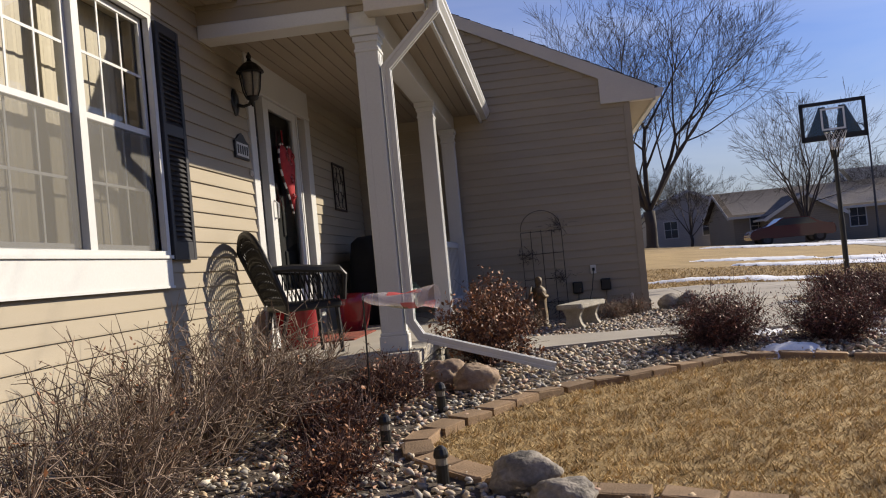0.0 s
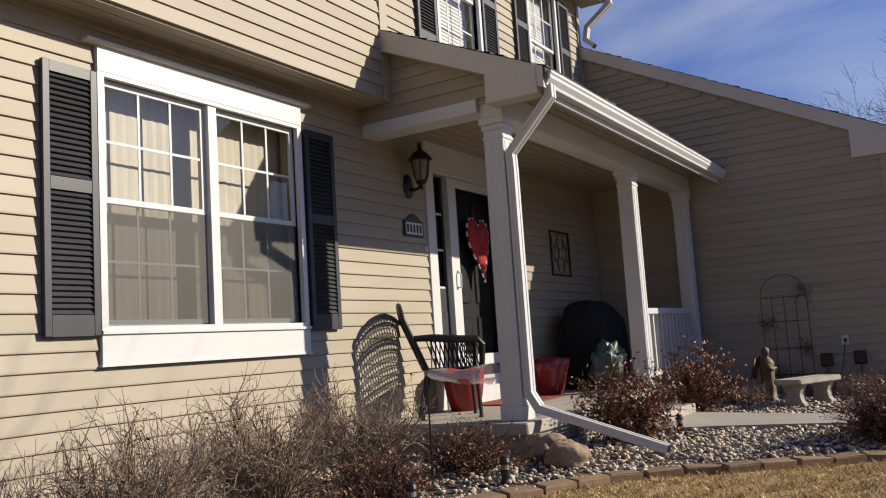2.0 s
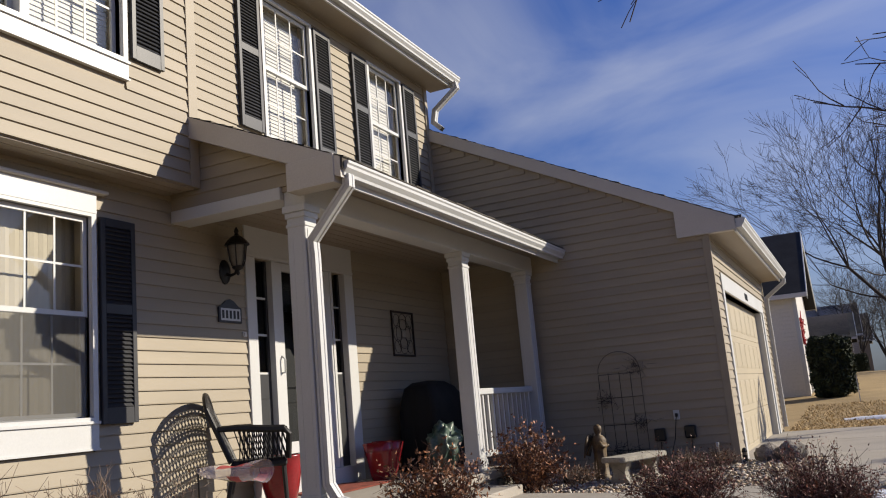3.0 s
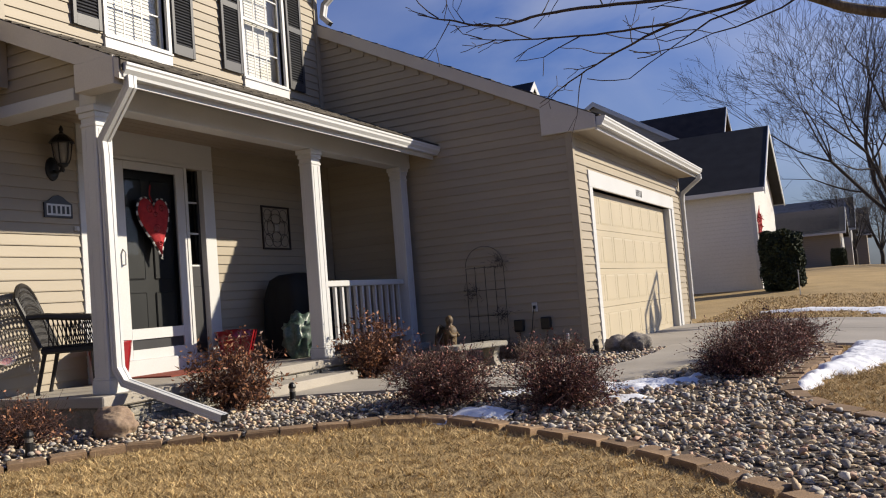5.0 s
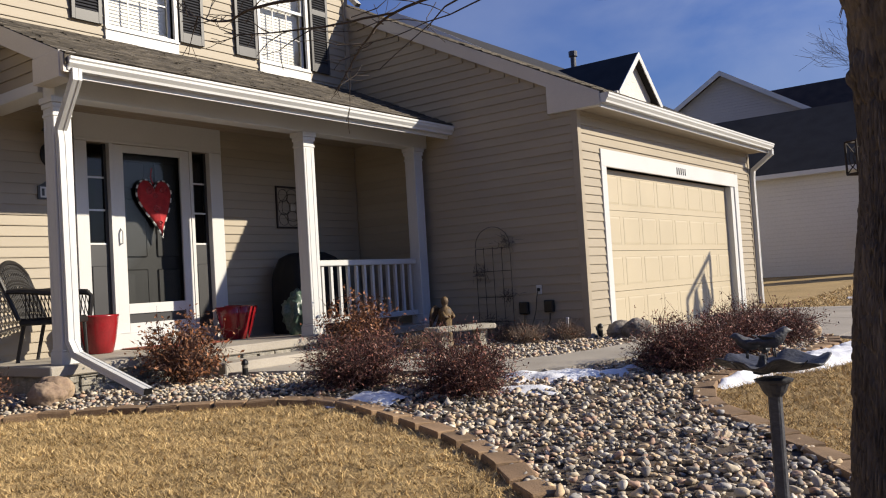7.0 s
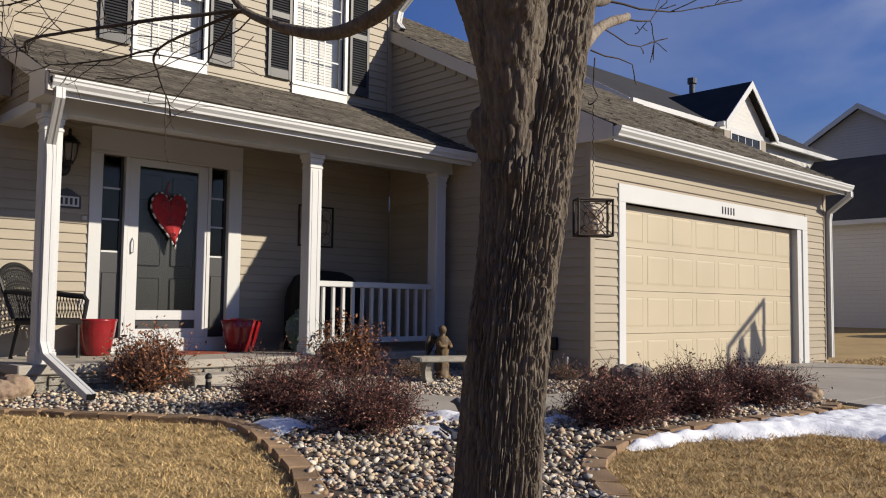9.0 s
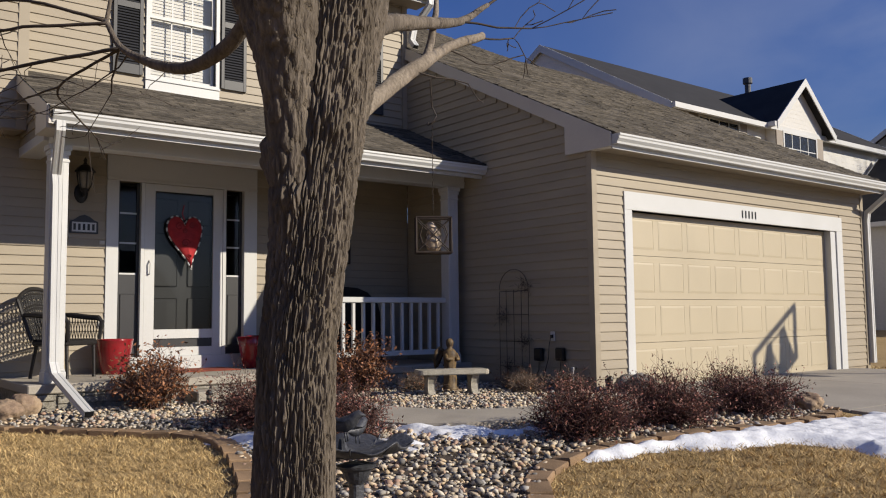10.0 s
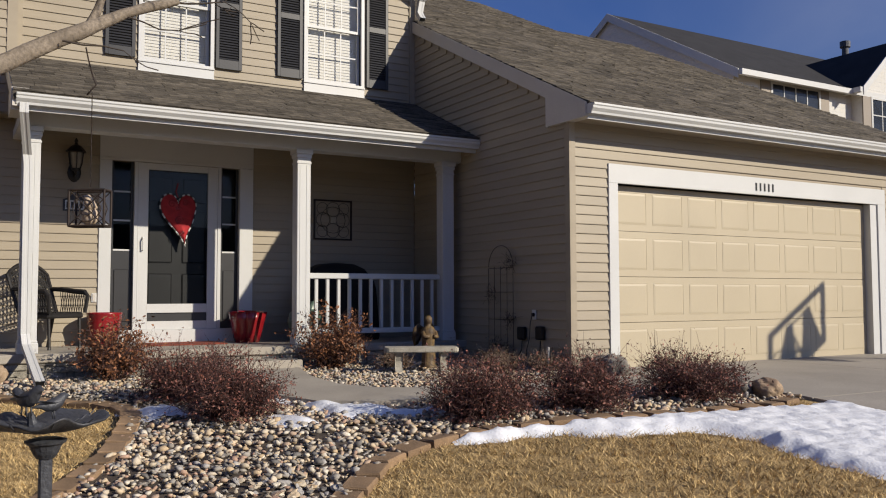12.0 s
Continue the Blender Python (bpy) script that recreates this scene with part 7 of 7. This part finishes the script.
chunks = [blades(-0.6, 4.6, 2.2, 6.3, 125000), blades(4.2, 8.6, 5.2, 11.6, 150000), blades(0.0, 7.0, -0.8, 4.6, 34000), blades(7.0, 9.0, 5.0, 11.5, 8000), blades(1.6, 12, 17.8, 27, 26000)]
gx, gy = np.concatenate([c[0] for c in chunks]), np.concatenate([c[1] for c in chunks])
n = len(gx)
far = gy > 17
tuft = (np.sin(gx * 41 + 3 * np.sin(gy * 17)) + np.sin(gy * 37 + 3 * np.sin(gx * 23)) + np.sin(gx * 13 - gy * 19 + 2 * np.sin(gx * 7 + gy * 5))) / 3
hgt = rng.uniform(0.011, 0.038, n) * (1.0 + 0.8 * tuft) * np.where(far, 1.6, 1.0)
wid = rng.uniform(0.0022, 0.0052, n) * np.where(far, 3.0, 1.0)
ta, la = rng.uniform(0, math.tau, n), rng.uniform(0, math.tau, n)
lean = hgt * rng.uniform(0.3, 2.0, n)
base = np.stack([gx, gy, ground_z(gx, gy) - 0.004], 1)
du = np.stack([np.cos(ta) * wid, np.sin(ta) * wid, np.zeros(n)], 1)
tip = base + np.stack([np.cos(la) * lean, np.sin(la) * lean, hgt], 1)
V = np.stack([base - du, base + du, tip], 1).reshape(-1, 3)
tagged(raw("grass_blades", V, np.arange(3 * n).reshape(-1, 3), M["blade"]), "dormant straw-coloured grass blades", "grass", kind="stuff")

# ---- the neighbours ----


def lap(name, col, pitch, rough=0.55):
    """Far lapped siding: shadow lines as relief."""
    m = surf(name, col, rough, 0.05, 0.4, 15, 0.0)
    n, l = m.node_tree.nodes, m.node_tree.links
    w = n.new("ShaderNodeTexWave")
    w.wave_profile, w.bands_direction = "SAW", "Z"
    w.inputs["Scale"].default_value = math.tau / (20 * pitch)
    tc = n.new("ShaderNodeTexCoord")
    l.new(tc.outputs["Object"], w.inputs["Vector"])
    b = n.new("ShaderNodeBump")
    b.inputs["Strength"].default_value, b.inputs["Distance"].default_value = 0.8, 0.02
    l.new(w.outputs["Fac"], b.inputs["Height"])
    l.new(b.outputs["Normal"], n["Principled BSDF"].inputs["Normal"])
    return m


M["lapwhite"], M["lapgrey"], M["laptan"] = lap("white_lap_siding", (0.62, 0.61, 0.585), 0.14), lap("grey_lap_siding", (0.36, 0.36, 0.37), 0.14), lap("tan_lap_siding", (0.27, 0.23, 0.185), 0.14)


def pane_window(parent, axis, at, out, u0, u1, z0, z1, cols=2, rows=2):
    """A framed window on a far wall: casing, dark panes and bars."""
    def b(a0, a1, c0, c1, e0, e1):
        lo, hi = sorted((at + out * a0, at + out * a1))
        return bx(lo, hi, c0, c1, e0, e1) if axis == "x" else bx(c0, c1, lo, hi, e0, e1)
    w = part("window", b(0.0, 0.02, u0, u1, z0, z1), M["darkglass"], parent)
    for c0, c1, e0, e1 in ((u0 - 0.07, u0, z0 - 0.07, z1 + 0.07), (u1, u1 + 0.07, z0 - 0.07, z1 + 0.07), (u0, u1, z0 - 0.07, z0), (u0, u1, z1, z1 + 0.07)):
        part("window_frame", b(0.0, 0.05, c0, c1, e0, e1), M["white"], w)
    for i in range(1, cols):
        u = u0 + (u1 - u0) * i / cols
        part("bar", b(0.02, 0.03, u - 0.015, u + 0.015, z0, z1), M["white"], w)
    for i in range(1, rows):
        z = z0 + (z1 - z0) * i / rows
        part("bar", b(0.02, 0.031, u0, u1, z - 0.015, z + 0.015), M["white"], w)


def gable_roof(parent, axis, a0, a1, c, half, z_eave, rise, material, over=0.35, thick=0.14, trim=None):
    """Two slopes whose ridge runs along the axis from a0 to a1, centred on c."""
    for s in (-1, 1):
        bm = bmesh.new()
        k = rise / half
        e = c + s * (half + over)
        ze = z_eave - k * over
        pts = [(c, z_eave + rise), (e, ze), (e, ze - thick), (c, z_eave + rise - thick)]
        if axis == "x":
            prism(bm, pts, "x", a0, a1)
        else:
            prism(bm, pts, "y", a0, a1)
        sl = part("roof_slope", bm, material, parent)
        bm = bmesh.new()
        g = (e, e + s * 0.12)
        lo, hi = min(g), max(g)
        if axis == "x":
            box(bm, a0, a1, lo, hi, ze - thick - 0.02, ze - 0.01)
        else:
            box(bm, lo, hi, a0, a1, ze - thick - 0.02, ze - 0.01)
        part("gutter", bm, M["white"], sl)
        for a in (a0 - 0.03, a1 + 0.0):
            bm = bmesh.new()
            rp = [(c, z_eave + rise + 0.01), (e, ze + 0.01), (e, ze - 0.24), (c, z_eave + rise - 0.24)]
            prism(bm, rp, axis, a, a + 0.03)
            part("rake_board", bm, M["white"], sl)


# white house next door: two storeys with a cross gable
nb = thing("neighbour_house", (-8, 29, 1.0), "white two-storey house with black shingle roof, dormer gable and garage wing", "house", "houses")
NX, NY0, NY1, NZ0 = -5.95, 22.66, 36.9, 7.5
RX, RZ = -10.8, 10.3
bm = bmesh.new()
wall_sheet(bm, "x", NX - 0.2, NX, NY0, NY1, 0.5, NZ0, [])
part("front_wall", bm, M["lapwhite"], nb)
for y in (NY0 + 0.004, NY1 - 0.204):
    bm = bmesh.new()
    prism(bm, [(2 * RX - NX, 0.5), (NX - 0.2, 0.5), (NX - 0.2, NZ0), (RX, RZ - 0.14), (2 * RX - NX, NZ0)], "y", y, y + 0.2)
    part("side_wall", bm, M["lapwhite"], nb)
gable_roof(nb, "y", NY0 - 0.08, NY1 + 0.3, RX, NX - RX, NZ0, RZ - NZ0, M["shingle_dark"], 0.25)
bm = bmesh.new()
prism(bm, [(27.62, 5.2), (30.42, 5.2), (30.42, 7.62), (29.02, 8.85), (27.62, 7.62)], "x", NX, NX + 0.35)
part("dormer_wall", bm, M["lapwhite"], nb)
gable_roof(nb, "x", NX - 3.5, NX + 0.62, 29.02, 1.45, 7.65, 1.33, M["shingle_dark"], 0.3)
for y0, y1, z0, z1, xx in ((24.15, 26.1, 6.0, 7.2, NX), (28.05, 29.95, 6.22, 7.14, NX + 0.35)):
    pane_window(nb, "x", xx, 1, y0, y1, z0, z1, 4, 2)
    for s0, s1 in ((y0 - 0.45, y0 - 0.09), (y1 + 0.09, y1 + 0.45)):
        part("shutter", bx(xx, xx + 0.04, s0, s1, z0 - 0.05, z1 + 0.05), M["nbtan"], nb)
bm = bmesh.new()
tube(bm, [(RX + 0.35, 33.95, 9.6), (RX + 0.35, 33.95, 10.78)], 0.12, 12)
tube(bm, [(RX + 0.35, 33.95, 10.78), (RX + 0.35, 33.95, 11.0)], 0.19, 12)
part("chimney_flue", bm, M["bath"], nb)

# its garage wing, which stands forward of the front wall
part("garage_side_wall", bx(-5.7, 1.45, 31.4, 31.6, 0.4, 4.58), M["lapwhite"], nb)
bm = bmesh.new()
prism(bm, [(31.604, 0.4), (37.9, 0.4), (37.9, 4.58), (34.65, 6.86), (31.604, 4.58)], "x", 1.25, 1.45)
part("garage_front_wall", bm, M["lapwhite"], nb)
gable_roof(nb, "x", -5.75, 1.85, 34.65, 3.25, 4.58, 2.45, M["shingle_dark"], 0.25)
part("garage_door", bx(1.45, 1.5, 32.9, 36.9, 0.8, 2.9), M["white"], nb)
part("corner_board", bx(1.34, 1.48, 31.34, 31.46, 0.4, 4.5), M["white"], nb)

# the next house on, grey-sided
nb2 = thing("neighbour_house", (-5, 46, 1.1), "grey-sided house with a brown shingle roof and dormer", "house", "houses")
bm = bmesh.new()
prism(bm, [(-12.0, 0.6), (-2.0, 0.6), (-2.0, 7.4), (-7.0, 10.35), (-12.0, 7.4)], "y", 42.6, 42.8)
part("side_wall", bm, M["lapgrey"], nb2)
part("front_wall", bx(-2.1, -1.9, 42.6, 54.0, 0.6, 7.4), M["lapwhite"], nb2)
gable_roof(nb2, "y", 42.2, 54.0, -7.0, 5.0, 7.4, 3.1, M["shingle_brown"])
bm = bmesh.new()
prism(bm, [(45.6, 6.0), (50.0, 6.0), (50.0, 8.0), (47.8, 10.1), (45.6, 8.0)], "x", -2.0, -1.7)
part("dormer_wall", bm, M["lapgrey"], nb2)
gable_roof(nb2, "x", -7.0, -1.35, 47.8, 2.2, 8.0, 2.2, M["shingle_brown"], 0.3)
nb2.matrix_basis = Matrix.Translation((0, 0, 0.32)) @ nb2.matrix_basis
wreath = thing("red_wall_wreath", (1.46, 31.95, 2.85), "red bow wreath on the white garage wall", "wreath")
rows = []
wr2 = np.random.default_rng(3)
for i in range(160):
    a = wr2.uniform(0, math.tau)
    p = np.array([1.5, 32.05 + 0.32 * math.cos(a), 3.15 + 0.34 * math.sin(a)])
    rows.append((tuple(p), tuple(p + wr2.normal(size=3) * (0.05, 0.12, 0.12)), 0.03, 0.01))
segs("ribbons", rows, M["redcloth"], wreath, 4)
# clipped evergreen beside that garage
rng = np.random.default_rng(5)
ev = thing("evergreen_shrub", (2.3, 30.0, 1.0), "tall clipped dark evergreen beside a white garage", "shrub", "evergreens")
pts, ez = [], gz(2.3, 30.0)
for i in range(9000):
    d = rng.normal(size=3)
    d /= np.linalg.norm(d)
    r = rng.uniform(0.8, 1.0) + 0.06 * math.sin(d[0] * 9) * math.cos(d[2] * 8)
    w = 1 / (abs(d[2]) ** 7 + math.hypot(d[0], d[1]) ** 7) ** (1 / 7)
    zz = ez + 0.98 + 0.95 * d[2] * r * w
    pts.append((2.3 + 0.68 * d[0] * r * w, 30.0 + 0.68 * d[1] * r * w, max(zz, ez + 0.05)))
tagged(leaves("foliage", pts, 0.07, M["evergreen"], ev, rng), kind="stuff")
bm = bmesh.new()
bmesh.ops.create_icosphere(bm, subdivisions=3, radius=1.0)
for q in bm.verts:
    q.co = Vector((2.3 + 0.58 * q.co.x, 30.0 + 0.58 * q.co.y, ez + 0.98 + 0.88 * q.co.z))
part("inner_mass", bm, M["evergreen"], ev)
small = copy_thing(ev, pose(3.2, 52, gz(3.2, 52) - 0.1, 0, 0, 60))
small.matrix_basis = pose(3.2, 52, gz(3.2, 52) - 0.1, 0, 0, 60) @ Matrix.Scale(0.6, 4)
post = thing("lawn_stake_light", (2.95, 27.2, gz(2.95, 27.2)), "thin pale stake light on the lawn", "garden light")
part("stem", bx(2.94, 2.965, 27.19, 27.215, gz(2.95, 27.2) - 0.05, gz(2.95, 27.2) + 0.75), M["white"], post)


def plain_house(x, y, wx, wy, h, rise, wall, roof, along, label, base=None, windows=True):
    z = gz(x, y) if base is None else base
    ob = thing("far_house", (x, y, z), label, "house", "far houses")
    bm = bmesh.new()
    box(bm, x - wx / 2, x + wx / 2, y - wy / 2, y + wy / 2, z - 0.5, z + h)
    part("house_body", bm, wall, ob)
    if along == "x":
        bm = bmesh.new()
        prism(bm, [(y - wy / 2, z + h), (y + wy / 2, z + h), (y, z + h + rise)], "x", x - wx / 2, x + wx / 2)
        part("gable", bm, wall, ob)
        gable_roof(ob, "x", x - wx / 2 - 0.4, x + wx / 2 + 0.4, y, wy / 2, z + h, rise, roof)
    else:
        bm = bmesh.new()
        prism(bm, [(x - wx / 2, z + h), (x + wx / 2, z + h), (x, z + h + rise)], "y", y - wy / 2, y + wy / 2)
        part("gable", bm, wall, ob)
        gable_roof(ob, "y", y - wy / 2 - 0.4, y + wy / 2 + 0.4, x, wx / 2, z + h, rise, roof)
    if windows:
        k = max(2, int(wx / 3))
        for i in range(k):
            u = x - wx / 2 + wx * (i + 0.5) / k
            for z0 in ([1.0, 3.7] if h > 4.5 else [1.0]):
                pane_window(ob, "y", y - wy / 2, -1, u - 0.5, u + 0.5, z + z0, z + z0 + 1.3, 2, 2)
    return ob


tan_house = plain_house(-0.6, 70, 7, 8, 2.6, 1.8, M["laptan"], M["shingle_dark"], "x", "tan house with dark roof and pale garage door", windows=False)
part("garage_door", bx(2.9, 2.96, 67.2, 72.0, gz(-0.6, 70) - 0.1, gz(-0.6, 70) + 2.1), M["white"], tan_house)
plain_house(-0.6, 80, 8, 9, 3.2, 2.6, M["lapgrey"], M["shingle_dark"], "x", "grey house with dark gabled roof")
plain_house(0.4, 96, 8, 9, 3.2, 2.6, M["laptan"], M["shingle_dark"], "x", "tan house far along the street")
plain_house(19.5, 64, 13, 9, 2.5, 1.8, M["laptan"], M["shingle_brown"], "x", "dark brown-roofed house across the street")
plain_house(17.0, 59.3, 4.5, 4.4, 2.1, 1.3, M["laptan"], M["shingle_brown"], "y", "gabled garage wing of the brown-roofed house", windows=False)
plain_house(11.8, 74, 6, 8, 3.3, 1.5, M["lapgrey"], M["shingle_dark"], "y", "pale grey gabled house among bare trees")
plain_house(16.0, 84, 9, 8, 3.6, 1.6, M["laptan"], M["shingle_brown"], "x", "tan two-storey house among bare trees")
plain_house(30.0, 70, 12, 9, 3.2, 2.4, M["lapgrey"], M["shingle_dark"], "x", "grey house across the street")
plain_house(33.0, 40, 9, 14, 3.2, 2.4, M["lapgrey"], M["shingle_dark"], "y", "grey house across the street")
plain_house(34.0, 12, 9, 14, 3.2, 2.6, M["laptan"], M["shingle_brown"], "y", "tan house across the street")
plain_house(34.0, -14, 9, 14, 3.2, 2.6, M["lapwhite"], M["shingle_dark"], "y", "white house across the street")

# maroon car parked far off
cxx, cyy = 13.6, 48.5
cz = gz(cxx, cyy)
car = thing("parked_car", (cxx, cyy, cz), "maroon saloon car parked before a house", "car")
bm = bmesh.new()
prism(bm, [(cxx - 2.25, cz + 0.35), (cxx + 2.2, cz + 0.35), (cxx + 2.3, cz + 0.6), (cxx + 2.2, cz + 0.95), (cxx + 1.5, cz + 1.0), (cxx + 0.9, cz + 1.42), (cxx - 0.5, cz + 1.45), (cxx - 1.2, cz + 1.0), (cxx - 2.15, cz + 0.85), (cxx - 2.3, cz + 0.6)], "y", cyy - 0.85, cyy + 0.85)
bmesh.ops.bevel(bm, geom=bm.edges[:], offset=0.06, segments=2, affect="EDGES")
part("body", bm, M["carred"], car, smooth=False)
bm = bmesh.new()
prism(bm, [(cxx - 1.05, cz + 1.02), (cxx + 1.3, cz + 1.02), (cxx + 0.82, cz + 1.36), (cxx - 0.48, cz + 1.38)], "y", cyy - 0.865, cyy - 0.84)
part("side_window", bm, M["darkglass"], car)
for dx in (-1.4, 1.4):
    for dy in (-0.8, 0.66):
        bm = bmesh.new()
        tube(bm, [(cxx + dx, cyy + dy, cz + 0.32), (cxx + dx, cyy + dy + 0.2, cz + 0.32)], 0.33, 16)
        wh = part("wheel", bm, M["tyre"], car)
        bm = bmesh.new()
        tube(bm, [(cxx + dx, cyy + dy - 0.01, cz + 0.32), (cxx + dx, cyy + dy + 0.21, cz + 0.32)], 0.2, 12)
        part("rim", bm, M["bath"], wh)
sl = thing("street_lamp", (21.8, 58, gz(21.8, 58)), "tall grey street lamp with a curved arm", "street lamp")
z = gz(21.8, 58)
bm = bmesh.new()
tube(bm, [(21.8, 58, z - 0.2), (21.8, 58, z + 6.4), (21.75, 58, z + 7.1), (21.5, 58, z + 7.6), (21.0, 58, z + 7.8), (20.3, 58, z + 7.8)], [0.09, 0.06, 0.05, 0.045, 0.04, 0.04], 8)
part("pole", bm, M["bath"], sl)
bm = bmesh.new()
box(bm, 19.8, 20.4, 57.9, 58.1, z + 7.72, z + 7.82, 0.02)
part("lamp_head", bm, M["bath"], sl)


# ---- plan units to metres ----
for ob in list(scene.objects):
    if ob.parent is None and ob.type in ("MESH", "EMPTY", "FONT", "CURVE"):
        ob.matrix_basis = Matrix.Scale(S, 4) @ ob.matrix_basis
